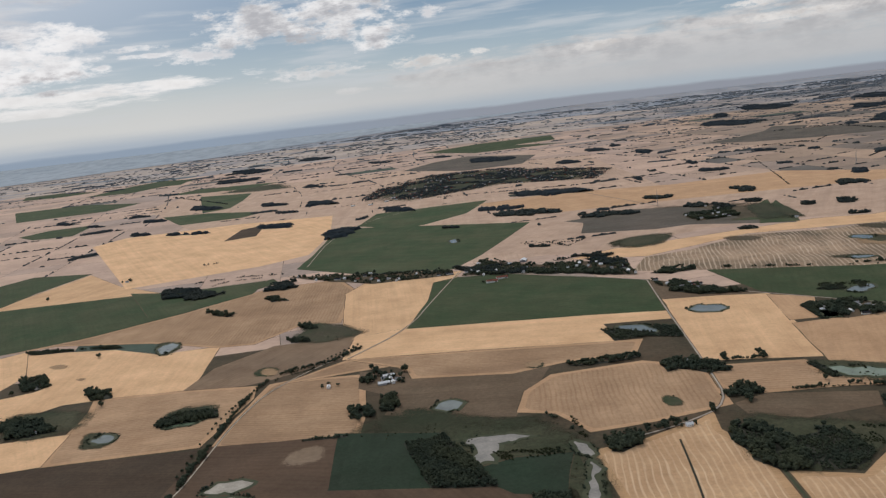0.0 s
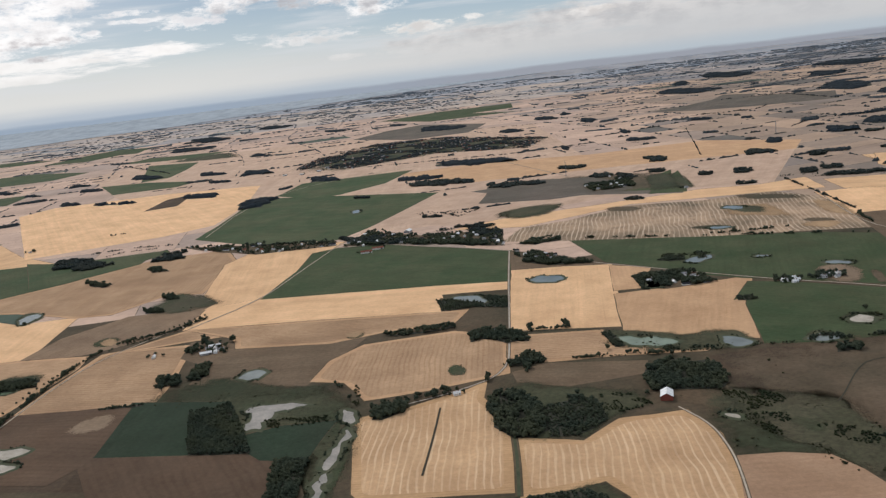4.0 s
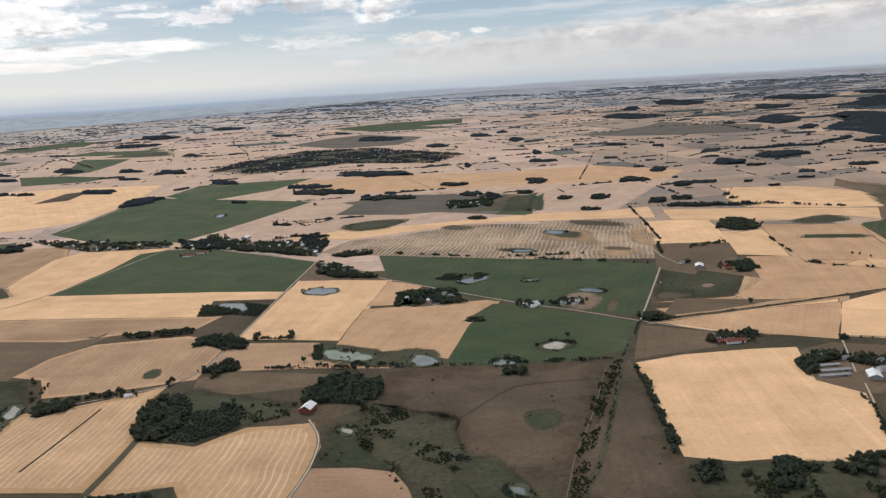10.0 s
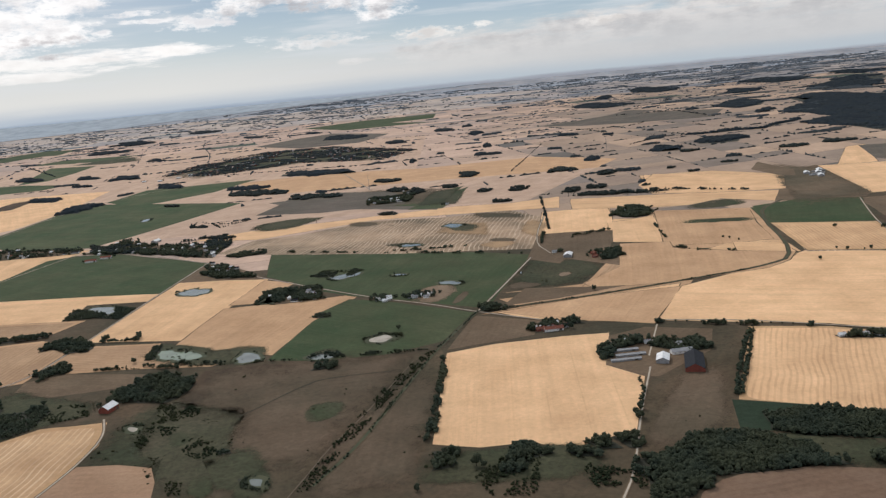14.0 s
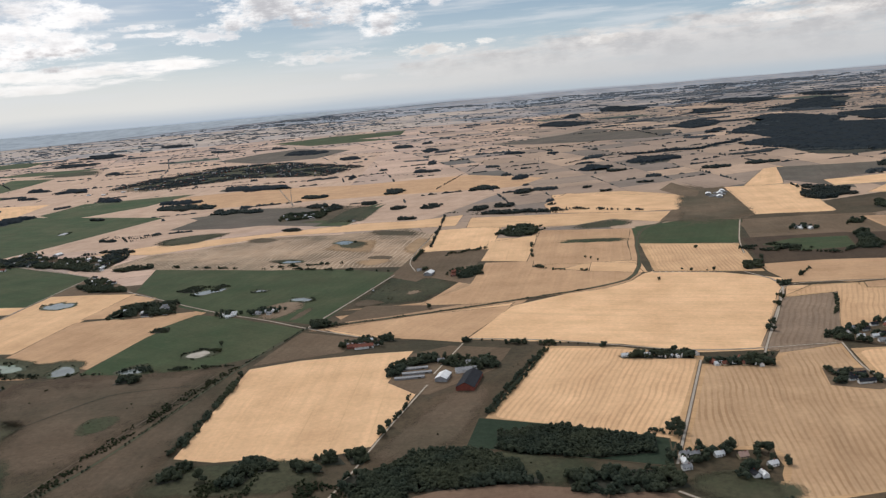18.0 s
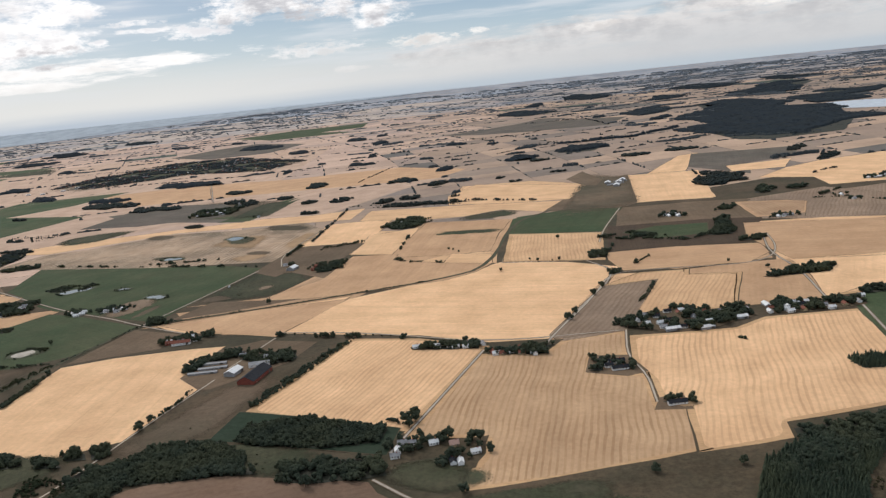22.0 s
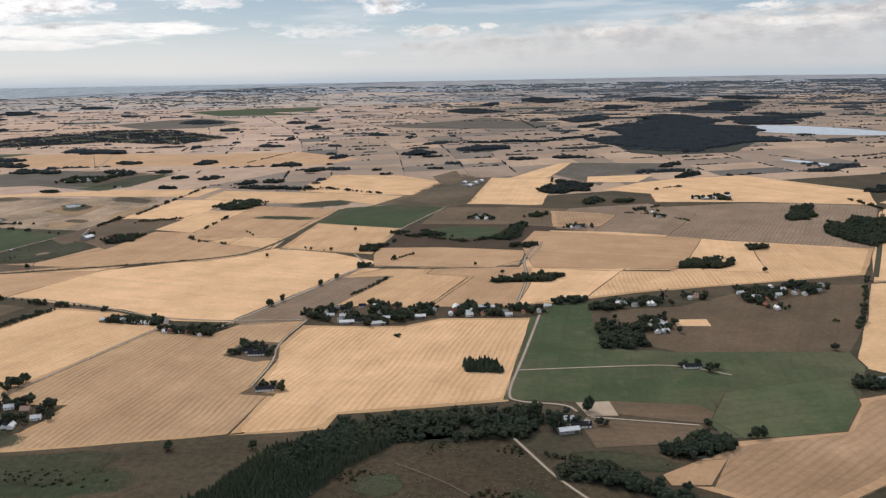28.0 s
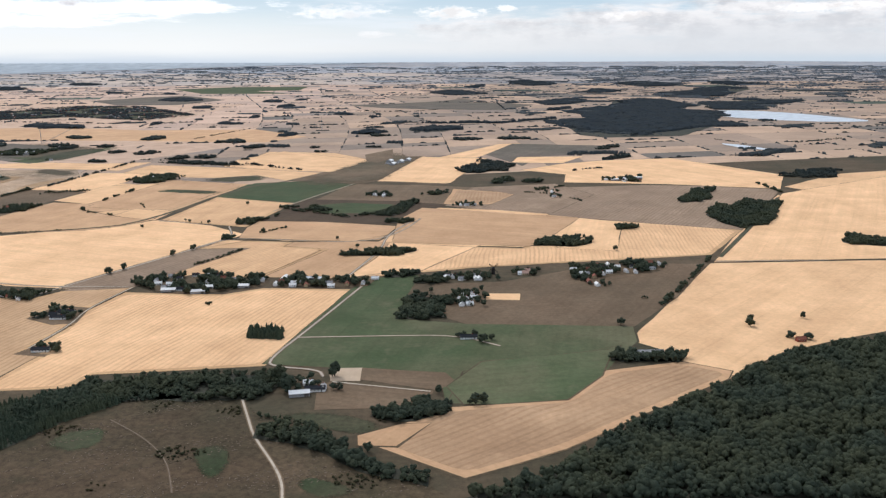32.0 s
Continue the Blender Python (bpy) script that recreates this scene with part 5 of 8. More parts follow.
# ---- roads ----
lane("track", [(284, 483), (296, 454), (296, 419), (292, 392), (285, 358), (278, 328)])
lane("road", [(217, 969), (204, 828), (190, 649), (182, 573), (140, 546), (100, 532)])
lane("track", [(-112, 816), (-184, 721), (-199, 645), (-204, 575), (-208, 518), (-219, 484)])
lane("road", [(608, 845), (565, 721), (542, 657)])
lane("road", [(295, 875), (393, 781), (453, 728), (499, 696), (542, 657), (593, 619)])
lane("track", [(-6, 1130), (-41, 984), (-66, 868), (-122, 783)])
lane("ditch", [(543, 659), (510, 574), (485, 486), (463, 407), (444, 364)])
lane("road", [(842, 501), (819, 440), (799, 387), (785, 350)])
lane("track", [(945, 515), (934, 460), (939, 427), (934, 383)])
lane("road", [(1122, 546), (1095, 423), (1081, 365), (1087, 356), (1113, 352), (1117, 342)])
lane("track", [(1091, 405), (1145, 409), (1189, 411), (1215, 392)])
lane("track", [(1123, 335), (1176, 323)])
lane("track", [(1081, 311), (1090, 288), (1097, 270), (1112, 244), (1119, 229), (1122, 215)])
lane("road", [(778, 322), (802, 294), (843, 253)])
lane("ditch", [(565, 661), (640, 675), (723, 697), (811, 721), (862, 756), (901, 985), (959, 1046)])
lane("ditch", [(1411, 615), (1469, 723), (1569, 914)])
lane("track", [(1403, 600), (1499, 606)])
lane("road", [(1102, 548), (1119, 635), (1119, 701), (1141, 775)])
lane("track", [(682, 592), (741, 574), (789, 550), (847, 517), (941, 515)])
lane("road", [(-6, 1100), (70, 1090), (217, 969)])
lane("track", [(-246, 1300), (-244, 1587), (-168, 1816), (78, 1944)])
lane("track", [(653, 493), (629, 418), (611, 351), (599, 324)])
lane("track", [(657, 514), (679, 580)])
lane("road", [(261, 1907), (374, 1512)])
lane("track", [(657, 1123), (618, 921), (631, 855)])
lane("road", [(955, 738), (975, 684), (925, 586), (879, 487)])
lane("brook", [(131, 522), (126, 474), (120, 428)])
lane("ditch", [(177, 471), (176, 434), (173, 393)])
lane("track", [(891, 514), (940, 611), (961, 669), (981, 683), (1035, 675), (1087, 667), (1117, 685), (1136, 728), (1147, 782)])
lane("track", [(982, 817), (997, 876), (1019, 940), (1045, 1013)])
lane("rut", [(1024, 286), (1042, 272), (1056, 258), (1067, 243), (1077, 219)])
lane("brook", [(378, 466), (388, 478), (400, 495), (413, 512), (427, 525), (477, 528)])
lane("rut", [(490.9, 546.3), (464.6, 456.7), (446.3, 408.0), (440.5, 382.9), (432.3, 353.1)])


# ---- trees ----
def lump(rng, level, centre, size, rough):
    """One leafy clump: a jagged, uneven mass."""
    bm = bmesh.new()
    bmesh.ops.create_icosphere(bm, subdivisions=level, radius=1.0)
    shift = Vector((rng.uniform(0, 50), rng.uniform(0, 50), rng.uniform(0, 50)))
    for v in bm.verts:
        v.co *= 1 + rough * noise.noise(v.co * 2.2 + shift) + rng.uniform(-rough, rough) * 0.35
        v.co = Vector(centre) + Vector((v.co.x * size[0], v.co.y * size[1], v.co.z * size[2]))
    bm.verts.ensure_lookup_table()
    verts, faces = [tuple(v.co) for v in bm.verts], [tuple(v.index for v in f.verts) for f in bm.faces]
    bm.free()
    return verts, faces


def joined(pieces):
    verts, faces = [], []
    for v, f in pieces:
        n = len(verts)
        verts += v
        faces += [tuple(i + n for i in face) for face in f]
    return verts, faces


def sprigs(rng, n, centre, size, leaf):
    """Loose twigs of leaves round a crown, to break its outline."""
    verts, faces = [], []
    for _ in range(n):
        d = Vector((rng.gauss(0, 1), rng.gauss(0, 1), rng.gauss(0.2, 1))).normalized()
        p = Vector(centre) + Vector((d.x * size[0], d.y * size[1], d.z * size[2])) * rng.uniform(0.85, 1.1)
        k = len(verts)
        for _ in range(3):
            verts.append(tuple(p + Vector((rng.uniform(-1, 1), rng.uniform(-1, 1), rng.uniform(-1, 1))) * leaf))
        faces.append((k, k + 1, k + 2))
    return verts, faces


def leafy_crown(seed, lobes, level, leaves, leaf, low=0.1):
    """A crown of small leaf clumps set round a few dark lobes, for a tree one metre high."""
    rng = random.Random(seed)
    masses = [((0, 0, 0.52), 0.30)]
    for i in range(lobes):
        a, h = i * 2.4 + rng.uniform(-0.5, 0.5), rng.uniform(low + 0.16, 0.82)
        reach = 0.27 * math.sin(math.pi * min(0.92, max(0.25, h))) + rng.uniform(-0.05, 0.07)
        masses.append(((reach * math.cos(a), reach * math.sin(a), h), rng.uniform(0.13, 0.22)))
    pieces = [lump(rng, level, c, (r * 1.02, r * 1.02, r), 0.3) for c, r in masses]
    verts, faces = [], []
    for _ in range(leaves):
        c, r = masses[rng.randrange(len(masses))]
        d = Vector((rng.gauss(0, 1), rng.gauss(0, 1), rng.gauss(0.35, 1))).normalized()
        p = Vector(c) + d * r * rng.uniform(0.85, 1.22)
        side = d.orthogonal().normalized()
        up = d.cross(side)
        tilt = d * rng.uniform(-0.35, 0.35)
        k, s, t = len(verts), rng.uniform(0.6, 1.3) * leaf, rng.uniform(0, math.tau)
        for turn in (0, 2.1, 4.2):
            verts.append(tuple(p + (side * math.cos(t + turn) + up * math.sin(t + turn) + tilt * math.cos(turn)) * s))
        faces.append((k, k + 1, k + 2))
    return joined(pieces + [(verts, faces)])


def needle_crown(seed, tiers):
    rng = random.Random(seed)
    verts, faces = [], []
    for t in range(tiers):
        z0, z1 = 0.08 + 0.8 * t / tiers, 0.30 + 0.74 * (t + 1) / tiers
        r, n, k = 0.24 * (1 - t / (tiers + 0.6)), 8, len(verts)
        for i in range(n):
            a = i * math.tau / n + t
            rr = r * (1.0 if i % 2 else 0.62) * rng.uniform(0.85, 1.15)
            verts.append((rr * math.cos(a), rr * math.sin(a), z0 + rng.uniform(-0.03, 0.03)))
        verts.append((rng.uniform(-0.01, 0.01), rng.uniform(-0.01, 0.01), min(1.0, z1)))
        faces += [(k + i, k + (i + 1) % n, k + n) for i in range(n)]
    return verts, faces


def trunk_shape(seed):
    """A tapered trunk with a few limbs, for a tree one metre high."""
    rng = random.Random(seed)
    pieces = []

    def limb(p, q, r0, r1):
        p, q = Vector(p), Vector(q)
        side = (q - p).orthogonal().normalized()
        up = (q - p).cross(side).normalized()
        ring = [tuple(p + (side * math.cos(a) + up * math.sin(a)) * r0) for a in (0, 1.26, 2.51, 3.77, 5.03)]
        ring += [tuple(q + (side * math.cos(a) + up * math.sin(a)) * r1) for a in (0, 1.26, 2.51, 3.77, 5.03)]
        pieces.append((ring, [(i, (i + 1) % 5, 5 + (i + 1) % 5, 5 + i) for i in range(5)] + [(5, 6, 7, 8, 9)]))

    limb((0, 0, -0.05), (0.01, 0, 0.5), 0.035, 0.02)
    for i in range(4):
        a, z = i * 1.7 + rng.uniform(-0.4, 0.4), rng.uniform(0.2, 0.45)
        limb((0, 0, z), (0.25 * math.cos(a), 0.25 * math.sin(a), z + 0.25), 0.016, 0.006)
    return joined(pieces)


def as_arrays(shape):
    verts, faces = shape
    return np.array(verts, dtype=np.float32), np.array(faces, dtype=np.int32)


NEAR_CROWNS = [leafy_crown(s, 9, 1, 480, 0.055, 0.16) for s in range(6)]
WOOD_CROWNS = [as_arrays(leafy_crown(20 + s, 5, 1, 120, 0.065, 0.02)) for s in range(10)]
FAR_CROWNS = [as_arrays(leafy_crown(40 + s, 2, 1, 50, 0.12, 0.0)) for s in range(6)]
TINY_CROWNS = [as_arrays(joined([lump(random.Random(80 + s), 1, (0, 0, 0.5), (0.48, 0.40, 0.5), 0.5), sprigs(random.Random(90 + s), 3, (0, 0, 0.5), (0.5, 0.5, 0.45), 0.12)])) for s in range(6)]
CONIFERS = [as_arrays(needle_crown(60 + s, 4)) for s in range(4)]


class Grove:
    """Many crowns in one mesh: woods and hedges that nobody could count."""

    def __init__(self):
        self.verts, self.faces, self.count = [], [], 0

    def add(self, shapes, x, far, height, rng, wide=1.0, sink=0.6, z=0.0):
        v, f = shapes[rng.randrange(len(shapes))]
        a = rng.uniform(0, math.tau)
        c, s = math.cos(a), math.sin(a)
        sx = height * wide * rng.uniform(0.85, 1.2)
        p = np.empty_like(v)
        p[:, 0], p[:, 1] = (v[:, 0] * c - v[:, 1] * s) * sx, (v[:, 0] * s + v[:, 1] * c) * sx
        p[:, 2] = v[:, 2] * height - height * 0.06
        p += np.array(place(x, far, z - sink), dtype=np.float32)
        self.verts.append(p)
        self.faces.append(f + self.count)
        self.count += len(v)

    def build(self, name, label, category, mat):
        if not self.count:
            return None
        verts, faces = np.concatenate(self.verts), np.concatenate(self.faces)
        me = bpy.data.meshes.new(name)
        me.vertices.add(len(verts))
        me.vertices.foreach_set("co", verts.ravel())
        me.loops.add(faces.size)
        me.loops.foreach_set("vertex_index", faces.ravel())
        me.polygons.add(len(faces))
        me.polygons.foreach_set("loop_start", np.arange(0, faces.size, 3, dtype=np.int32))
        me.polygons.foreach_set("use_smooth", np.ones(len(faces), dtype=bool))
        me.update(calc_edges=True)
        me.materials.append(mat)
        return tagged(new(name, me), label, category, kind="stuff")


    def canopy(self, points, cell, height, rng, wobble=0.6):
        """One wood seen from afar: a ragged, bumpy roof of leaves over an outline."""
        x0, x1 = min(p[0] for p in points) - cell, max(p[0] for p in points) + cell
        y0, y1 = min(p[1] for p in points) - cell, max(p[1] for p in points) + cell
        m, n = int((x1 - x0) / cell) + 2, int((y1 - y0) / cell) + 2
        verts, flags, phase = [], [], rng.uniform(0, 40)
        reach = 0.5 * min(x1 - x0, y1 - y0)
        for j in range(n):
            for i in range(m):
                x, y = x0 + (i + rng.uniform(-0.4, 0.4)) * cell, y0 + (j + rng.uniform(-0.4, 0.4)) * cell
                bend, lobe = cell * wobble * 2, 0.55 * reach
                dx = bend * noise.noise(Vector((x / cell / 4, y / cell / 4, phase))) + lobe * noise.noise(Vector((x / reach, y / reach, phase + 3)))
                dy = bend * noise.noise(Vector((x / cell / 4, y / cell / 4, phase + 7))) + 1.4 * lobe * noise.noise(Vector((x / reach, y / reach, phase + 11)))
                flag = inside(points, x + dx, y + dy) and noise.noise(Vector((x / cell / 3, y / cell / 5, phase + 20))) > -0.34
                flags.append(flag)
                verts.append(place(x, y, height * rng.uniform(0.55, 1.15) if flag else -1.2))
        faces = []
        for j in range(n - 1):
            for i in range(m - 1):
                a = j * m + i
                if flags[a] or flags[a + 1] or flags[a + m] or flags[a + m + 1]:
                    faces += [(a, a + 1, a + m + 1), (a, a + m + 1, a + m)]
        if faces:
            self.verts.append(np.array(verts, dtype=np.float32))
            self.faces.append(np.array(faces, dtype=np.int32) + self.count)
            self.count += len(verts)

    def ribbon(self, p, q, half, height, step, rng):
        """A far hedge: one uneven strip of leaves with gaps."""
        long = math.hypot(q[0] - p[0], q[1] - p[1])
        n, phase = int(long / step), rng.uniform(0, 90)
        if n < 2:
            return
        ux, uy = (q[0] - p[0]) / long, (q[1] - p[1]) / long
        verts, faces = [], []
        for i in range(n + 1):
            x, y = p[0] + ux * step * i, p[1] + uy * step * i
            swell = noise.noise(Vector((i / 5 + phase, 3, 6))) + 0.12
            grow = 0.0 if swell < 0 or i in (0, n) else (0.45 + min(0.6, swell * 1.5)) * rng.uniform(0.65, 1.3)
            wide = half * (0.3 + grow)
            verts += [place(x - uy * wide, y + ux * wide, -1.2), place(x - uy * wide * 0.5, y + ux * wide * 0.5, height * grow - 1.0), place(x + uy * wide * 0.5, y - ux * wide * 0.5, height * grow * rng.uniform(0.8, 1.1) - 1.0), place(x + uy * wide, y - ux * wide, -1.2)]
            if i:
                for k in range(3):
                    a = 4 * i - 4 + k
                    faces += [(a, a + 1, a + 5), (a, a + 5, a + 4)]
        self.verts.append(np.array(verts, dtype=np.float32))
        self.faces.append(np.array(faces, dtype=np.int32) + self.count)
        self.count += len(verts)


def blob(cx, cy, long, deep, turn, rng):
    """An uneven outline of a copse."""
    out, phase = [], rng.uniform(0, 60)
    for k in range(14):
        a = k * math.tau / 14
        r = 1 + 0.75 * noise.noise(Vector((1.3 * math.cos(a) + phase, 1.3 * math.sin(a), 3)))
        u, v = long * r * math.cos(a), deep * r * math.sin(a)
        out.append((cx + u * math.cos(turn) - v * math.sin(turn), cy + u * math.sin(turn) + v * math.cos(turn)))
    return out


def inside(points, x, y):
    hit = False
    for (x0, y0), (x1, y1) in zip(points, points[1:] + points[:1]):
        if (y0 > y) != (y1 > y) and x < (x1 - x0) * (y - y0) / (y1 - y0) + x0:
            hit = not hit
    return hit


def scatter(points, spacing, rng):
    xs, ys = [p[0] for p in points], [p[1] for p in points]
    y = min(ys)
    while y <= max(ys):
        x = min(xs)
        while x <= max(xs):
            px, py = x + rng.uniform(-0.45, 0.45) * spacing, y + rng.uniform(-0.45, 0.45) * spacing
            if inside(points, px, py):
                yield px, py
            x += spacing
        y += spacing


WOODS = random.Random(11)


def wood(kind, points):
    rng, grove = WOODS, Grove()
    far, front = sum(p[1] for p in points) / len(points), min(p[1] for p in points)
    lean = 0.0 if kind in ("forest", "conifer", "low", "grove") else 4.5 * far / 215
    points = [(x, front + max(0.35 * (y - front), y - front - lean * min(1.0, (y - front) / (2 * lean + 1)))) for x, y in points]
    if far > 1250:
        mid, keep = sum(p[0] for p in points) / len(points), 0.62 if max(p[1] for p in points) - front < 420 else 0.88
        points = [(mid + (x - mid) * (0.5 + 0.5 * keep), front + (y - front) * keep) for x, y in points]
    spacing, height, wide = {"dense": (3.0, 5.4, 1.05), "low": (2.2, 1.7, 1.5), "forest": (3.3, 7.2, 0.86), "conifer": (1.6, 5.2, 1.4), "thicket": (2.4, 2.8, 1.2), "grove": (2.2, 4.2, 1.0)}[kind]
    if far > 900:
        spacing *= min(4.0, far / 900) ** 0.75
    shapes = CONIFERS if kind == "conifer" else (WOOD_CROWNS if far < 1000 else FAR_CROWNS if far < 1500 else TINY_CROWNS)
    if far > 1700:
        ragged = [(x + 60 * noise.noise(Vector((x / 90, y / 90, 1))), y + 60 * noise.noise(Vector((x / 90, y / 90, 5)))) for x, y in outline(points, 25.0, 0.0)] if len(points) > 9 else points
        grove.canopy(ragged, 3.2 * far / 1700, height * 0.85, rng)
    elif kind == "dense":
        points = outline(points, 7.0, 6.0 if far < 1000 else 22.0)
    for x, y in scatter(points, spacing, rng) if far <= 1700 else ():
        if kind == "dense" and noise.noise(Vector((x / 9, y / 9, 4))) < -0.3:
            continue
        if kind == "low" and noise.noise(Vector((x / 10, y / 10, 4))) < -0.12:
            continue
        grow = height * (0.85 + 0.5 * noise.noise(Vector((x / 14, y / 14, 8)))) * rng.uniform(0.7, 1.2)
        grove.add(shapes, x, y, grow, rng, wide * (max(1.0, spacing / 2.9)))
    # a dark sheet under the crowns, with their shade painted into it
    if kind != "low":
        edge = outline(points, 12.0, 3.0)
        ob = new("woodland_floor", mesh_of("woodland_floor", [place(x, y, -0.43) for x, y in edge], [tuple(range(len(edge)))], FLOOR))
        tagged(ob, "ground under the trees, shade painted into its dark colour", "ground", kind="structure")
    name, label, category, mat = {"dense": ("woodland", "dense dark green broadleaf copse", "trees", BROADLEAF), "low": ("scrub", "low dark green scrub on rough grass", "bushes", SCRUB),
                                  "grove": ("grove", "closed dark green grove in a hollow", "trees", BROADLEAF), "thicket": ("thicket", "dark green thicket of young trees", "bushes", BROADLEAF), "forest": ("forest", "thick broadleaf forest with rounded crowns", "forest", BROADLEAF),
                                  "conifer": ("conifer_plantation", "dark conifer plantation beside a clearing", "forest", NEEDLES)}[kind]
    # farther woods take the leaf copies with haze painted in
    return grove.build(name, label, category, mat if far < 1100 or kind == "low" else HAZED_WOOD_LEAVES if far < 1700 else HAZED_FOREST_LEAVES)


HEDGES = random.Random(12)


def along(points, spacing):
    for (x0, y0), (x1, y1) in zip(points, points[1:]):
        n = max(1, int(math.hypot(x1 - x0, y1 - y0) / spacing))
        for i in range(n):
            yield x0 + (x1 - x0) * i / n, y0 + (y1 - y0) * i / n


def tree_line(points, spacing, height):
    rng, grove = HEDGES, Grove()
    far = sum(p[1] for p in points) / len(points)
    phase = rng.uniform(0, 90)
    for x, y in along(points, 1.9 if far < 1200 else 3.4):
        thick = noise.noise(Vector((x / 13 + phase, y / 13, 6))) + 0.35 * noise.noise(Vector((x / 4, y / 4 + phase, 2)))
        if thick < -0.16 + (spacing - 9) * 0.022:
            continue
        tall = height * rng.uniform(0.45, 0.85) * (0.75 + 0.9 * max(0.0, thick))
        grove.add(WOOD_CROWNS if far < 1200 else FAR_CROWNS, x + rng.uniform(-1.0, 1.0), y + rng.uniform(-1.0, 1.0), tall, rng, rng.uniform(0.9, 1.35))
    return grove.build("hedgerow", "uneven dark green hedgerow of bushes and small trees", "hedge", BROADLEAF if far < 1100 else HAZED_WOOD_LEAVES if far < 1800 else HAZED_FAR_LEAVES)


def part(name, shape, mat, parent, label=""):
    """One mesh under a thing or a part."""
    ob = new(name, mesh_of(name, shape[0], shape[1], mat))
    ob.parent = parent
    if label:
        ob["label"] = label
    return ob


TREES = []
LONE = random.Random(13)


def single_trees(height, points, label="dark green round-crowned broadleaf tree standing in farmland"):
    for x, y in points:
        kind = LONE.randrange(6)
        tall = height * 0.72 * LONE.uniform(0.8, 1.15)
        m = Matrix.LocRotScale(Vector(place(x, y, -0.5)), Euler((0, 0, LONE.uniform(0, 6.28))), None)
        while len(TREES) < 6:
            s = len(TREES)
            tree = new("tree")
            part("trunk", trunk_shape(s), BARK, tree)
            part("crown", NEAR_CROWNS[s], BROADLEAF, tree)
            tree.location = (0, -900 - 30 * s, 0)
            tagged(tree, label, "tree", "broadleaf trees")
            TREES.append([tree, False])
        proto, used = TREES[kind]
        if not used:
            TREES[kind][1], tree = True, proto
            tree.matrix_basis = m
        else:
            tree = copy_thing(proto, m)
        tree.scale = (tall * LONE.uniform(0.9, 1.25),) * 2 + (tall,)
        tree["label"] = label


# ---- buildings ----
def box(x0, y0, z0, x1, y1, z1):
    v = [(x, y, z) for z in (z0, z1) for x, y in ((x0, y0), (x1, y0), (x1, y1), (x0, y1))]
    return v, [(0, 3, 2, 1), (4, 5, 6, 7), (0, 1, 5, 4), (1, 2, 6, 5), (2, 3, 7, 6), (3, 0, 4, 7)]


def gable_walls(l, w, h, r):
    """A closed body with gables, its length along x."""
    a, b = l / 2, w / 2
    v = [(-a, -b, -0.4), (a, -b, -0.4), (a, b, -0.4), (-a, b, -0.4), (-a, -b, h), (a, -b, h), (a, b, h), (-a, b, h), (-a, 0, h + r), (a, 0, h + r)]
    return v, [(0, 1, 5, 4), (2, 3, 7, 6), (0, 4, 8, 7, 3), (1, 2, 6, 9, 5), (4, 5, 9, 8), (6, 7, 8, 9), (0, 3, 2, 1)]


def gable_roof(l, w, h, r, over, thick):
    a, b = l / 2 + over, w / 2 + over
    drop = over * r / (w / 2)
    low, top = h - drop + 0.01, h + r + 0.01
    v = []
    for x in (-a, a):
        v += [(x, -b, low), (x, 0, top), (x, b, low), (x, -b, low + thick), (x, 0, top + thick), (x, b, low + thick)]
    return v, [(0, 6, 7, 1), (1, 7, 8, 2), (3, 4, 10, 9), (4, 5, 11, 10), (0, 3, 9, 6), (2, 8, 11, 5), (0, 1, 4, 3), (1, 2, 5, 4), (6, 9, 10, 7), (7, 10, 11, 8)]


HOUSE_KINDS = {
    # length, width, eaves, roof rise, wall, roof, windows a side, chimney, words
    "white": (5.0, 3.0, 1.25, 1.25, WHITE_WALL, FIBRE, 3, True, "whitewashed farmhouse with a grey gabled roof"),
    "cottage": (5.2, 3.1, 1.25, 1.2, WHITE_WALL, WHITE_ROOF, 3, True, "whitewashed cottage with a pale roof"),
    "red": (5.6, 3.2, 1.3, 1.35, RED_WALL, RED_TILE, 3, True, "red brick farmhouse with a red tiled roof"),
    "pink": (5.0, 4.0, 1.3, 1.7, YELLOW_WALL, PINK_TILE, 3, True, "yellow brick house with a faded tile roof"),
    "dark": (5.4, 3.2, 1.25, 1.3, WHITE_WALL, SLATE, 3, True, "white house with a dark slate roof"),
    "brick": (4.8, 3.0, 1.25, 1.3, YELLOW_WALL, RED_TILE, 2, True, "yellow brick village house with a red tiled roof"),
    "hall": (10.5, 4.2, 1.5, 1.1, FIBRE, WHITE_ROOF, 4, False, "long farm hall with a pale sheet roof"),
    "longred": (15.0, 4.4, 1.7, 1.7, WHITE_WALL, RED_TILE, 5, False, "long white farm building with a red roof"),
    "whitebarn": (11.0, 8.0, 2.6, 2.2, RED_WALL, WHITE_ROOF, 2, False, "dark red barn with a bright white sheet roof"),
    "redbarn": (29.0, 12.5, 2.2, 3.2, RED_WALL, SLATE, 4, False, "large red barn with a dark roof"),
    "shed": (21.0, 3.6, 0.9, 0.5, FIBRE, FIBRE, 6, False, "long low grey shed with a flat-pitched roof"),
    "greyhall": (15.0, 5.5, 1.6, 1.5, WHITE_WALL, FIBRE, 4, False, "long farm building with a grey roof"),
    "longdark": (10.5, 3.4, 1.2, 1.3, WHITE_WALL, SLATE, 5, True, "long low white farmhouse with a dark roof"),
    "whitehall": (13.0, 8.5, 2.2, 1.8, FIBRE, WHITE_ROOF, 3, False, "grey shed with a bright white roof"),
}
PROTOTYPES = {}


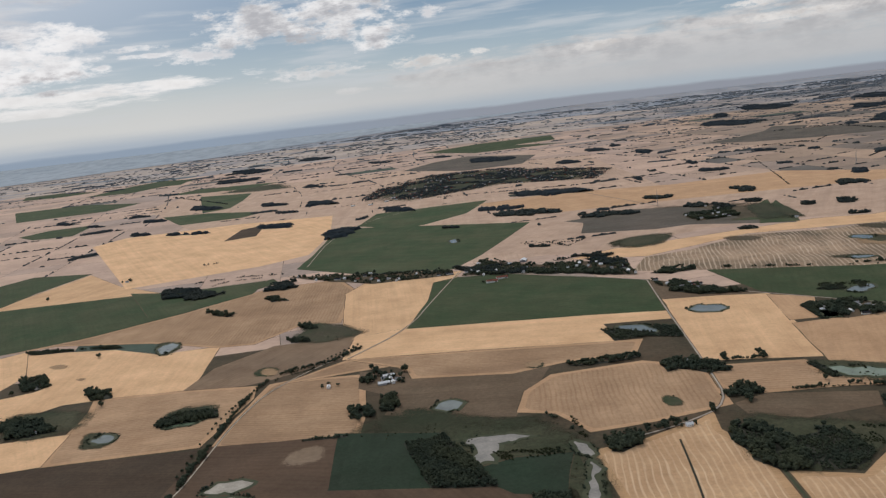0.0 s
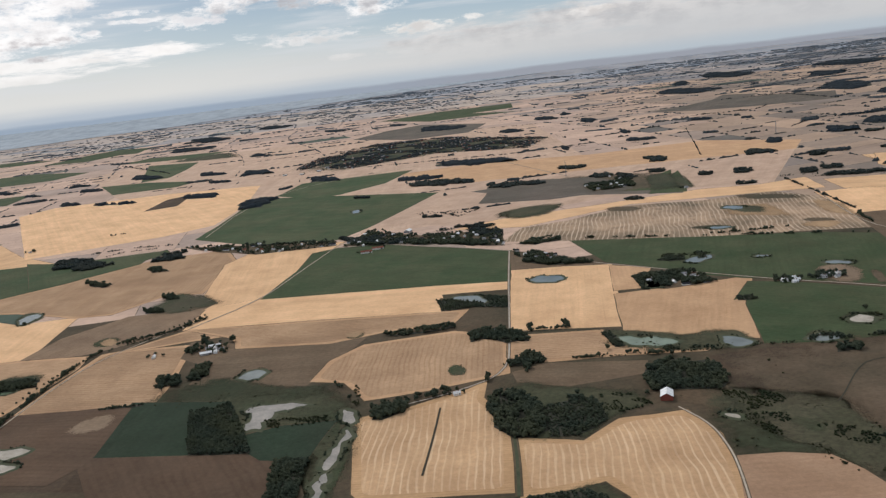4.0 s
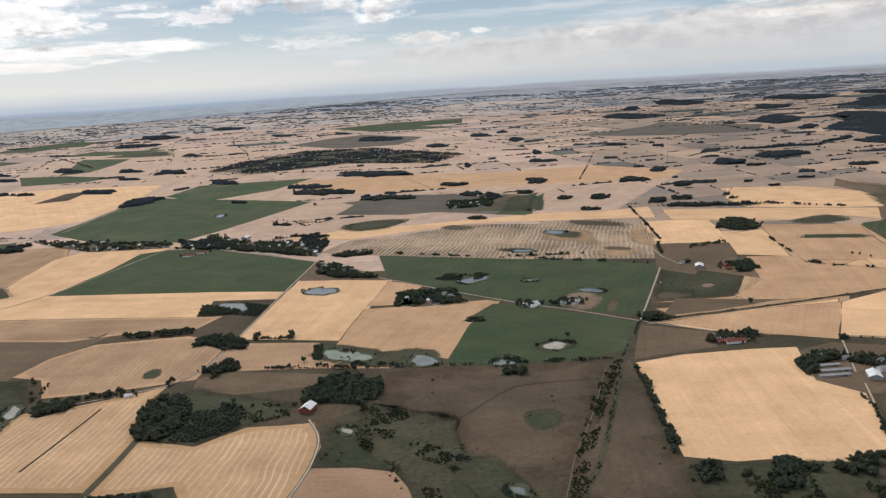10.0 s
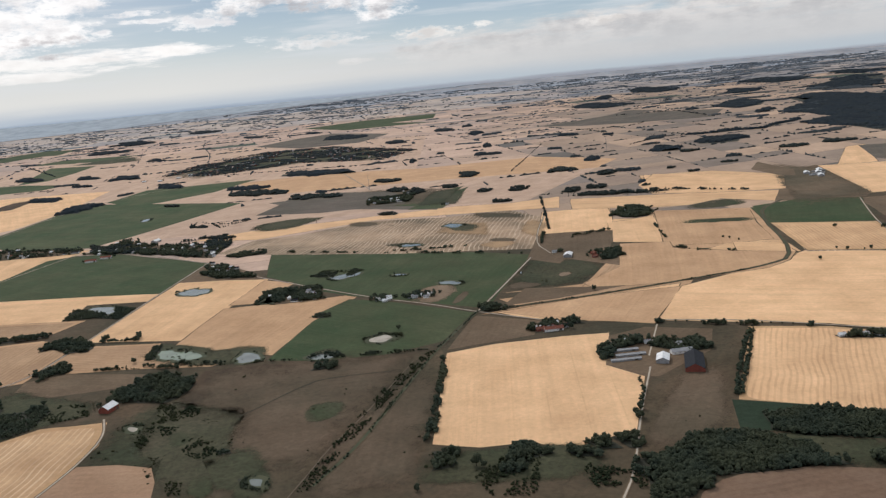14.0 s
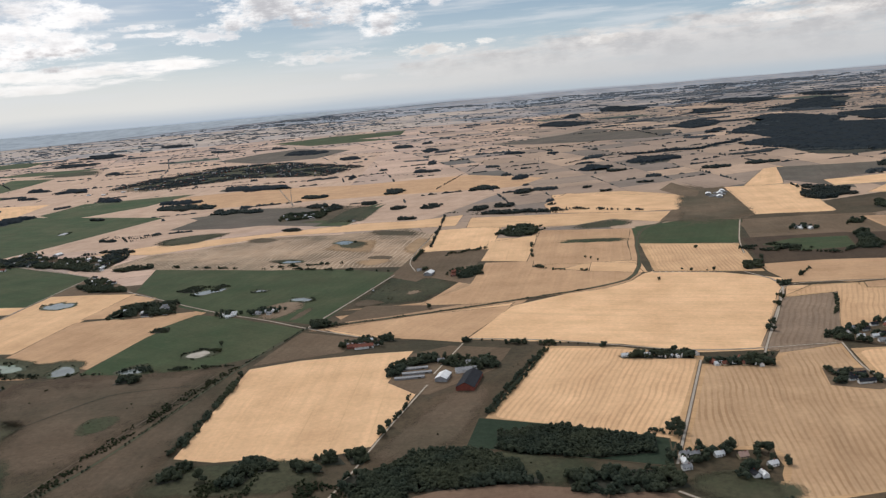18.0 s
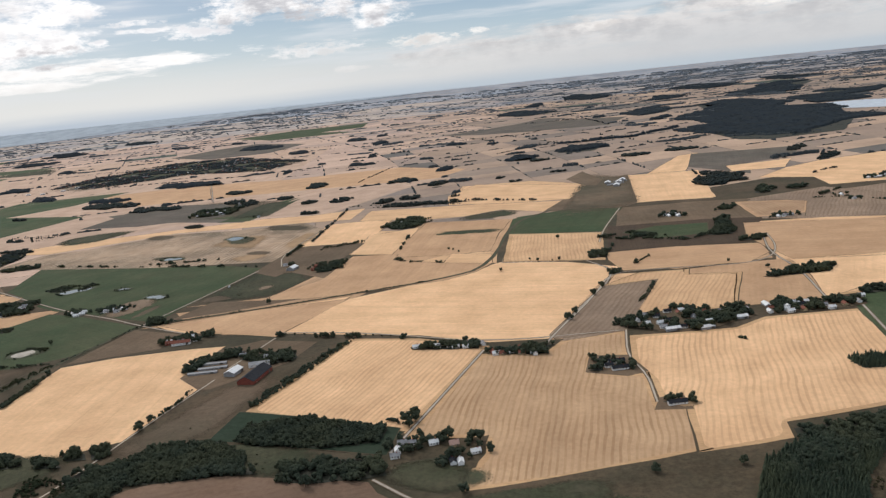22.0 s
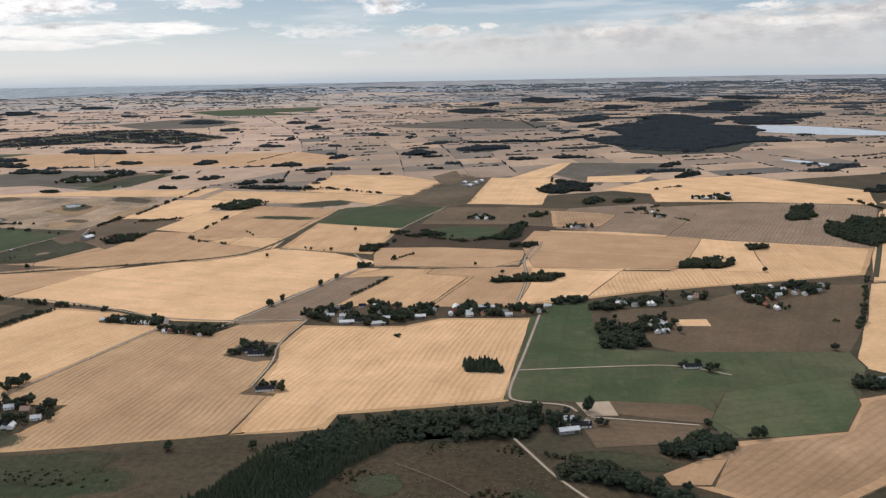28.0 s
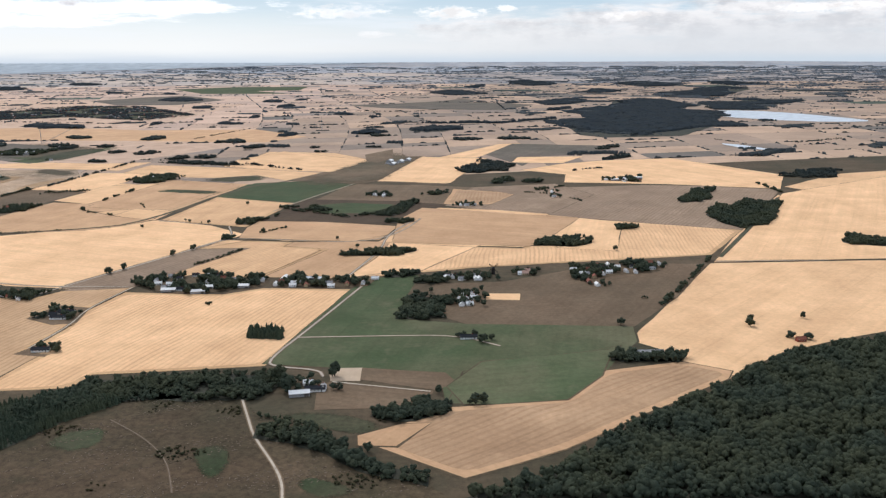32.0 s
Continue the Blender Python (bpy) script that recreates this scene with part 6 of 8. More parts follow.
def house(kind, x, y, heading, category="house", group="", plain=False):
    m = Matrix.LocRotScale(Vector(place(x, y, -0.36)), Euler((0, 0, radians(heading))), None)
    if (kind, plain) in PROTOTYPES:
        return copy_thing(PROTOTYPES[kind, plain], m)
    l, w_, h, r, wall, roof, panes, chimney, words = HOUSE_KINDS[kind]
    barn = category == "barn"
    thing = new("barn" if barn else "house")
    tagged(thing, words, category, group)
    part("wall", gable_walls(l, w_, h, r), wall, thing)
    top = part("roof", gable_roof(l, w_, h, r, 0.22, 0.12), roof, thing)
    if not plain:
        part("ridge", box(-l / 2 - 0.2, -0.12, h + r + 0.06, l / 2 + 0.2, 0.12, h + r + 0.2), roof, top)
    if chimney:
        part("chimney", box(l * 0.18, -0.2, h + r - 0.3, l * 0.18 + 0.45, 0.2, h + r + 0.6), RED_WALL, top)
    for side in () if plain else (-1, 1):
        for i in range(panes):
            cx = -l / 2 + l * (i + 0.7) / (panes + 0.6)
            y0 = side * w_ / 2
            win = part("window", box(cx - 0.3, y0 - 0.03, 0.45, cx + 0.3, y0 + 0.03, 1.05), WHITE_WALL, thing)
            part("pane", box(cx - 0.24, y0 - 0.05, 0.5, cx + 0.24, y0 + 0.05, 1.0), PANE, win)
    wide = 1.1 if barn else 0.26
    if not plain:
        part("door", box(l * 0.33 - wide, -w_ / 2 - 0.05, -0.3, l * 0.33 + wide, -w_ / 2 + 0.02, min(h - 0.1, 1.5 if barn else 1.0)), DOOR, thing)
    if not plain:
        part("gable_door", box(l / 2 - 0.02, -wide, -0.3, l / 2 + 0.05, wide, min(h - 0.1, 1.6)), DOOR, thing)
    PROTOTYPES[kind, plain] = thing
    thing.matrix_basis = m
    return thing


TOWNS, YARD = random.Random(14), Grove()


def farm(kind, points):
    for x, y in points:
        if kind in ("white", "cottage"):
            kind = "cottage" if TOWNS.random() < 0.5 else "white"
        barn = kind in ("hall", "longred", "whitebarn", "redbarn", "whitehall", "shed", "greyhall")
        turn = {"redbarn": 76, "whitehall": 74, "whitebarn": 75, "longred": 6, "hall": 12, "shed": 3, "greyhall": 6, "longdark": 4}.get(kind, TOWNS.choice((5, 15, 95, 100, 8)))
        house(kind, x, y, turn, "barn" if barn else "house", "farm buildings")
        for _ in range(0 if kind in ("redbarn", "whitehall", "shed", "greyhall") else 2 if barn else 4):
            a, d = TOWNS.uniform(-0.3, 3.4), TOWNS.uniform(5, 10) + (6 if barn else 0)
            YARD.add(WOOD_CROWNS if y < 1300 else FAR_CROWNS, x + d * math.cos(a), y + d * math.sin(a), TOWNS.uniform(2.5, 6.0), TOWNS, 1.1)


def settlement(kind, points, houses):
    rng, taken, spots = TOWNS, [], []
    xs, ys = [p[0] for p in points], [p[1] for p in points]
    apart = {"town": 10.5, "village": 9.0, "hamlet": 6.5}[kind]
    heading = {"town": 10, "village": -12, "hamlet": 5}[kind]
    tries = 0
    while len(spots) < houses and tries < 4000:
        tries += 1
        x, y = rng.uniform(min(xs), max(xs)), rng.uniform(min(ys), max(ys))
        if inside(points, x, y) and (kind != "town" or noise.noise(Vector((x / 70, y / 70, 3))) > -0.16) and all(math.hypot(x - a, y - b) > apart for a, b in taken):
            taken.append((x, y))
            spots.append((x, y))
    if kind == "town":
        rows = []
        for x, y in spots:
            l, w_, h, r, turn = rng.uniform(4, 8), rng.uniform(2.8, 4), rng.uniform(1.2, 2.0), rng.uniform(1.0, 1.5), radians(heading + rng.choice((0, 0, 90)))
            tone = rng.choice((0, 0, 0, 0, 1, 2))
            for shape, slot in ((gable_walls(l, w_, h, r), rng.choice((0, 4, 4))), (gable_roof(l, w_, h, r, 0.22, 0.12), 1 + tone)):
                rows.append(([tuple(a + b for a, b in zip(place(x, y, -0.36), (p[0] * math.cos(turn) - p[1] * math.sin(turn), p[0] * math.sin(turn) + p[1] * math.cos(turn), p[2]))) for p in shape[0]], shape[1], slot))
        shape = joined([(v, f) for v, f, _ in rows])
        me = mesh_of("town_houses", shape[0], shape[1], WHITE_WALL)
        for mat in (SLATE, FIBRE, PINK_TILE, RED_WALL):
            me.materials.append(mat)
        me.polygons.foreach_set("material_index", [slot for _, f, slot in rows for _ in f])
        tagged(new("town_houses", me), "white and red walled houses with dark and faded roofs", "houses", kind="stuff")
    for x, y in spots if kind != "town" else ():
        house(rng.choice(("white", "white", "cottage", "cottage", "cottage", "dark", "longdark", "hall", "brick")), x, y, heading + rng.choice((0, 0, 90)) + rng.uniform(-8, 8), "house", kind + " houses", sum(ys) / len(ys) > 900)
    grove, far_off = Grove(), sum(ys) / len(ys)
    gap, wide = {"town": (5.8, 1.4), "village": (4.4, 1.15), "hamlet": (3.0, 1.05)}[kind]
    for x, y in scatter(points, gap, rng):
        clump = noise.noise(Vector((x / 16, y / 16, 3)))
        if kind == "town" and noise.noise(Vector((x / 70, y / 70, 3))) < -0.12:
            continue
        if clump < (-0.25 if kind == "town" else -0.12) or any(math.hypot(x - a, y - b) < 2.9 or (abs(x - a) < 3.0 and 0 < b - y < (15 if kind == "village" else 8)) for a, b in taken):
            continue
        grove.add(TINY_CROWNS if kind == "town" else WOOD_CROWNS if far_off < 900 else FAR_CROWNS, x, y, rng.uniform(2.6, 5.6) * (1 + 0.5 * clump) * {"town": 0.66, "village": 0.95, "hamlet": 1.15}.get(kind, 1), rng, wide)
    if kind == "town":
        grove.build("garden_trees", "dark garden trees among the roofs of a small town", "trees", HAZED_FAR_LEAVES)
        return
    edge = outline(points, 9.0, 3.0)
    yard = new("gardens", mesh_of("gardens", [place(x, y, -0.44) for x, y in edge], [tuple(range(len(edge)))], FIELD_LOOKS["meadow"], edge))
    tagged(yard, "gardens and yards between the houses", "ground", kind="structure")
    grove.build("garden_trees", "dark green garden trees and bushes among the houses", "trees", BROADLEAF)


def landmark(kind, at):
    x, y = at
    thing = new("windmill" if kind == "mill" else "radio_mast")
    thing.location = place(x, y, -0.6)
    if kind == "mill":
        tagged(thing, "old tarred windmill with four lattice sails", "windmill")
        ring = [(r * math.cos(i * math.tau / 8), r * math.sin(i * math.tau / 8), z) for z, r in ((-0.5, 1.7), (5.0, 1.1)) for i in range(8)]
        part("tower", (ring, [(i, (i + 1) % 8, 8 + (i + 1) % 8, 8 + i) for i in range(8)] + [tuple(range(8, 16))]), TAR, thing)
        cap = [(0.0, 0.0, 6.4)] + [(1.25 * math.cos(i * math.tau / 8), 1.25 * math.sin(i * math.tau / 8), 5.0) for i in range(8)]
        part("cap", (cap, [(0, 1 + i, 1 + (i + 1) % 8) for i in range(8)]), SLATE, thing)
        part("axle", box(-0.12, -1.8, 5.35, 0.12, 0.0, 5.6), TAR, thing)
        for i in range(4):
            sail = part("sail", joined([box(-0.12, -1.78, 0.2, 0.12, -1.66, 4.9)] + [box(-0.12, -1.74, 1.0 + 0.45 * k, 1.0, -1.69, 1.16 + 0.45 * k) for k in range(9)]
                        + [box(0.86, -1.75, 1.0, 1.02, -1.68, 4.78)]), TAR, thing)
            sail.location, sail.rotation_euler = (0, 0, 5.47), (0, radians(40 + 90 * i), 0)
    else:
        tagged(thing, "slender galvanised lattice radio mast", "mast")
        for a, b in ((-0.5, -0.5), (0.5, -0.5), (0.5, 0.5), (-0.5, 0.5)):
            part("post", ([(a * 1.6 + d, b * 1.6 + f, 0) for d, f in ((-.1, -.1), (.1, -.1), (.1, .1), (-.1, .1))] + [(a * 0.5 + d, b * 0.5 + f, 26) for d, f in ((-.1, -.1), (.1, -.1), (.1, .1), (-.1, .1))],
                          [(0, 1, 5, 4), (1, 2, 6, 5), (2, 3, 7, 6), (3, 0, 4, 7), (4, 5, 6, 7)]), STEEL, thing)
        for k in range(8):
            s = 0.8 - 0.07 * k
            part("brace", joined([box(-s, -s - .06, 3 * k + 1, s, -s + .06, 3 * k + 1.15), box(-s, s - .06, 3 * k + 1, s, s + .06, 3 * k + 1.15),
                                  box(-s - .06, -s, 3 * k + 1, -s + .06, s, 3 * k + 1.15), box(s - .06, -s, 3 * k + 1, s + .06, s, 3 * k + 1.15)]), STEEL, thing)
        part("antenna", box(-0.12, -0.12, 26, 0.12, 0.12, 31), STEEL, thing)


def delivery_van(x, y, heading):
    thing = new("van")
    tagged(thing, "white delivery van parked on the farm road", "van")
    thing.matrix_basis = pose(*place(x, y, -0.44), 0, 0, heading)
    side = [(-1.5, 0.3), (1.5, 0.3), (1.5, 0.75), (1.05, 0.85), (0.75, 1.35), (-1.5, 1.4)]
    n = len(side)
    shell = [(a, -0.6, b) for a, b in side] + [(a, 0.6, b) for a, b in side]
    part("body", (shell, [tuple(range(n))[::-1], tuple(range(n, 2 * n))] + [(i, (i + 1) % n, n + (i + 1) % n, n + i) for i in range(n)]), PAINT, thing)
    part("windscreen", ([(1.06, -0.5, 0.88), (1.06, 0.5, 0.88), (0.79, 0.5, 1.33), (0.79, -0.5, 1.33)], [(0, 1, 2, 3)]), PANE, thing)
    for a in (-0.95, 0.95):
        for b in (-0.6, 0.6):
            ring = [(a + 0.27 * math.cos(i * 0.524), b + s, 0.27 + 0.27 * math.sin(i * 0.524)) for s in (-0.1, 0.1) for i in range(12)]
            part("wheel", (ring, [tuple(range(12)), tuple(range(12, 24))] + [(i, (i + 1) % 12, 12 + (i + 1) % 12, 12 + i) for i in range(12)]), RUBBER, thing)


# ---- woods, hedges, trees ----
wood("dense", [(-267, 649), (-268, 661), (-226, 685), (-216, 669), (-248, 659), (-257, 649)])
wood("dense", [(-432, 1173), (-451, 1254), (-394, 1245), (-344, 1172), (-380, 1155)])
wood("low", [(54, 373), (73, 381), (125, 381), (169, 366), (170, 349)])
wood("thicket", [(128, 805), (133, 757), (164, 764), (196, 738), (198, 791), (175, 800), (180, 773), (143, 801)])
wood("low", [(507, 399), (526, 393), (518, 375), (502, 370)])
wood("dense", [(551, 394), (568, 392), (556, 362), (541, 360)])
wood("dense", [(507, 401), (523, 400), (519, 375), (507, 370)])
wood("low", [(527, 358), (558, 392), (567, 387), (560, 336), (538, 339)])
wood("low", [(582, 340), (588, 365), (618, 346), (631, 331)])
wood("conifer", [(934, 247), (948, 269), (965, 305), (987, 319), (1023, 308), (1002, 282), (985, 249), (980, 244)])
wood("dense", [(985, 322), (990, 341), (1043, 349), (1077, 350), (1099, 344), (1089, 310), (1065, 311), (1034, 312), (1004, 314)])
wood("dense", [(980, 268), (962, 302), (990, 320), (1041, 329), (1055, 322), (1015, 310), (995, 293)])
wood("forest", [(1193, 217), (1200, 222), (1236, 241), (1260, 273), (1303, 312), (1333, 334), (1378, 377), (1414, 394), (1447, 402), (1358, 220)])
wood("dense", [(1097, 273), (1096, 285), (1115, 285), (1136, 271), (1151, 255), (1179, 240), (1179, 226), (1165, 237), (1139, 252), (1116, 268)])
wood("dense", [(1148, 301), (1159, 305), (1188, 317), (1186, 304), (1170, 287), (1154, 291)])
wood("dense", [(1148, 444), (1154, 509), (1184, 489), (1182, 451), (1167, 439)])
wood("dense", [(1278, 374), (1289, 383), (1317, 378), (1316, 369), (1284, 366)])
wood("dense", [(1253, 661), (1273, 675), (1306, 674), (1310, 690), (1310, 680), (1289, 652)])
wood("dense", [(1082, 622), (1138, 634), (1136, 618), (1090, 614)])
wood("dense", [(1641, 1101), (1676, 1167), (1747, 1177), (1710, 1089), (1658, 1068)])
wood("dense", [(-433, 1170), (-456, 1245), (-397, 1231), (-357, 1168), (-379, 1151)])
wood("dense", [(-259, 1083), (-252, 1119), (-234, 1078)])
wood("dense", [(1254, 665), (1272, 689), (1312, 710), (1290, 661)])
wood("dense", [(906, 444), (913, 466), (918, 460), (912, 438)])
wood("dense", [(937, 384), (941, 388), (949, 384), (947, 380), (939, 382)])
wood("dense", [(805, 519), (810, 531), (838, 517), (835, 507), (819, 510)])
wood("dense", [(854, 490), (860, 505), (891, 510), (882, 482)])
wood("dense", [(676, 809), (688, 853), (706, 872), (702, 833), (690, 803)])
wood("dense", [(959, 747), (969, 793), (983, 792), (976, 746)])
wood("dense", [(964, 676), (969, 693), (979, 692), (973, 676)])
wood("dense", [(1092, 805), (1115, 858), (1134, 903), (1141, 899), (1127, 826), (1116, 793)])
wood("dense", [(1146, 936), (1160, 975), (1174, 972), (1159, 927)])
wood("dense", [(1110, 763), (1120, 786), (1143, 782), (1131, 752)])
wood("dense", [(1018, 824), (1024, 842), (1046, 839), (1041, 818)])
wood("dense", [(1131, 558), (1142, 574), (1160, 573), (1146, 546), (1130, 547)])
wood("dense", [(1091, 640), (1103, 640), (1132, 654), (1153, 652), (1139, 619), (1091, 618)])
wood("dense", [(624, 514), (625, 549), (634, 559), (646, 570), (661, 566), (662, 554), (638, 545), (632, 515)])
wood("dense", [(661, 545), (676, 555), (702, 553), (706, 537), (695, 522), (683, 511), (680, 526)])
wood("dense", [(550, 658), (541, 687), (556, 687), (568, 656)])
wood("dense", [(592, 603), (591, 622), (599, 630), (604, 615), (601, 600)])
wood("dense", [(615, 601), (610, 624), (621, 625), (628, 599)])
wood("dense", [(687, 813), (687, 858), (702, 871), (706, 819)])
wood("dense", [(195, 1071), (169, 1152), (194, 1156), (218, 1110), (214, 1055)])
wood("dense", [(-79, 641), (-81, 668), (-70, 679), (-65, 666), (-68, 629)])
wood("dense", [(-101, 707), (-106, 734), (-97, 728), (-90, 707)])
wood("dense", [(84, 517), (81, 541), (89, 553), (105, 550), (106, 529), (91, 512)])
wood("dense", [(157, 662), (158, 691), (190, 688), (207, 660), (205, 638), (186, 640), (175, 664)])
wood("dense", [(184, 585), (185, 611), (199, 620), (214, 603), (211, 586)])
wood("dense", [(80, 696), (108, 701), (135, 704), (143, 714), (145, 703), (119, 689), (92, 690)])
wood("dense", [(-187, 914), (-196, 952), (-185, 948), (-170, 912)])
wood("dense", [(-193, 865), (-201, 894), (-184, 890), (-170, 860)])
wood("dense", [(-258, 1077), (-273, 1127), (-250, 1116), (-233, 1070)])
wood("dense", [(-326, 1049), (-337, 1083), (-293, 1049), (-292, 1019)])
wood("dense", [(-434, 1182), (-435, 1255), (-400, 1250), (-357, 1168), (-383, 1147)])
wood("dense", [(-270, 1148), (-285, 1224), (-261, 1222), (-242, 1177), (-253, 1140)])
wood("dense", [(276, 518), (280, 562), (303, 579), (327, 568), (329, 532), (321, 505), (300, 509)])
wood("dense", [(541, 661), (555, 686), (568, 675), (558, 654)])
wood("low", [(364, 852), (380, 871), (399, 861), (413, 867), (426, 852), (393, 851)])
wood("thicket", [(696, 392), (696, 417), (746, 398), (774, 380), (767, 363), (709, 382)])
wood("dense", [(645, 350), (641, 366), (656, 385), (672, 382), (682, 371), (712, 353), (715, 340), (676, 346)])
wood("dense", [(728, 335), (728, 354), (750, 357), (784, 346), (785, 327), (771, 322), (737, 330)])
wood("dense", [(623, 332), (610, 363), (621, 374), (639, 364), (647, 341), (643, 328)])
wood("dense", [(585, 373), (579, 389), (592, 388), (600, 371)])
wood("dense", [(598, 380), (590, 399), (602, 399), (611, 378)])
wood("dense", [(614, 379), (607, 400), (618, 402), (623, 389), (620, 376)])
wood("dense", [(563, 375), (552, 397), (566, 396), (574, 382)])
wood("conifer", [(1060, 403), (1058, 421), (1079, 419), (1082, 401)])
wood("dense", [(1277, 368), (1284, 389), (1294, 390), (1296, 384), (1296, 369)])
wood("dense", [(1301, 368), (1309, 388), (1321, 383), (1317, 371)])
wood("dense", [(1148, 295), (1174, 319), (1187, 317), (1184, 299), (1159, 289)])
wood("dense", [(-455, 801), (-479, 854), (-450, 857), (-427, 813), (-440, 793)])
wood("dense", [(-360, 740), (-377, 786), (-357, 783), (-340, 743)])
wood("dense", [(-401, 660), (-420, 710), (-397, 717), (-369, 686), (-374, 660)])
wood("dense", [(165, 493), (164, 537), (172, 548), (188, 540), (198, 525), (200, 478), (190, 462), (171, 483)])
wood("dense", [(217, 510), (219, 530), (226, 532), (228, 507)])
wood("thicket", [(199, 461), (200, 515), (216, 521), (237, 518), (238, 487), (227, 472), (216, 458)])
wood("low", [(236, 491), (240, 517), (262, 511), (271, 491), (249, 484)])
wood("dense", [(1442, 886), (1459, 941), (1500, 976), (1485, 909)])
wood("dense", [(1540, 688), (1555, 718), (1589, 693), (1571, 658), (1544, 669)])
wood("dense", [(1344, 742), (1367, 756), (1365, 742), (1344, 726)])
wood("dense", [(1154, 531), (1156, 551), (1176, 553), (1182, 540), (1169, 525)])
wood("dense", [(1252, 657), (1267, 690), (1289, 697), (1302, 681), (1317, 707), (1311, 685), (1291, 652)])
wood("dense", [(-303, 2215), (-298, 2156), (-334, 2182), (-378, 2240), (-406, 2324), (-415, 2392), (-374, 2361), (-328, 2297)])
wood("dense", [(-453, 2304), (-448, 2256), (-483, 2280), (-527, 2331), (-552, 2401), (-560, 2455), (-521, 2427), (-477, 2372)])
wood("dense", [(-81, 1891), (-82, 1844), (-116, 1866), (-155, 1914), (-173, 1981), (-174, 2035), (-136, 2009), (-96, 1957)])
wood("dense", [(-351, 1840), (-347, 1794), (-387, 1817), (-435, 1866), (-463, 1932), (-470, 1985), (-425, 1958), (-375, 1905)])
wood("dense", [(-387, 2083), (-390, 2065), (-418, 2081), (-448, 2108), (-458, 2138), (-455, 2157), (-426, 2140), (-396, 2112)])
wood("dense", [(8, 1545), (8, 1522), (-8, 1531), (-24, 1551), (-32, 1581), (-32, 1605), (-16, 1595), (1, 1574)])
wood("dense", [(142, 1261), (139, 1245), (122, 1253), (105, 1269), (101, 1292), (104, 1309), (121, 1301), (138, 1284)])
wood("dense", [(217, 1603), (192, 1574), (126, 1609), (61, 1665), (54, 1719), (80, 1752), (152, 1711), (215, 1653)])
wood("dense", [(336, 1482), (314, 1456), (261, 1484), (212, 1528), (209, 1574), (232, 1604), (288, 1573), (337, 1526)])
wood("dense", [(148, 1710), (132, 1690), (87, 1715), (43, 1754), (39, 1790), (55, 1812), (103, 1784), (146, 1744)])
wood("dense", [(441, 1481), (435, 1450), (422, 1459), (410, 1484), (410, 1526), (416, 1561), (430, 1550), (442, 1522)])
wood("dense", [(428, 1626), (415, 1602), (388, 1619), (363, 1650), (363, 1687), (376, 1714), (405, 1695), (430, 1662)])
wood("dense", [(326, 1857), (285, 1838), (193, 1894), (105, 1971), (103, 2026), (146, 2050), (246, 1984), (330, 1907)])
wood("dense", [(-671, 2426), (-651, 2357), (-684, 2381), (-733, 2442), (-775, 2538), (-800, 2618), (-762, 2589), (-711, 2520)])
wood("dense", [(-757, 3420), (-770, 3351), (-878, 3443), (-1000, 3587), (-1048, 3726), (-1040, 3811), (-916, 3699), (-794, 3547)])
wood("dense", [(-393, 2738), (-398, 2696), (-444, 2732), (-495, 2794), (-514, 2862), (-511, 2909), (-461, 2868), (-410, 2803)])
wood("dense", [(243, 2984), (216, 2905), (143, 2978), (69, 3105), (58, 3247), (85, 3345), (168, 3253), (240, 3115)])
wood("dense", [(397, 2574), (383, 2520), (351, 2551), (322, 2614), (321, 2695), (335, 2756), (369, 2720), (398, 2653)])
wood("dense", [(-279, 3615), (-278, 3536), (-319, 3580), (-365, 3670), (-388, 3788), (-391, 3879), (-346, 3827), (-298, 3730)])
wood("dense", [(-8, 3492), (-14, 3439), (-46, 3475), (-79, 3542), (-89, 3624), (-83, 3683), (-49, 3643), (-16, 3572)])
wood("dense", [(-812, 4789), (-809, 4665), (-896, 4769), (-1001, 4953), (-1057, 5167), (-1067, 5319), (-967, 5189), (-859, 4988)])
wood("dense", [(441, 1214), (436, 1204), (424, 1210), (413, 1221), (414, 1236), (419, 1248), (432, 1241), (442, 1229)])
wood("dense", [(442, 1978), (440, 1922), (435, 1930), (430, 1966), (430, 2034), (433, 2097), (438, 2087), (443, 2047)])
wood("dense", [(-245, 1588), (-284, 1708), (-271, 1786), (-215, 1828), (-193, 1754), (-215, 1677), (-205, 1563)])
wood("dense", [(1556, 2789), (1482, 2680), (1442, 2750), (1431, 2888), (1498, 3070), (1583, 3213), (1625, 3118), (1627, 2959)])
wood("dense", [(1484, 2513), (1445, 2443), (1432, 2468), (1436, 2530), (1475, 2626), (1518, 2706), (1530, 2676), (1524, 2607)])
wood("dense", [(1507, 1985), (1460, 1933), (1435, 1966), (1428, 2028), (1469, 2109), (1520, 2170), (1546, 2131), (1550, 2062)])
wood("dense", [(1838, 3655), (1766, 3533), (1739, 3610), (1742, 3762), (1814, 3960), (1897, 4114), (1924, 4014), (1913, 3842)])
wood("dense", [(2365, 4437), (2242, 4310), (2189, 4535), (2186, 4886), (2313, 5210), (2465, 5395), (2511, 5081), (2490, 4704)])
wood("dense", [(2845, 4593), (2727, 4478), (2703, 4680), (2734, 4989), (2872, 5271), (3017, 5431), (3029, 5162), (2978, 4831)])
wood("dense", [(1009, 1741), (980, 1699), (955, 1721), (940, 1767), (959, 1829), (989, 1877), (1016, 1851), (1030, 1801)])
wood("dense", [(1033, 1668), (1017, 1651), (1001, 1665), (989, 1688), (999, 1713), (1015, 1730), (1032, 1716), (1043, 1692)])
wood("dense", [(1220, 1587), (1196, 1571), (1172, 1590), (1156, 1620), (1171, 1649), (1196, 1667), (1221, 1646), (1236, 1615)])
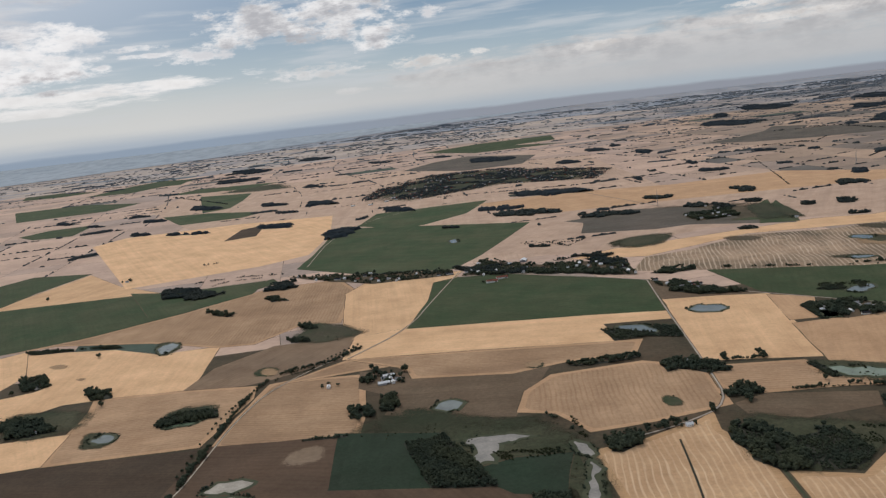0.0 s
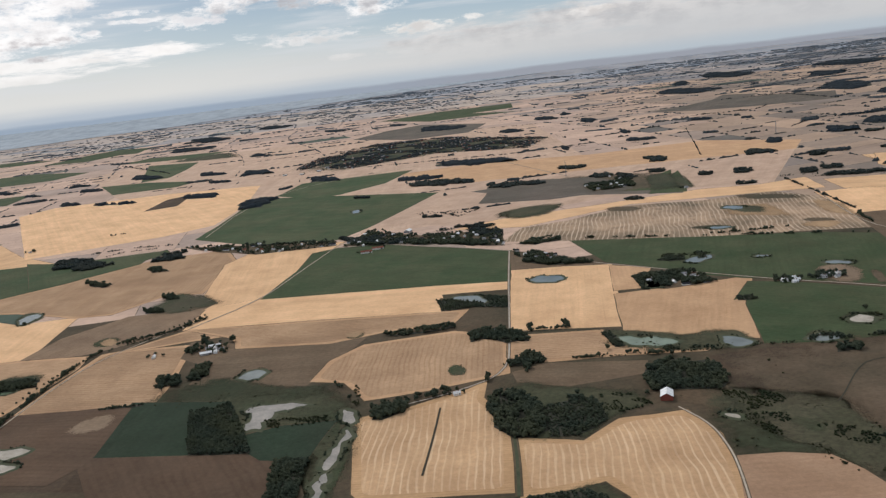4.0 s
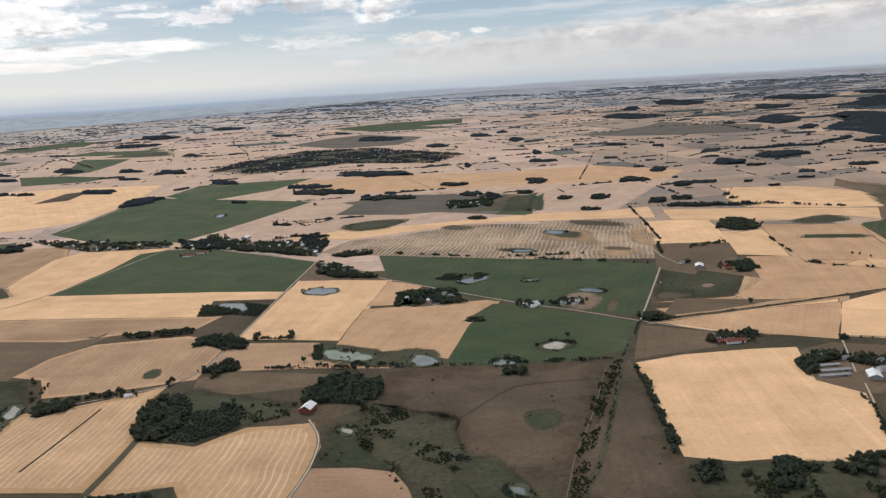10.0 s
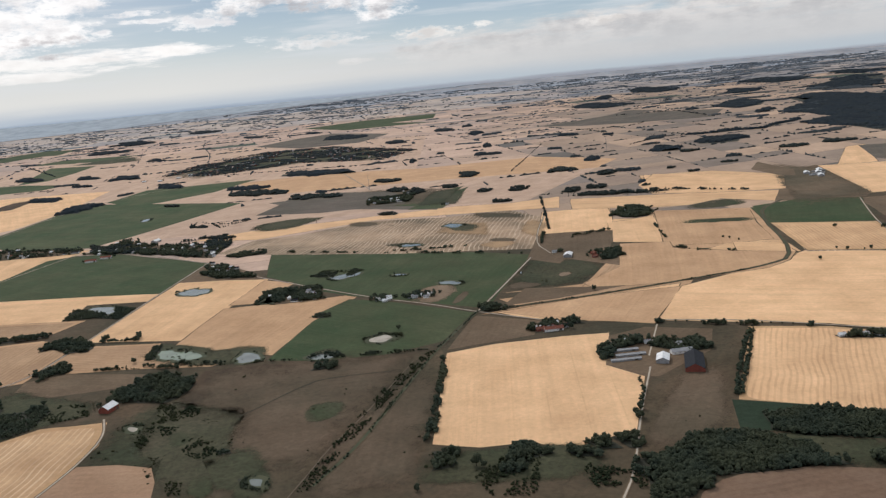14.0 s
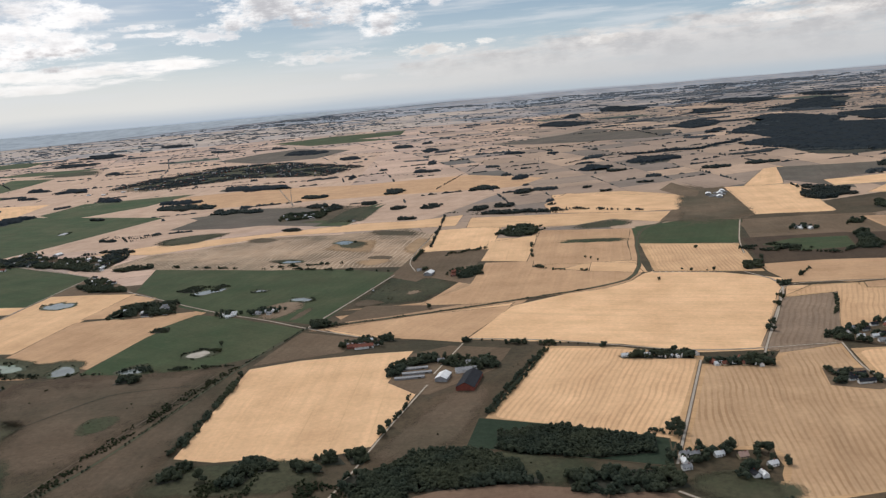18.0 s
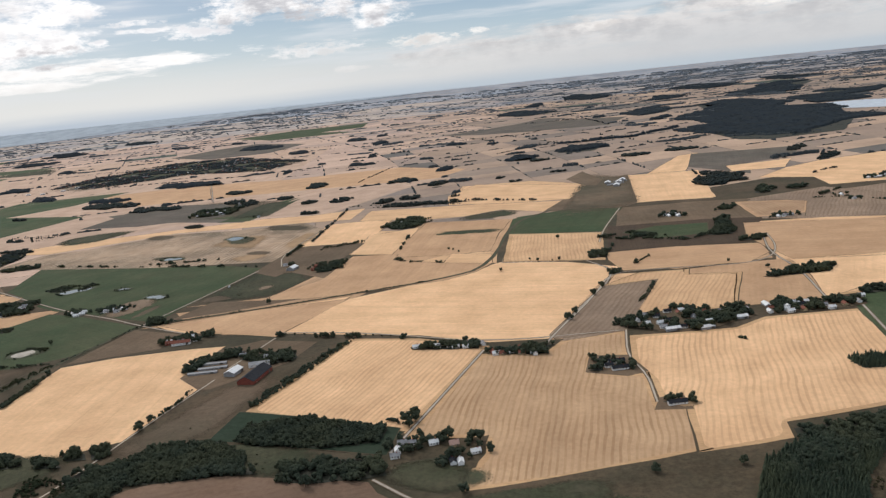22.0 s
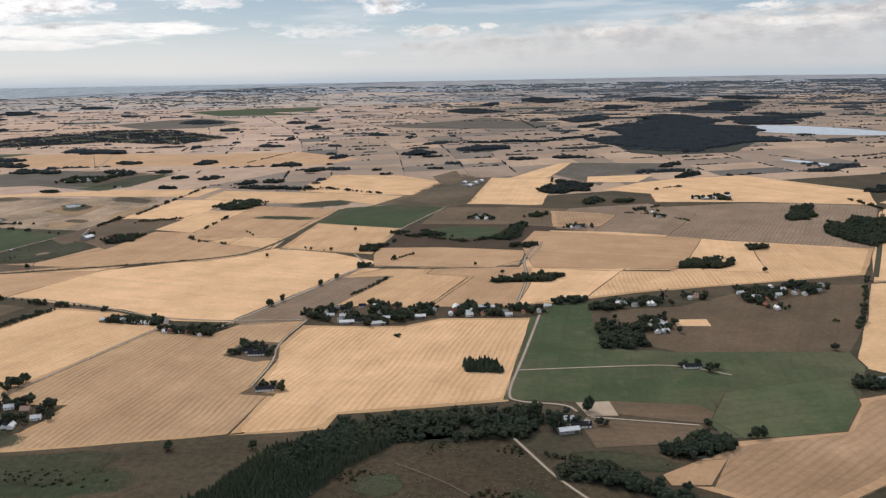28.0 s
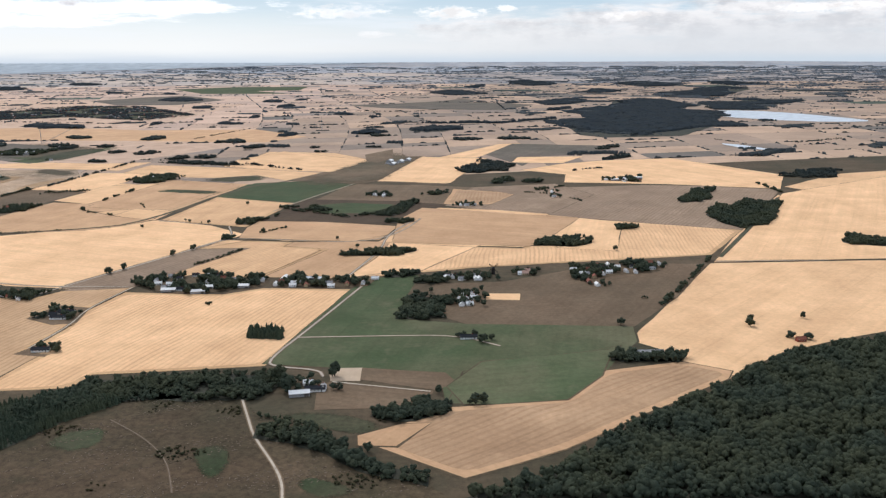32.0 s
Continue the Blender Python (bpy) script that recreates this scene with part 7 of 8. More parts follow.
wood("dense", [(1312, 1608), (1285, 1588), (1262, 1609), (1247, 1642), (1266, 1676), (1294, 1698), (1319, 1675), (1332, 1641)])
wood("dense", [(757, 1549), (738, 1516), (717, 1532), (701, 1566), (710, 1613), (729, 1651), (752, 1632), (768, 1596)])
wood("dense", [(828, 1683), (812, 1645), (799, 1657), (792, 1689), (803, 1740), (820, 1782), (834, 1768), (840, 1733)])
wood("dense", [(583, 1615), (570, 1573), (552, 1587), (537, 1623), (542, 1681), (555, 1729), (574, 1712), (589, 1672)])
wood("dense", [(817, 1457), (801, 1425), (787, 1436), (780, 1463), (790, 1507), (807, 1543), (821, 1531), (828, 1501)])
wood("dense", [(728, 1293), (716, 1265), (706, 1273), (699, 1295), (707, 1332), (719, 1364), (731, 1355), (737, 1330)])
wood("dense", [(775, 1305), (760, 1280), (745, 1290), (734, 1314), (742, 1348), (757, 1375), (774, 1363), (785, 1338)])
wood("dense", [(591, 1376), (583, 1351), (572, 1359), (564, 1380), (567, 1413), (576, 1440), (587, 1431), (596, 1409)])
wood("dense", [(649, 1365), (637, 1331), (625, 1340), (617, 1367), (623, 1411), (635, 1449), (648, 1438), (656, 1409)])
wood("dense", [(787, 1044), (767, 1017), (745, 1028), (730, 1054), (742, 1092), (763, 1122), (786, 1109), (801, 1081)])
wood("dense", [(840, 1276), (832, 1264), (825, 1268), (821, 1279), (827, 1296), (834, 1309), (841, 1304), (845, 1293)])
wood("dense", [(947, 1383), (938, 1369), (931, 1374), (927, 1387), (934, 1407), (944, 1422), (951, 1416), (955, 1402)])
wood("dense", [(922, 1447), (914, 1432), (909, 1437), (907, 1449), (913, 1469), (921, 1485), (927, 1480), (929, 1467)])
wood("dense", [(1040, 1452), (1027, 1442), (1013, 1452), (1003, 1468), (1010, 1484), (1023, 1494), (1038, 1484), (1048, 1467)])
wood("dense", [(634, 2190), (625, 2141), (616, 2153), (610, 2189), (615, 2251), (624, 2304), (634, 2291), (640, 2251)])
wood("dense", [(649, 1964), (631, 1939), (601, 1962), (576, 2001), (582, 2042), (600, 2069), (631, 2044), (655, 2004)])
wood("dense", [(630, 2655), (615, 2580), (597, 2604), (583, 2668), (589, 2770), (605, 2856), (625, 2827), (638, 2756)])
wood("dense", [(544, 2916), (526, 2851), (496, 2887), (469, 2961), (472, 3058), (490, 3132), (523, 3090), (549, 3010)])
wood("dense", [(477, 1448), (469, 1402), (456, 1413), (444, 1447), (445, 1507), (453, 1559), (468, 1547), (480, 1508)])
wood("dense", [(538, 1466), (529, 1438), (515, 1448), (503, 1472), (506, 1509), (515, 1539), (530, 1528), (542, 1502)])
wood("dense", [(620, 1242), (610, 1229), (595, 1237), (582, 1253), (585, 1272), (595, 1286), (611, 1277), (624, 1261)])
wood("dense", [(845, 1199), (816, 1198), (763, 1222), (717, 1252), (725, 1266), (756, 1267), (810, 1240), (854, 1212)])
wood("dense", [(959, 2195), (946, 2169), (935, 2181), (929, 2208), (938, 2244), (951, 2271), (962, 2258), (968, 2230)])
wood("dense", [(881, 2270), (861, 2241), (836, 2267), (816, 2310), (826, 2356), (847, 2388), (873, 2359), (892, 2315)])
wood("dense", [(1355, 2835), (1331, 2782), (1321, 2801), (1322, 2849), (1345, 2920), (1371, 2979), (1380, 2957), (1378, 2907)])
wood("dense", [(617, 3008), (604, 2973), (584, 2998), (567, 3043), (571, 3096), (584, 3134), (605, 3107), (621, 3060)])
wood("dense", [(1255, 3431), (1187, 3338), (1117, 3456), (1065, 3646), (1106, 3838), (1181, 3961), (1258, 3808), (1302, 3602)])
wood("dense", [(1346, 4368), (1295, 4180), (1280, 4233), (1286, 4386), (1338, 4646), (1396, 4878), (1412, 4807), (1401, 4626)])
wood("dense", [(1074, 1896), (1149, 2015), (1200, 1933), (1151, 1755), (1092, 1760), (1054, 1820)])
wood("dense", [(1709, 3031), (1860, 3212), (1915, 3007), (1910, 2751), (1637, 2224), (1567, 2275), (1569, 2512), (1653, 2730)])
wood("dense", [(2022, 3622), (2562, 4473), (2634, 4148), (2143, 3201), (2046, 3253)])
wood("dense", [(1014, 2028), (1165, 2063), (1290, 2061), (1466, 2298), (1468, 2238), (1283, 2002), (1151, 1973)])
wood("dense", [(1737, 3167), (1871, 3242), (1921, 2982), (1845, 2683), (1980, 2556), (1826, 2266), (1776, 1966), (1640, 1698), (1471, 1626), (1417, 1735), (1417, 2036), (1462, 2138), (1573, 2203), (1519, 2406), (1617, 2755), (1676, 2634)])
wood("dense", [(1933, 2649), (2219, 3119), (2421, 3156), (2044, 2429), (1942, 2475)])
wood("dense", [(1243, 1155), (1213, 1115), (1192, 1132), (1181, 1171), (1204, 1229), (1236, 1277), (1259, 1256), (1268, 1212)])
wood("dense", [(1764, 4691), (1672, 4490), (1613, 4697), (1584, 5063), (1663, 5484), (1775, 5785), (1838, 5475), (1850, 5051)])
wood("dense", [(1448, 1311), (1420, 1270), (1411, 1282), (1414, 1315), (1441, 1370), (1472, 1418), (1482, 1404), (1477, 1366)])
wood("dense", [(1455, 1453), (1430, 1414), (1422, 1425), (1424, 1457), (1448, 1509), (1475, 1553), (1484, 1539), (1480, 1504)])
wood("dense", [(1247, 1041), (1231, 1017), (1225, 1023), (1224, 1042), (1238, 1074), (1255, 1101), (1262, 1093), (1262, 1073)])
wood("dense", [(1292, 1035), (1282, 1025), (1273, 1032), (1268, 1043), (1276, 1057), (1287, 1068), (1296, 1061), (1300, 1049)])
wood("dense", [(-771, 2222), (-772, 2193), (-806, 2221), (-843, 2268), (-860, 2318), (-859, 2350), (-823, 2318), (-785, 2270)])
wood("dense", [(-725, 1962), (-724, 1934), (-750, 1954), (-780, 1991), (-795, 2035), (-798, 2066), (-770, 2043), (-739, 2005)])
wood("dense", [(-876, 2389), (-874, 2360), (-898, 2382), (-928, 2422), (-943, 2467), (-947, 2498), (-920, 2474), (-891, 2433)])
wood("dense", [(-1078, 2419), (-1074, 2380), (-1119, 2417), (-1173, 2479), (-1202, 2546), (-1208, 2591), (-1158, 2549), (-1103, 2483)])
wood("dense", [(-951, 2270), (-948, 2242), (-974, 2263), (-1005, 2301), (-1023, 2346), (-1027, 2377), (-1000, 2353), (-968, 2314)])
wood("dense", [(-544, 1856), (-566, 1856), (-623, 1897), (-678, 1945), (-682, 1967), (-659, 1968), (-600, 1923), (-547, 1876)])
wood("dense", [(-914, 3987), (-933, 3911), (-1048, 4069), (-1180, 4302), (-1226, 4498), (-1210, 4600), (-1074, 4399), (-946, 4155)])
wood("low", [(314.6, 499.7), (334.8, 495.5), (357.0, 482.2), (343.7, 471.0), (341.1, 439.5), (330.7, 454.7)])
wood("low", [(351.1, 437.6), (364.9, 435.1), (382.6, 415.4), (372.5, 405.5), (359.1, 415.6)])
wood("low", [(358.1, 382.5), (368.7, 380.8), (373.0, 365.2), (364.5, 366.5)])
wood("low", [(316.1, 457.4), (321.8, 470.4), (328.6, 455.1), (330.8, 424.6), (323.9, 434.1)])
wood("thicket", [(377.2, 424.5), (385.0, 425.1), (388.4, 413.6), (381.5, 412.4)])
wood("thicket", [(400.0, 387.9), (405.3, 387.0), (409.2, 369.3), (404.5, 370.0)])
wood("grove", [(-56.7, 563.5), (-25.2, 569.3), (7.7, 482.6), (-35.3, 490.0)])
wood("grove", [(26.0, 470.2), (47.8, 463.3), (48.3, 422.0), (42.3, 389.0), (28.7, 391.8), (28.9, 427.7)])
wood("low", [(5.0, 532.7), (50.6, 529.9), (55.3, 519.1), (14.0, 517.2)])
wood("low", [(67.4, 546.1), (65.6, 584.8), (70.1, 577.7), (74.1, 534.1)])
wood("thicket", [(165.5, 389.7), (182.1, 400.8), (211.9, 399.1), (222.7, 384.2), (219.2, 370.3), (204.3, 365.1), (174.9, 364.7), (165.3, 373.4)])
wood("low", [(105.4, 386.1), (130.7, 383.0), (149.8, 377.8), (150.1, 362.9), (112.3, 367.9)])
wood("low", [(59.0, 396.0), (82.1, 392.2), (82.2, 368.7), (60.8, 370.3)])
wood("grove", [(704.9, 409.5), (733.0, 407.6), (758.6, 392.6), (782.0, 381.7), (777.9, 364.6), (748.4, 363.7), (706.6, 375.3), (692.4, 385.3)])
wood("grove", [(623.0, 363.1), (649.4, 385.2), (686.7, 386.4), (704.6, 363.4), (709.9, 343.4), (669.6, 339.9), (647.5, 340.3), (631.0, 321.5), (611.9, 319.9)])
wood("low", [(1012.7, 480.6), (1015.9, 481.3), (1017.7, 477.9), (1015.0, 471.1), (1011.3, 472.2)])
wood("thicket", [(-270.8, 657.1), (-271.8, 681.2), (-259.3, 695.9), (-232.1, 697.3), (-219.7, 686.6), (-225.0, 676.7), (-253.6, 677.4), (-263.8, 665.7), (-260.7, 652.2)])
wood("thicket", [(-513.7, 937.3), (-526.7, 965.2), (-498.9, 965.5), (-463.8, 944.7), (-459.4, 930.3), (-486.9, 931.5)])
wood("thicket", [(-424.8, 930.3), (-432.7, 959.4), (-407.7, 940.7), (-395.8, 919.6)])
wood("dense", [(-359.8, 742.1), (-379.3, 786.6), (-368.6, 786.1), (-349.0, 741.4)])
wood("dense", [(-402.0, 664.9), (-424.8, 711.0), (-411.4, 725.9), (-386.3, 711.6), (-356.9, 673.7), (-367.4, 666.0), (-382.9, 663.3)])
wood("dense", [(-102.0, 622.9), (-105.6, 660.3), (-85.5, 656.5), (-81.3, 624.5)])
wood("dense", [(-78.7, 637.7), (-80.4, 679.8), (-67.3, 682.1), (-63.8, 636.9)])
wood("thicket", [(-134.1, 588.5), (-134.3, 597.0), (-100.9, 595.5), (-99.9, 586.6)])
wood("thicket", [(325.4, 748.7), (325.9, 810.1), (339.0, 823.6), (360.8, 813.4), (366.5, 820.9), (382.9, 819.6), (380.4, 798.6), (362.1, 771.9), (349.4, 789.5), (330.9, 783.2), (329.0, 748.0)])
wood("thicket", [(364.4, 855.8), (380.5, 881.5), (394.4, 869.6), (392.3, 837.8), (378.3, 837.5)])
wood("thicket", [(406.2, 837.0), (410.2, 879.6), (417.9, 880.4), (415.2, 837.3)])
wood("thicket", [(404.7, 572.0), (414.1, 592.6), (432.8, 588.3), (432.6, 573.4), (429.1, 576.9), (416.2, 584.9), (408.6, 571.4)])
wood("dense", [(413.7, 543.0), (418.4, 564.1), (432.5, 560.3), (431.6, 543.0)])
wood("thicket", [(268.4, 602.3), (264.6, 650.3), (272.4, 650.4), (276.4, 601.1)])
wood("thicket", [(393.1, 686.0), (395.9, 708.6), (407.7, 706.3), (411.1, 684.3), (402.8, 680.3)])
wood("low", [(444.5, 610.4), (457.0, 621.7), (477.2, 616.2), (480.9, 604.4), (473.8, 610.1), (455.9, 615.1), (447.8, 604.7)])
wood("dense", [(1451.6, 821.2), (1478.7, 882.0), (1493.1, 860.6), (1519.4, 911.0), (1561.1, 895.4), (1500.7, 765.7), (1466.6, 735.8), (1458.6, 772.0)])
wood("dense", [(1442.5, 876.6), (1483.9, 988.6), (1513.3, 1002.2), (1472.2, 891.0)])
wood("dense", [(-10.9, 1176.1), (31.9, 1111.8), (89.1, 1079.2), (73.6, 1127.0), (24.3, 1174.9)])
wood("dense", [(88.9, 1121.2), (135.2, 1065.7), (203.9, 1005.6), (187.5, 1053.4), (129.5, 1113.4)])
wood("dense", [(126.4, 1168.2), (178.3, 1134.5), (210.1, 1134.2), (194.7, 1170.6), (159.9, 1180.6)])
wood("dense", [(228.1, 1010.3), (261.3, 991.5), (284.1, 1010.3), (281.4, 1028.9), (247.6, 1038.1)])
wood("dense", [(227.5, 925.8), (253.4, 889.1), (301.3, 868.2), (294.4, 894.9), (252.6, 931.9)])
wood("low", [(436.1, 358.9), (442.2, 357.9), (456.6, 406.5), (472.1, 460.3), (492.7, 523.4), (507.3, 562.2), (501.1, 566.4), (482.6, 522.5), (464.3, 469.3), (449.0, 414.6)])
tree_line([(-110, 821), (-135, 783), (-164, 768), (-188, 754), (-199, 719), (-204, 665), (-208, 586), (-210, 522), (-215, 485)], 9, 6)
tree_line([(82, 699), (113, 699), (141, 706)], 10, 6)
tree_line([(513, 544), (511, 503), (508, 461), (506, 428), (503, 406)], 9, 5)
tree_line([(235, 587), (300, 586), (342, 579)], 12, 5)
tree_line([(378, 573), (429, 569), (467, 568), (497, 567)], 10, 4)
tree_line([(742, 550), (715, 484), (694, 435)], 2, 5)
tree_line([(513, 528), (511, 466), (508, 416)], 9, 5)
tree_line([(692, 435), (703, 467), (722, 512), (744, 559)], 2, 5)
tree_line([(267, 1008), (334, 983), (430, 940), (540, 894), (608, 863)], 22, 4)
tree_line([(780, 394), (793, 383)], 12, 5)
tree_line([(679, 585), (732, 565), (786, 545)], 20, 6)
tree_line([(1093, 2058), (940, 1883)], 10, 5)
tree_line([(98, 1296), (125, 1299), (162, 1231), (198, 1283)], 11, 5)
tree_line([(232, 2815), (344, 2771), (489, 2721)], 14, 5)
tree_line([(451, 940), (489, 935), (541, 932)], 12, 6)
tree_line([(665, 1264), (728, 1254), (843, 1179)], 10, 5)
tree_line([(985, 839), (1020, 850), (1055, 816)], 9, 6)
tree_line([(1220, 1285), (1201, 1156), (1239, 1151)], 9, 6)
tree_line([(1004, 822), (1037, 807), (1070, 786), (1123, 821)], 9, 6)
tree_line([(1331, 477), (1369, 547), (1399, 607)], 8, 6)
tree_line([(1468, 729), (1555, 889)], 8, 6)
tree_line([(1686, 1594), (1736, 1487)], 10, 5)
tree_line([(1824, 1526), (1945, 1604)], 10, 6)
tree_line([(841, 2406), (1045, 2382), (1111, 2471)], 9, 6)
tree_line([(1105, 2847), (1301, 2819), (1315, 2446)], 9, 6)
tree_line([(-55, 2037), (140, 2003), (299, 1973)], 9, 6)
tree_line([(1283, 963), (1324, 996)], 9, 6)
tree_line([(1581, 1025), (1585, 946)], 9, 6)
tree_line([(1320, 493), (1335, 491)], 9, 6)
tree_line([(82, 697), (147, 706)], 9, 6)
tree_line([(178, 588), (203, 596), (204, 608)], 9, 5)
tree_line([(193, 565), (206, 600), (211, 593)], 9, 6)
tree_line([(84, 516), (88, 536), (103, 544), (119, 548), (137, 549)], 8, 6)
tree_line([(208, 664), (243, 661)], 10, 6)
tree_line([(-129, 1174), (-27, 1167), (70, 1140)], 14, 5)
tree_line([(-426, 1257), (-362, 1276), (-274, 1260)], 14, 5)
tree_line([(-999, 2953), (-676, 2471)], 9, 6)
tree_line([(-247, 2455), (-124, 2562), (-23, 2623)], 9, 6)
tree_line([(-448, 1421), (-422, 1431)], 9, 6)
tree_line([(844, 1219), (951, 1144)], 9, 6)
tree_line([(750, 1039), (799, 1081)], 9, 6)
tree_line([(795, 1229), (848, 1202)], 9, 5)
tree_line([(681, 821), (695, 856)], 9, 6)
tree_line([(960, 752), (984, 773), (995, 804)], 9, 6)
tree_line([(991, 824), (1041, 825)], 9, 6)
tree_line([(1082, 799), (1118, 815)], 9, 6)
tree_line([(543, 659), (510, 574), (485, 486), (463, 407), (444, 364)], 7, 2.6)
tree_line([(565, 661), (640, 675), (723, 697), (811, 721)], 12, 2.2)
tree_line([(1159, 541), (1177, 550)], 8, 6)
tree_line([(1094, 291), (1111, 286), (1133, 273)], 8, 5)
tree_line([(772, 968), (767, 921), (763, 878)], 11, 5)
tree_line([(757, 839), (776, 812), (813, 793)], 11, 5)
tree_line([(660, 925), (686, 941), (715, 951)], 9, 5)
tree_line([(705, 1230), (785, 1196), (849, 1179)], 12, 4)
tree_line([(971, 582), (984, 607), (997, 641)], 8, 4)
tree_line([(995, 707), (1016, 733)], 9, 5)
tree_line([(993, 832), (1005, 830)], 10, 5)
tree_line([(645, 990), (652, 1081), (663, 1242)], 8, 5)
tree_line([(627, 910), (631, 944), (638, 968)], 9, 5)
tree_line([(660, 934), (689, 948), (717, 958)], 9, 5)
tree_line([(150, 1262), (187, 1262), (203, 1297)], 10, 5)
tree_line([(237, 995), (251, 1022), (278, 1022)], 10, 5)
tree_line([(416, 1226), (444, 1220)], 10, 4)
tree_line([(51, 588), (60, 570), (66, 555)], 8, 6)
tree_line([(-187, 738), (-174, 750), (-156, 760), (-141, 778), (-117, 819)], 12, 3.4)
tree_line([(-385, 1217), (-360, 1248), (-294, 1247)], 9, 5)
tree_line([(233, 588), (274, 582), (302, 578), (345, 574)], 12, 3.4)
tree_line([(458, 572), (479, 570), (504, 568)], 12, 3)
tree_line([(628, 416), (632, 432), (639, 452), (642, 477)], 10, 3)
tree_line([(-510, 934), (-464, 938), (-401, 923)], 9, 5)
tree_line([(1352, 1140), (1381, 1163), (1409, 1173)], 9, 5)
tree_line([(1268, 948), (1305, 934), (1332, 885)], 10, 4)
tree_line([(708, 1248), (789, 1223), (880, 1188)], 11, 3)
tree_line([(443, 1980), (615, 1907)], 10, 3)
tree_line([(644, 1597), (692, 1795), (760, 2089)], 10, 4)
tree_line([(987, 2076), (1110, 2059), (1340, 2037)], 10, 3)
tree_line([(102, 1286), (141, 1281), (187, 1292)], 9, 4)
single_trees(7, [(-90, 738), (-415, 892), (-649, 1262), (-364, 755), (-458, 784)])
single_trees(8, [(-85, 723), (-94, 717), (-342, 721), (-98, 627), (-87, 630)])
single_trees(7, [(-95, 744), (-96, 622), (-89, 632), (104, 531), (127, 547), (167, 568), (188, 650), (209, 670), (241, 662), (209, 599), (197, 592)])
single_trees(7, [(-99, 628), (-90, 633), (108, 538), (128, 545), (239, 672), (209, 673)])
single_trees(7, [(210, 672), (241, 667), (262, 598), (303, 579), (166, 563), (126, 544), (134, 550), (432, 547), (475, 626), (446, 735), (552, 660), (562, 661)])
single_trees(7, [(208, 669), (240, 662), (305, 573), (614, 589), (631, 426), (500, 350), (535, 369), (628, 414)])
single_trees(7, [(627, 420), (619, 613), (650, 693)])
single_trees(9, [(582, 378), (602, 384), (619, 386), (555, 374), (531, 372)])
single_trees(9, [(792, 389), (797, 396), (745, 321)])
single_trees(6, [(912, 552), (917, 566), (940, 614), (951, 635), (997, 709), (909, 757), (930, 753), (1074, 680), (1097, 647), (1126, 630), (913, 303), (954, 303)])
single_trees(7, [(1122, 342), (1140, 259), (1151, 256), (823, 301)])
single_trees(7, [(1379, 441), (1416, 449), (1199, 308), (1203, 310), (1180, 321), (1102, 320), (1095, 335), (1326, 639), (1294, 433), (1204, 398), (1282, 378)])
single_trees(6.5, [(909, 555), (917, 567), (940, 616), (951, 641), (870, 729), (966, 683), (1141, 925), (1163, 442)])
single_trees(9, [(813, 361), (816, 362), (817, 336), (820, 338), (811, 359), (829, 357), (797, 388), (794, 381), (833, 354)])
single_trees(6.5, [(1197, 551), (1219, 540), (1206, 511), (1169, 506), (1235, 564), (1252, 567), (1206, 401), (1210, 403)])
single_trees(13, [(1123, 343), (1102, 324), (1094, 337)])
single_trees(4, [(820, 856), (825, 850), (831, 838)])
single_trees(6, [(943, 859)])
single_trees(3.6, [(902, 765), (923, 752)])
single_trees(4, [(950, 646), (939, 623), (916, 572), (910, 559)])
single_trees(2.8, [(681, 588), (686, 586), (694, 582), (702, 580), (712, 576), (725, 571), (736, 566), (745, 563), (753, 561), (759, 559), (766, 556), (773, 553)])
single_trees(9, [(-89, 726), (-63, 727)])
single_trees(8, [(-94, 616), (-85, 623)])
single_trees(6, [(127, 542), (137, 548), (122, 542), (114, 540), (166, 561)])
single_trees(6, [(443, 726)])
single_trees(6, [(627, 416)])
single_trees(8, [(1376, 432)])
single_trees(4, [(1196, 308), (1203, 309), (1180, 325)])
single_trees(4, [(1199, 555), (1219, 547), (1236, 572), (1253, 566)])
single_trees(3.4, [(-116.4, 825.9), (-120.3, 820.6), (-124.2, 815.4), (-128.1, 810.1), (-131.8, 804.6), (-135.5, 799.2), (-139.2, 793.7), (-142.3, 788.6), (-145.3, 783.5), (-148.4, 778.4), (-151.6, 775.2), (-154.9, 772.0), (-158.1, 768.8), (-161.3, 766.0), (-164.6, 763.3), (-167.8, 760.5), (-170.5, 758.2), (-173.2, 756.0), (-196.7, 714.3), (-199.4, 706.9), (-202.2, 699.5), (-204.2, 693.0), (-206.3, 686.4), (-207.5, 679.9), (-208.7, 673.4), (-209.9, 667.5), (-211.2, 661.6), (-212.6, 651.5), (-214.0, 641.3), (-214.6, 631.5), (-215.2, 621.8), (-215.4, 600.7), (-215.6, 579.6), (-215.4, 567.4), (-215.2, 555.1), (-215.5, 545.1)], "small round tree in a roadside avenue")

# ---- villages, farms ----
farm("whitebarn", [(281, 499)])
farm("longred", [(600, 588)])
farm("hall", [(-208, 2040), (-170, 2072), (-157, 2129), (-254, 2058)])
farm("white", [(-75, 710), (-130, 704)])
farm("hall", [(-77, 716)])
farm("white", [(452, 724), (485, 721), (493, 726), (179, 672), (143, 542)])
farm("red", [(603, 594), (598, 595)])
farm("red", [(674, 835)])
farm("white", [(-68, 704), (-439, 797), (-378, 667), (-422, 1182), (-554, 1343)])
farm("white", [(460, 729), (491, 726), (598, 593), (588, 595)])
farm("red", [(675, 834), (593, 590)])
farm("white", [(449, 1417), (450, 1372), (635, 857), (1088, 930), (1094, 917), (1204, 858)])
farm("greyhall", [(680, 515), (688, 530)])
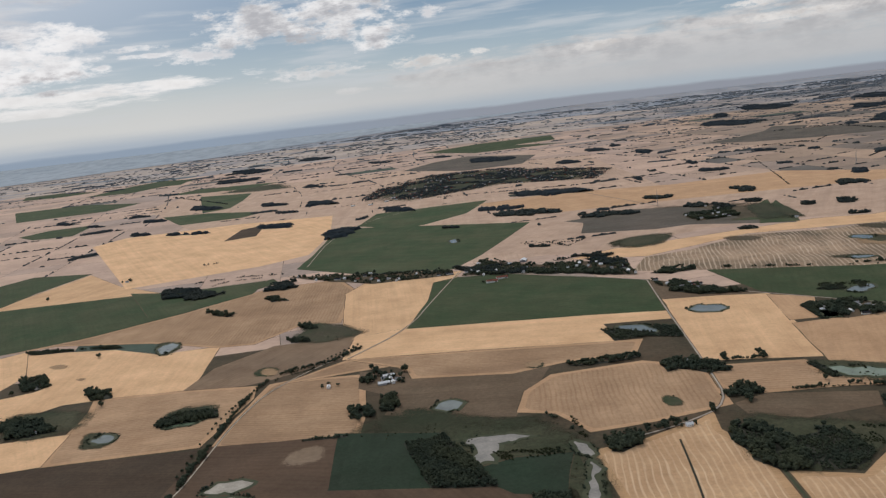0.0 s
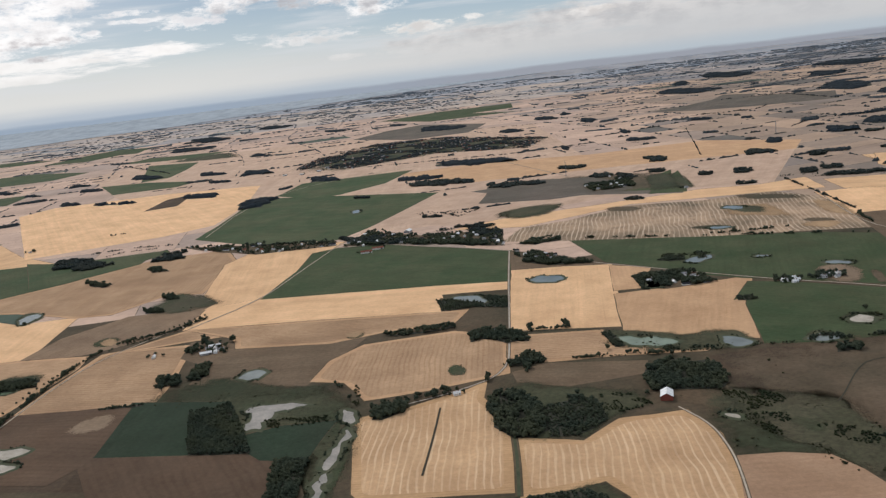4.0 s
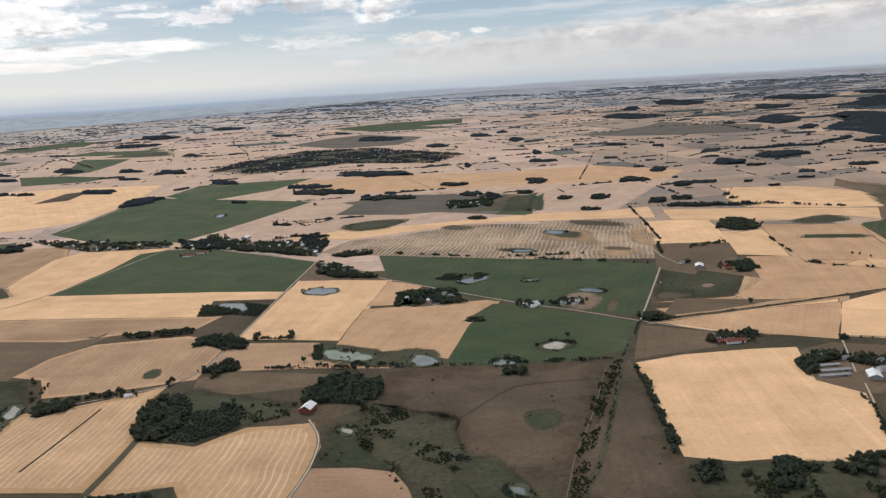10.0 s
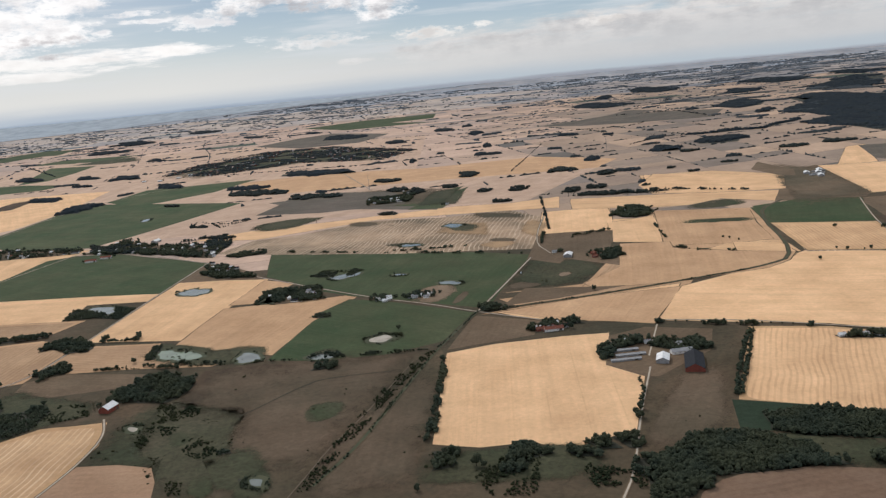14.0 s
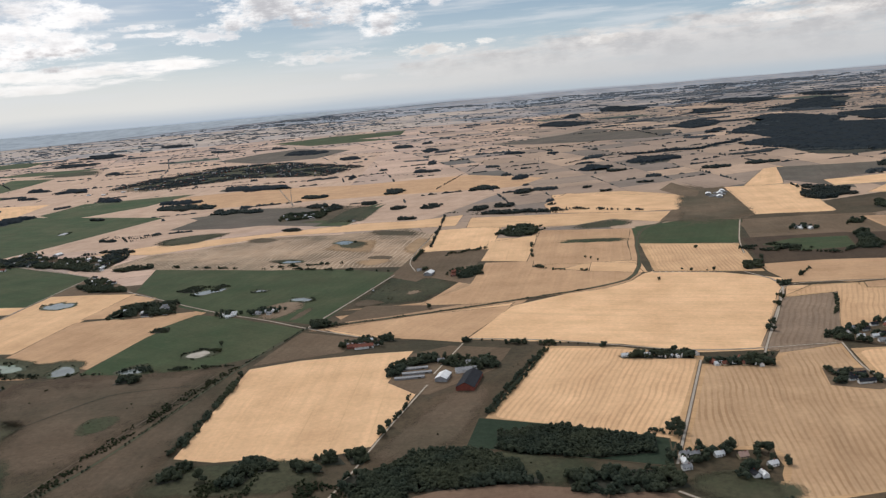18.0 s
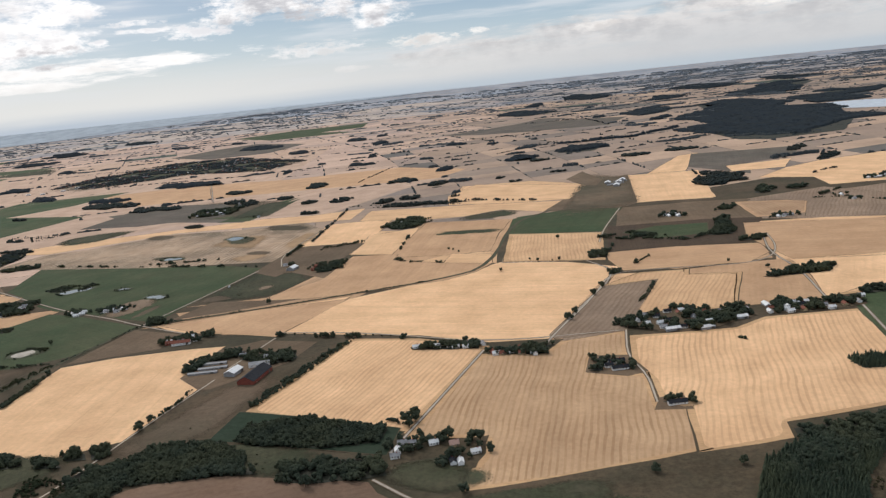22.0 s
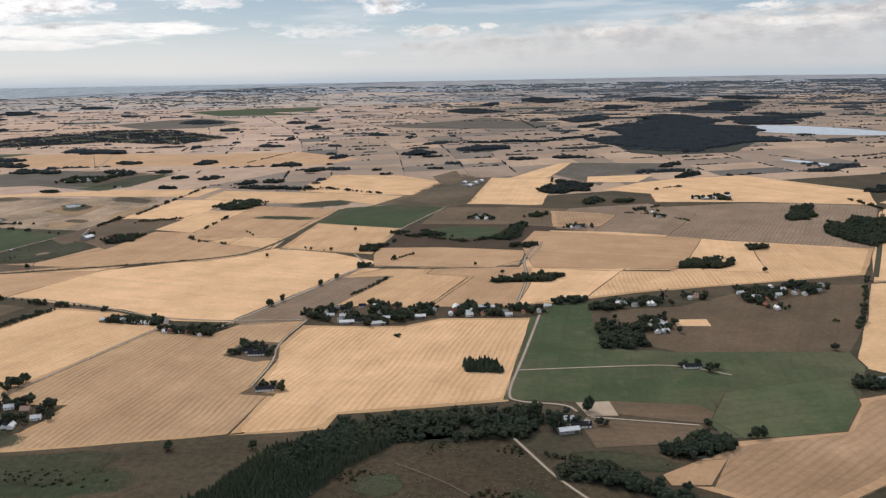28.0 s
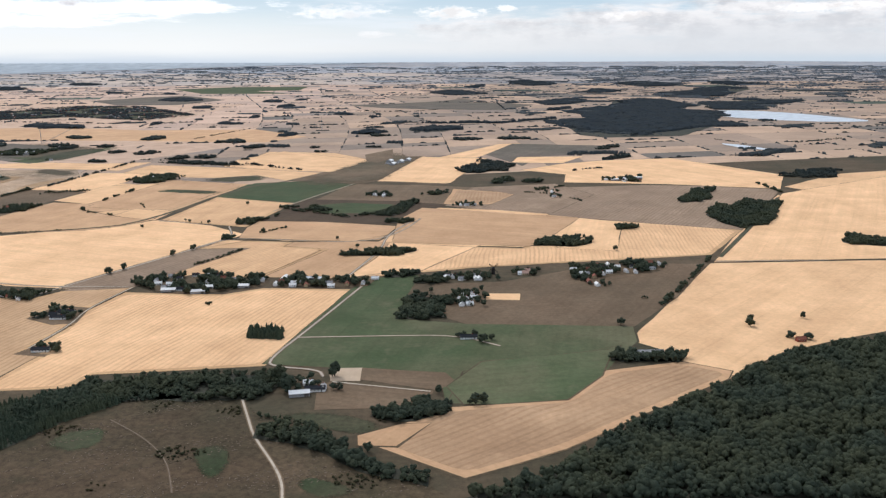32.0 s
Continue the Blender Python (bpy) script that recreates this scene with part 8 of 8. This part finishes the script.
farm("shed", [(640, 509), (645, 518), (642, 528)])
farm("white", [(649, 547), (662, 540)])
farm("longdark", [(925, 439), (925, 451)])
farm("dark", [(919, 445), (916, 454)])
farm("longdark", [(944, 378)])
farm("white", [(791, 359), (789, 351), (788, 344), (796, 358), (822, 331), (830, 341), (808, 356)])
farm("pink", [(819, 352)])
farm("dark", [(794, 353), (818, 332)])
farm("red", [(848, 493)])
farm("white", [(810, 517), (830, 517), (842, 513), (876, 482), (850, 489)])
farm("longdark", [(1196, 405)])
farm("dark", [(1185, 546), (1198, 501)])
farm("white", [(1180, 546), (1191, 539), (1203, 549), (1205, 541), (1195, 485), (1200, 493), (1192, 474), (1197, 474), (1238, 556)])
farm("pink", [(1241, 556)])
farm("red", [(1288, 533), (1397, 404)])
farm("longdark", [(1116, 323)])
farm("hall", [(1109, 317)])
farm("white", [(1120, 325), (1111, 331)])
farm("white", [(1085, 922), (1096, 919), (1189, 856), (1196, 858), (1302, 948), (1301, 914), (1293, 525)])
farm("longred", [(36, 1048), (50, 1064)])
farm("whitehall", [(87, 1157)])
farm("white", [(43, 1182)])
farm("white", [(765, 1075), (756, 1068)])
farm("red", [(673, 819)])
farm("whitehall", [(647, 835)])
farm("white", [(1085, 930), (1092, 932), (1095, 922), (1196, 857), (1203, 858)])
farm("shed", [(1079, 1219), (1087, 1231), (1096, 1252)])
farm("red", [(589, 591)])
farm("white", [(603, 605), (461, 722), (488, 724), (493, 725), (498, 726), (502, 727)])
farm("dark", [(610, 595)])
farm("white", [(438, 1454), (433, 1395), (517, 1259)])
farm("white", [(-81, 710), (-72, 699), (-200, 1205), (-135, 1188)])
farm("hall", [(-80, 697)])
farm("white", [(481, 723), (485, 724), (489, 724), (496, 718), (449, 724), (457, 717)])
farm("dark", [(386, 749), (382, 762)])
farm("white", [(374, 752)])
farm("greyhall", [(1301, 378)])
farm("dark", [(-437, 798)])
farm("whitehall", [(1081, 1207), (1091, 1239), (1101, 1259)])
farm("white", [(1082, 926), (1092, 927), (1195, 855)])
farm("whitehall", [(1074, 1241)])
farm("white", [(1190, 485), (1194, 494), (1198, 502), (1200, 489), (1191, 473), (1197, 475), (1202, 541), (1206, 549), (1179, 544), (1184, 545)])
farm("pink", [(1243, 562)])
settlement("village", [(-3, 1106), (27, 1191), (107, 1122), (217, 1099), (214, 1000), (117, 1064)], 30)
settlement("village", [(-266, 1235), (-141, 1190), (-17, 1151), (-12, 1118), (-124, 1118), (-194, 1168)], 16)
settlement("town", [(-244, 2161), (-233, 2368), (-63, 2671), (156, 2632), (437, 2265), (357, 2064), (128, 2177), (-14, 2089), (-121, 2028)], 210)
settlement("hamlet", [(937.9, 528.2), (951.4, 539.6), (969.2, 544.1), (989.5, 555.6), (1014.7, 543.7), (1029.1, 544.9), (1042.5, 537.1), (1041.7, 519.6), (1024.9, 512.4), (1005.7, 500.8), (988.9, 496.9), (963.0, 506.4)], 20)
settlement("hamlet", [(1052.7, 542.8), (1071.6, 542.4), (1086.5, 537.1), (1126.3, 541.8), (1120.3, 520.4), (1103.0, 516.0), (1080.1, 519.6), (1063.2, 518.0), (1047.7, 520.4)], 15)
settlement("hamlet", [(1279, 584), (1362, 595), (1350, 569), (1277, 540)], 18)
settlement("hamlet", [(379, 1387), (463, 1400), (454, 1328), (383, 1320)], 10)
settlement("hamlet", [(330, 790), (388, 789), (390, 746), (347, 741)], 8)
settlement("hamlet", [(219, 968), (269, 922), (262, 889), (223, 936)], 8)
settlement("hamlet", [(1378, 1052), (1440, 1084), (1431, 1032)], 8)
settlement("hamlet", [(789, 523), (838, 513), (839, 505), (791, 516)], 5)
settlement("hamlet", [(845, 497), (887, 498), (884, 482), (851, 488)], 5)
landmark("mast", (370, 1519))
landmark("mast", (871, 1799))
landmark("mill", (1216, 557))
farm("redbarn", [(682, 491)])
farm("whitehall", [(664, 503)])
delivery_van(591, 778, 80)

# ---- distant hedges and copses along the far parcels ----
def in_field(x, y):
    return any(x0 < x < x1 and y0 < y < y1 and inside(points, x, y) for x0, x1, y0, y1, points in FIELD_AREAS)


def far_hedges():
    """Hedges on some parcel edges and copses beside them, thinning out with distance; the country to the east is well wooded."""
    rng, groves = random.Random(15), [Grove() for _ in range(4)]
    for a, b, c in PARCEL_EDGES:
        mid = a[1]
        if mid < 1250 or mid > 14000 or abs(a[0] - MID) > 1400 + mid * 0.62:
            continue
        if mid > 4800 and a[0] < 300 + float(np.interp(mid, [p[1] for p in COAST], [p[0] for p in COAST])):
            continue
        tier = 0 if mid < 2200 else 1 if mid < 3800 else 2 if mid < 6500 else 3
        grow = max(1.0, mid / 2600)
        east = min(1.0, max(0.0, (a[0] - MID - 0.10 * mid) / (0.3 * mid))) * min(1.0, mid / 3500)
        wooded = max(0.15, 0.85 + 1.7 * noise.noise(Vector((a[0] / (420 * grow), a[1] / (420 * grow), 4)))) + 0.7 * east
        for p, q in ((a, b), (a, c)):
            if rng.random() > (1.0, 0.9, 0.7, 0.55)[tier] * (0.5 + 0.5 * wooded):
                continue
            k0, k1 = rng.uniform(0.0, 0.5), rng.uniform(0.5, 1.0)
            p, q = (p[0] + (q[0] - p[0]) * k0, p[1] + (q[1] - p[1]) * k0), (p[0] + (q[0] - p[0]) * k1, p[1] + (q[1] - p[1]) * k1)
            if (in_field(*p) or in_field(*q) or in_field((p[0] + q[0]) / 2, (p[1] + q[1]) / 2)):
                continue
            groves[tier].ribbon(p, q, rng.uniform(0.9, 2.0) * grow, rng.uniform(1.8, 4.2), 2.6 * grow, rng)
        for _ in range(2):
            if rng.random() > (0.34, 0.40, 0.50, 0.50)[tier] * wooded:
                continue
            k, edge_to = rng.random(), b if rng.random() < 0.7 else c
            cx, cy = a[0] + (edge_to[0] - a[0]) * k, a[1] + (edge_to[1] - a[1]) * k
            if in_field(cx, cy):
                continue
            size = rng.random() ** 5
            long, deep = (3.0 + (36 + 60 * east) * size) * grow ** 0.85, (2.6 + (16 + 24 * east) * size * rng.uniform(0.3, 1.0)) * grow
            groves[tier].canopy(blob(cx, cy, long, deep, rng.uniform(-0.6, 0.9), rng), 2.4 * grow, rng.uniform(2.2, 5.0), rng)
    # each farther tier takes a leaf colour with more painted haze
    groves[0].build("distant_hedgerows", "scattered hedgerows and copses between far fields", "hedges", HAZED_FAR_LEAVES)
    groves[1].build("farther_hedgerows", "hedgerows and copses between farther fields, dulled by painted haze", "hedges", HAZED_FARTHER_LEAVES)
    groves[2].build("hazed_rim_woods_backdrop", "strips of woodland on the raised far rim, haze painted in blue green", "woods", HAZED_RIM_LEAVES)
    groves[3].build("hazed_horizon_woods_backdrop", "strips of woodland along the horizon, haze painted in pale blue", "woods", HAZED_HORIZON_LEAVES)


far_hedges()


# ---- bushes round the ponds, tufts and brash on rough ground ----
def pond_bushes():
    rng, grove = random.Random(16), Grove()
    for kind, bank in BANKS:
        if kind == "lake":
            continue
        phase, head = rng.uniform(0, 50), bank[rng.randrange(len(bank))]
        for x, y in along(bank + bank[:1], 1.6):
            clump = math.exp(-math.hypot(x - head[0], (y - head[1]) * 0.7) / 7)
            if noise.noise(Vector((x / 9 + phase, y / 9, 1))) + clump > 0.22:
                grove.add(WOOD_CROWNS if y < 1200 else TINY_CROWNS, x + rng.uniform(-1, 1), y + rng.uniform(-1, 1), rng.uniform(0.5, 1.4) + 2.6 * clump * rng.random(), rng, 1.3)
    grove.build("bank_bushes", "dark bushes and reeds on the pond banks", "bushes", BROADLEAF)


def rough_ground():
    rng, tufts, brash = random.Random(17), Grove(), []
    for kind, points in ROUGH_FIELDS:
        if max(p[1] for p in points) > 1300:
            continue
        for x, y in scatter(points, {"meadow": 12.0, "darkmeadow": 6.5, "darkgrass": 5.0, "clearcut": 2.6, "greenpatch": 11.0}[kind], rng):
            thick = noise.noise(Vector((x / 22, y / 22, 7)))
            if thick > {"meadow": 0.34, "clearcut": 0.42}.get(kind, 0.22):
                tufts.add(FAR_CROWNS, x, y, rng.uniform(0.2, 0.75) * (0.7 + 1.6 * thick), rng, rng.uniform(1.6, 3.2))
            if kind == "clearcut" and noise.noise(Vector(((x + y) / 60, (x - 2 * y) / 11, 3))) > 0.1:
                a, l = rng.gauss(0.5, 0.8), rng.uniform(0.2, 0.8)
                v, f = box(-l, -0.13, -0.35, l, 0.13, -0.14)
                brash.append(([(x + p[0] * math.cos(a) - p[1] * math.sin(a), y + p[0] * math.sin(a) + p[1] * math.cos(a), p[2] - 0.3) for p in v], f))
    tufts.build("tufts", "scattered low tufts and small bushes on rough pasture", "bushes", TUFTS)
    shape = joined(brash)
    tagged(new("brash", mesh_of("brash", shape[0], shape[1], BRASH)), "pale cut branches lying on the felled clearing", "brash", kind="stuff")


pond_bushes()
rough_ground()
YARD.build("yard_trees", "dark green trees round the farm yards", "trees", BROADLEAF)
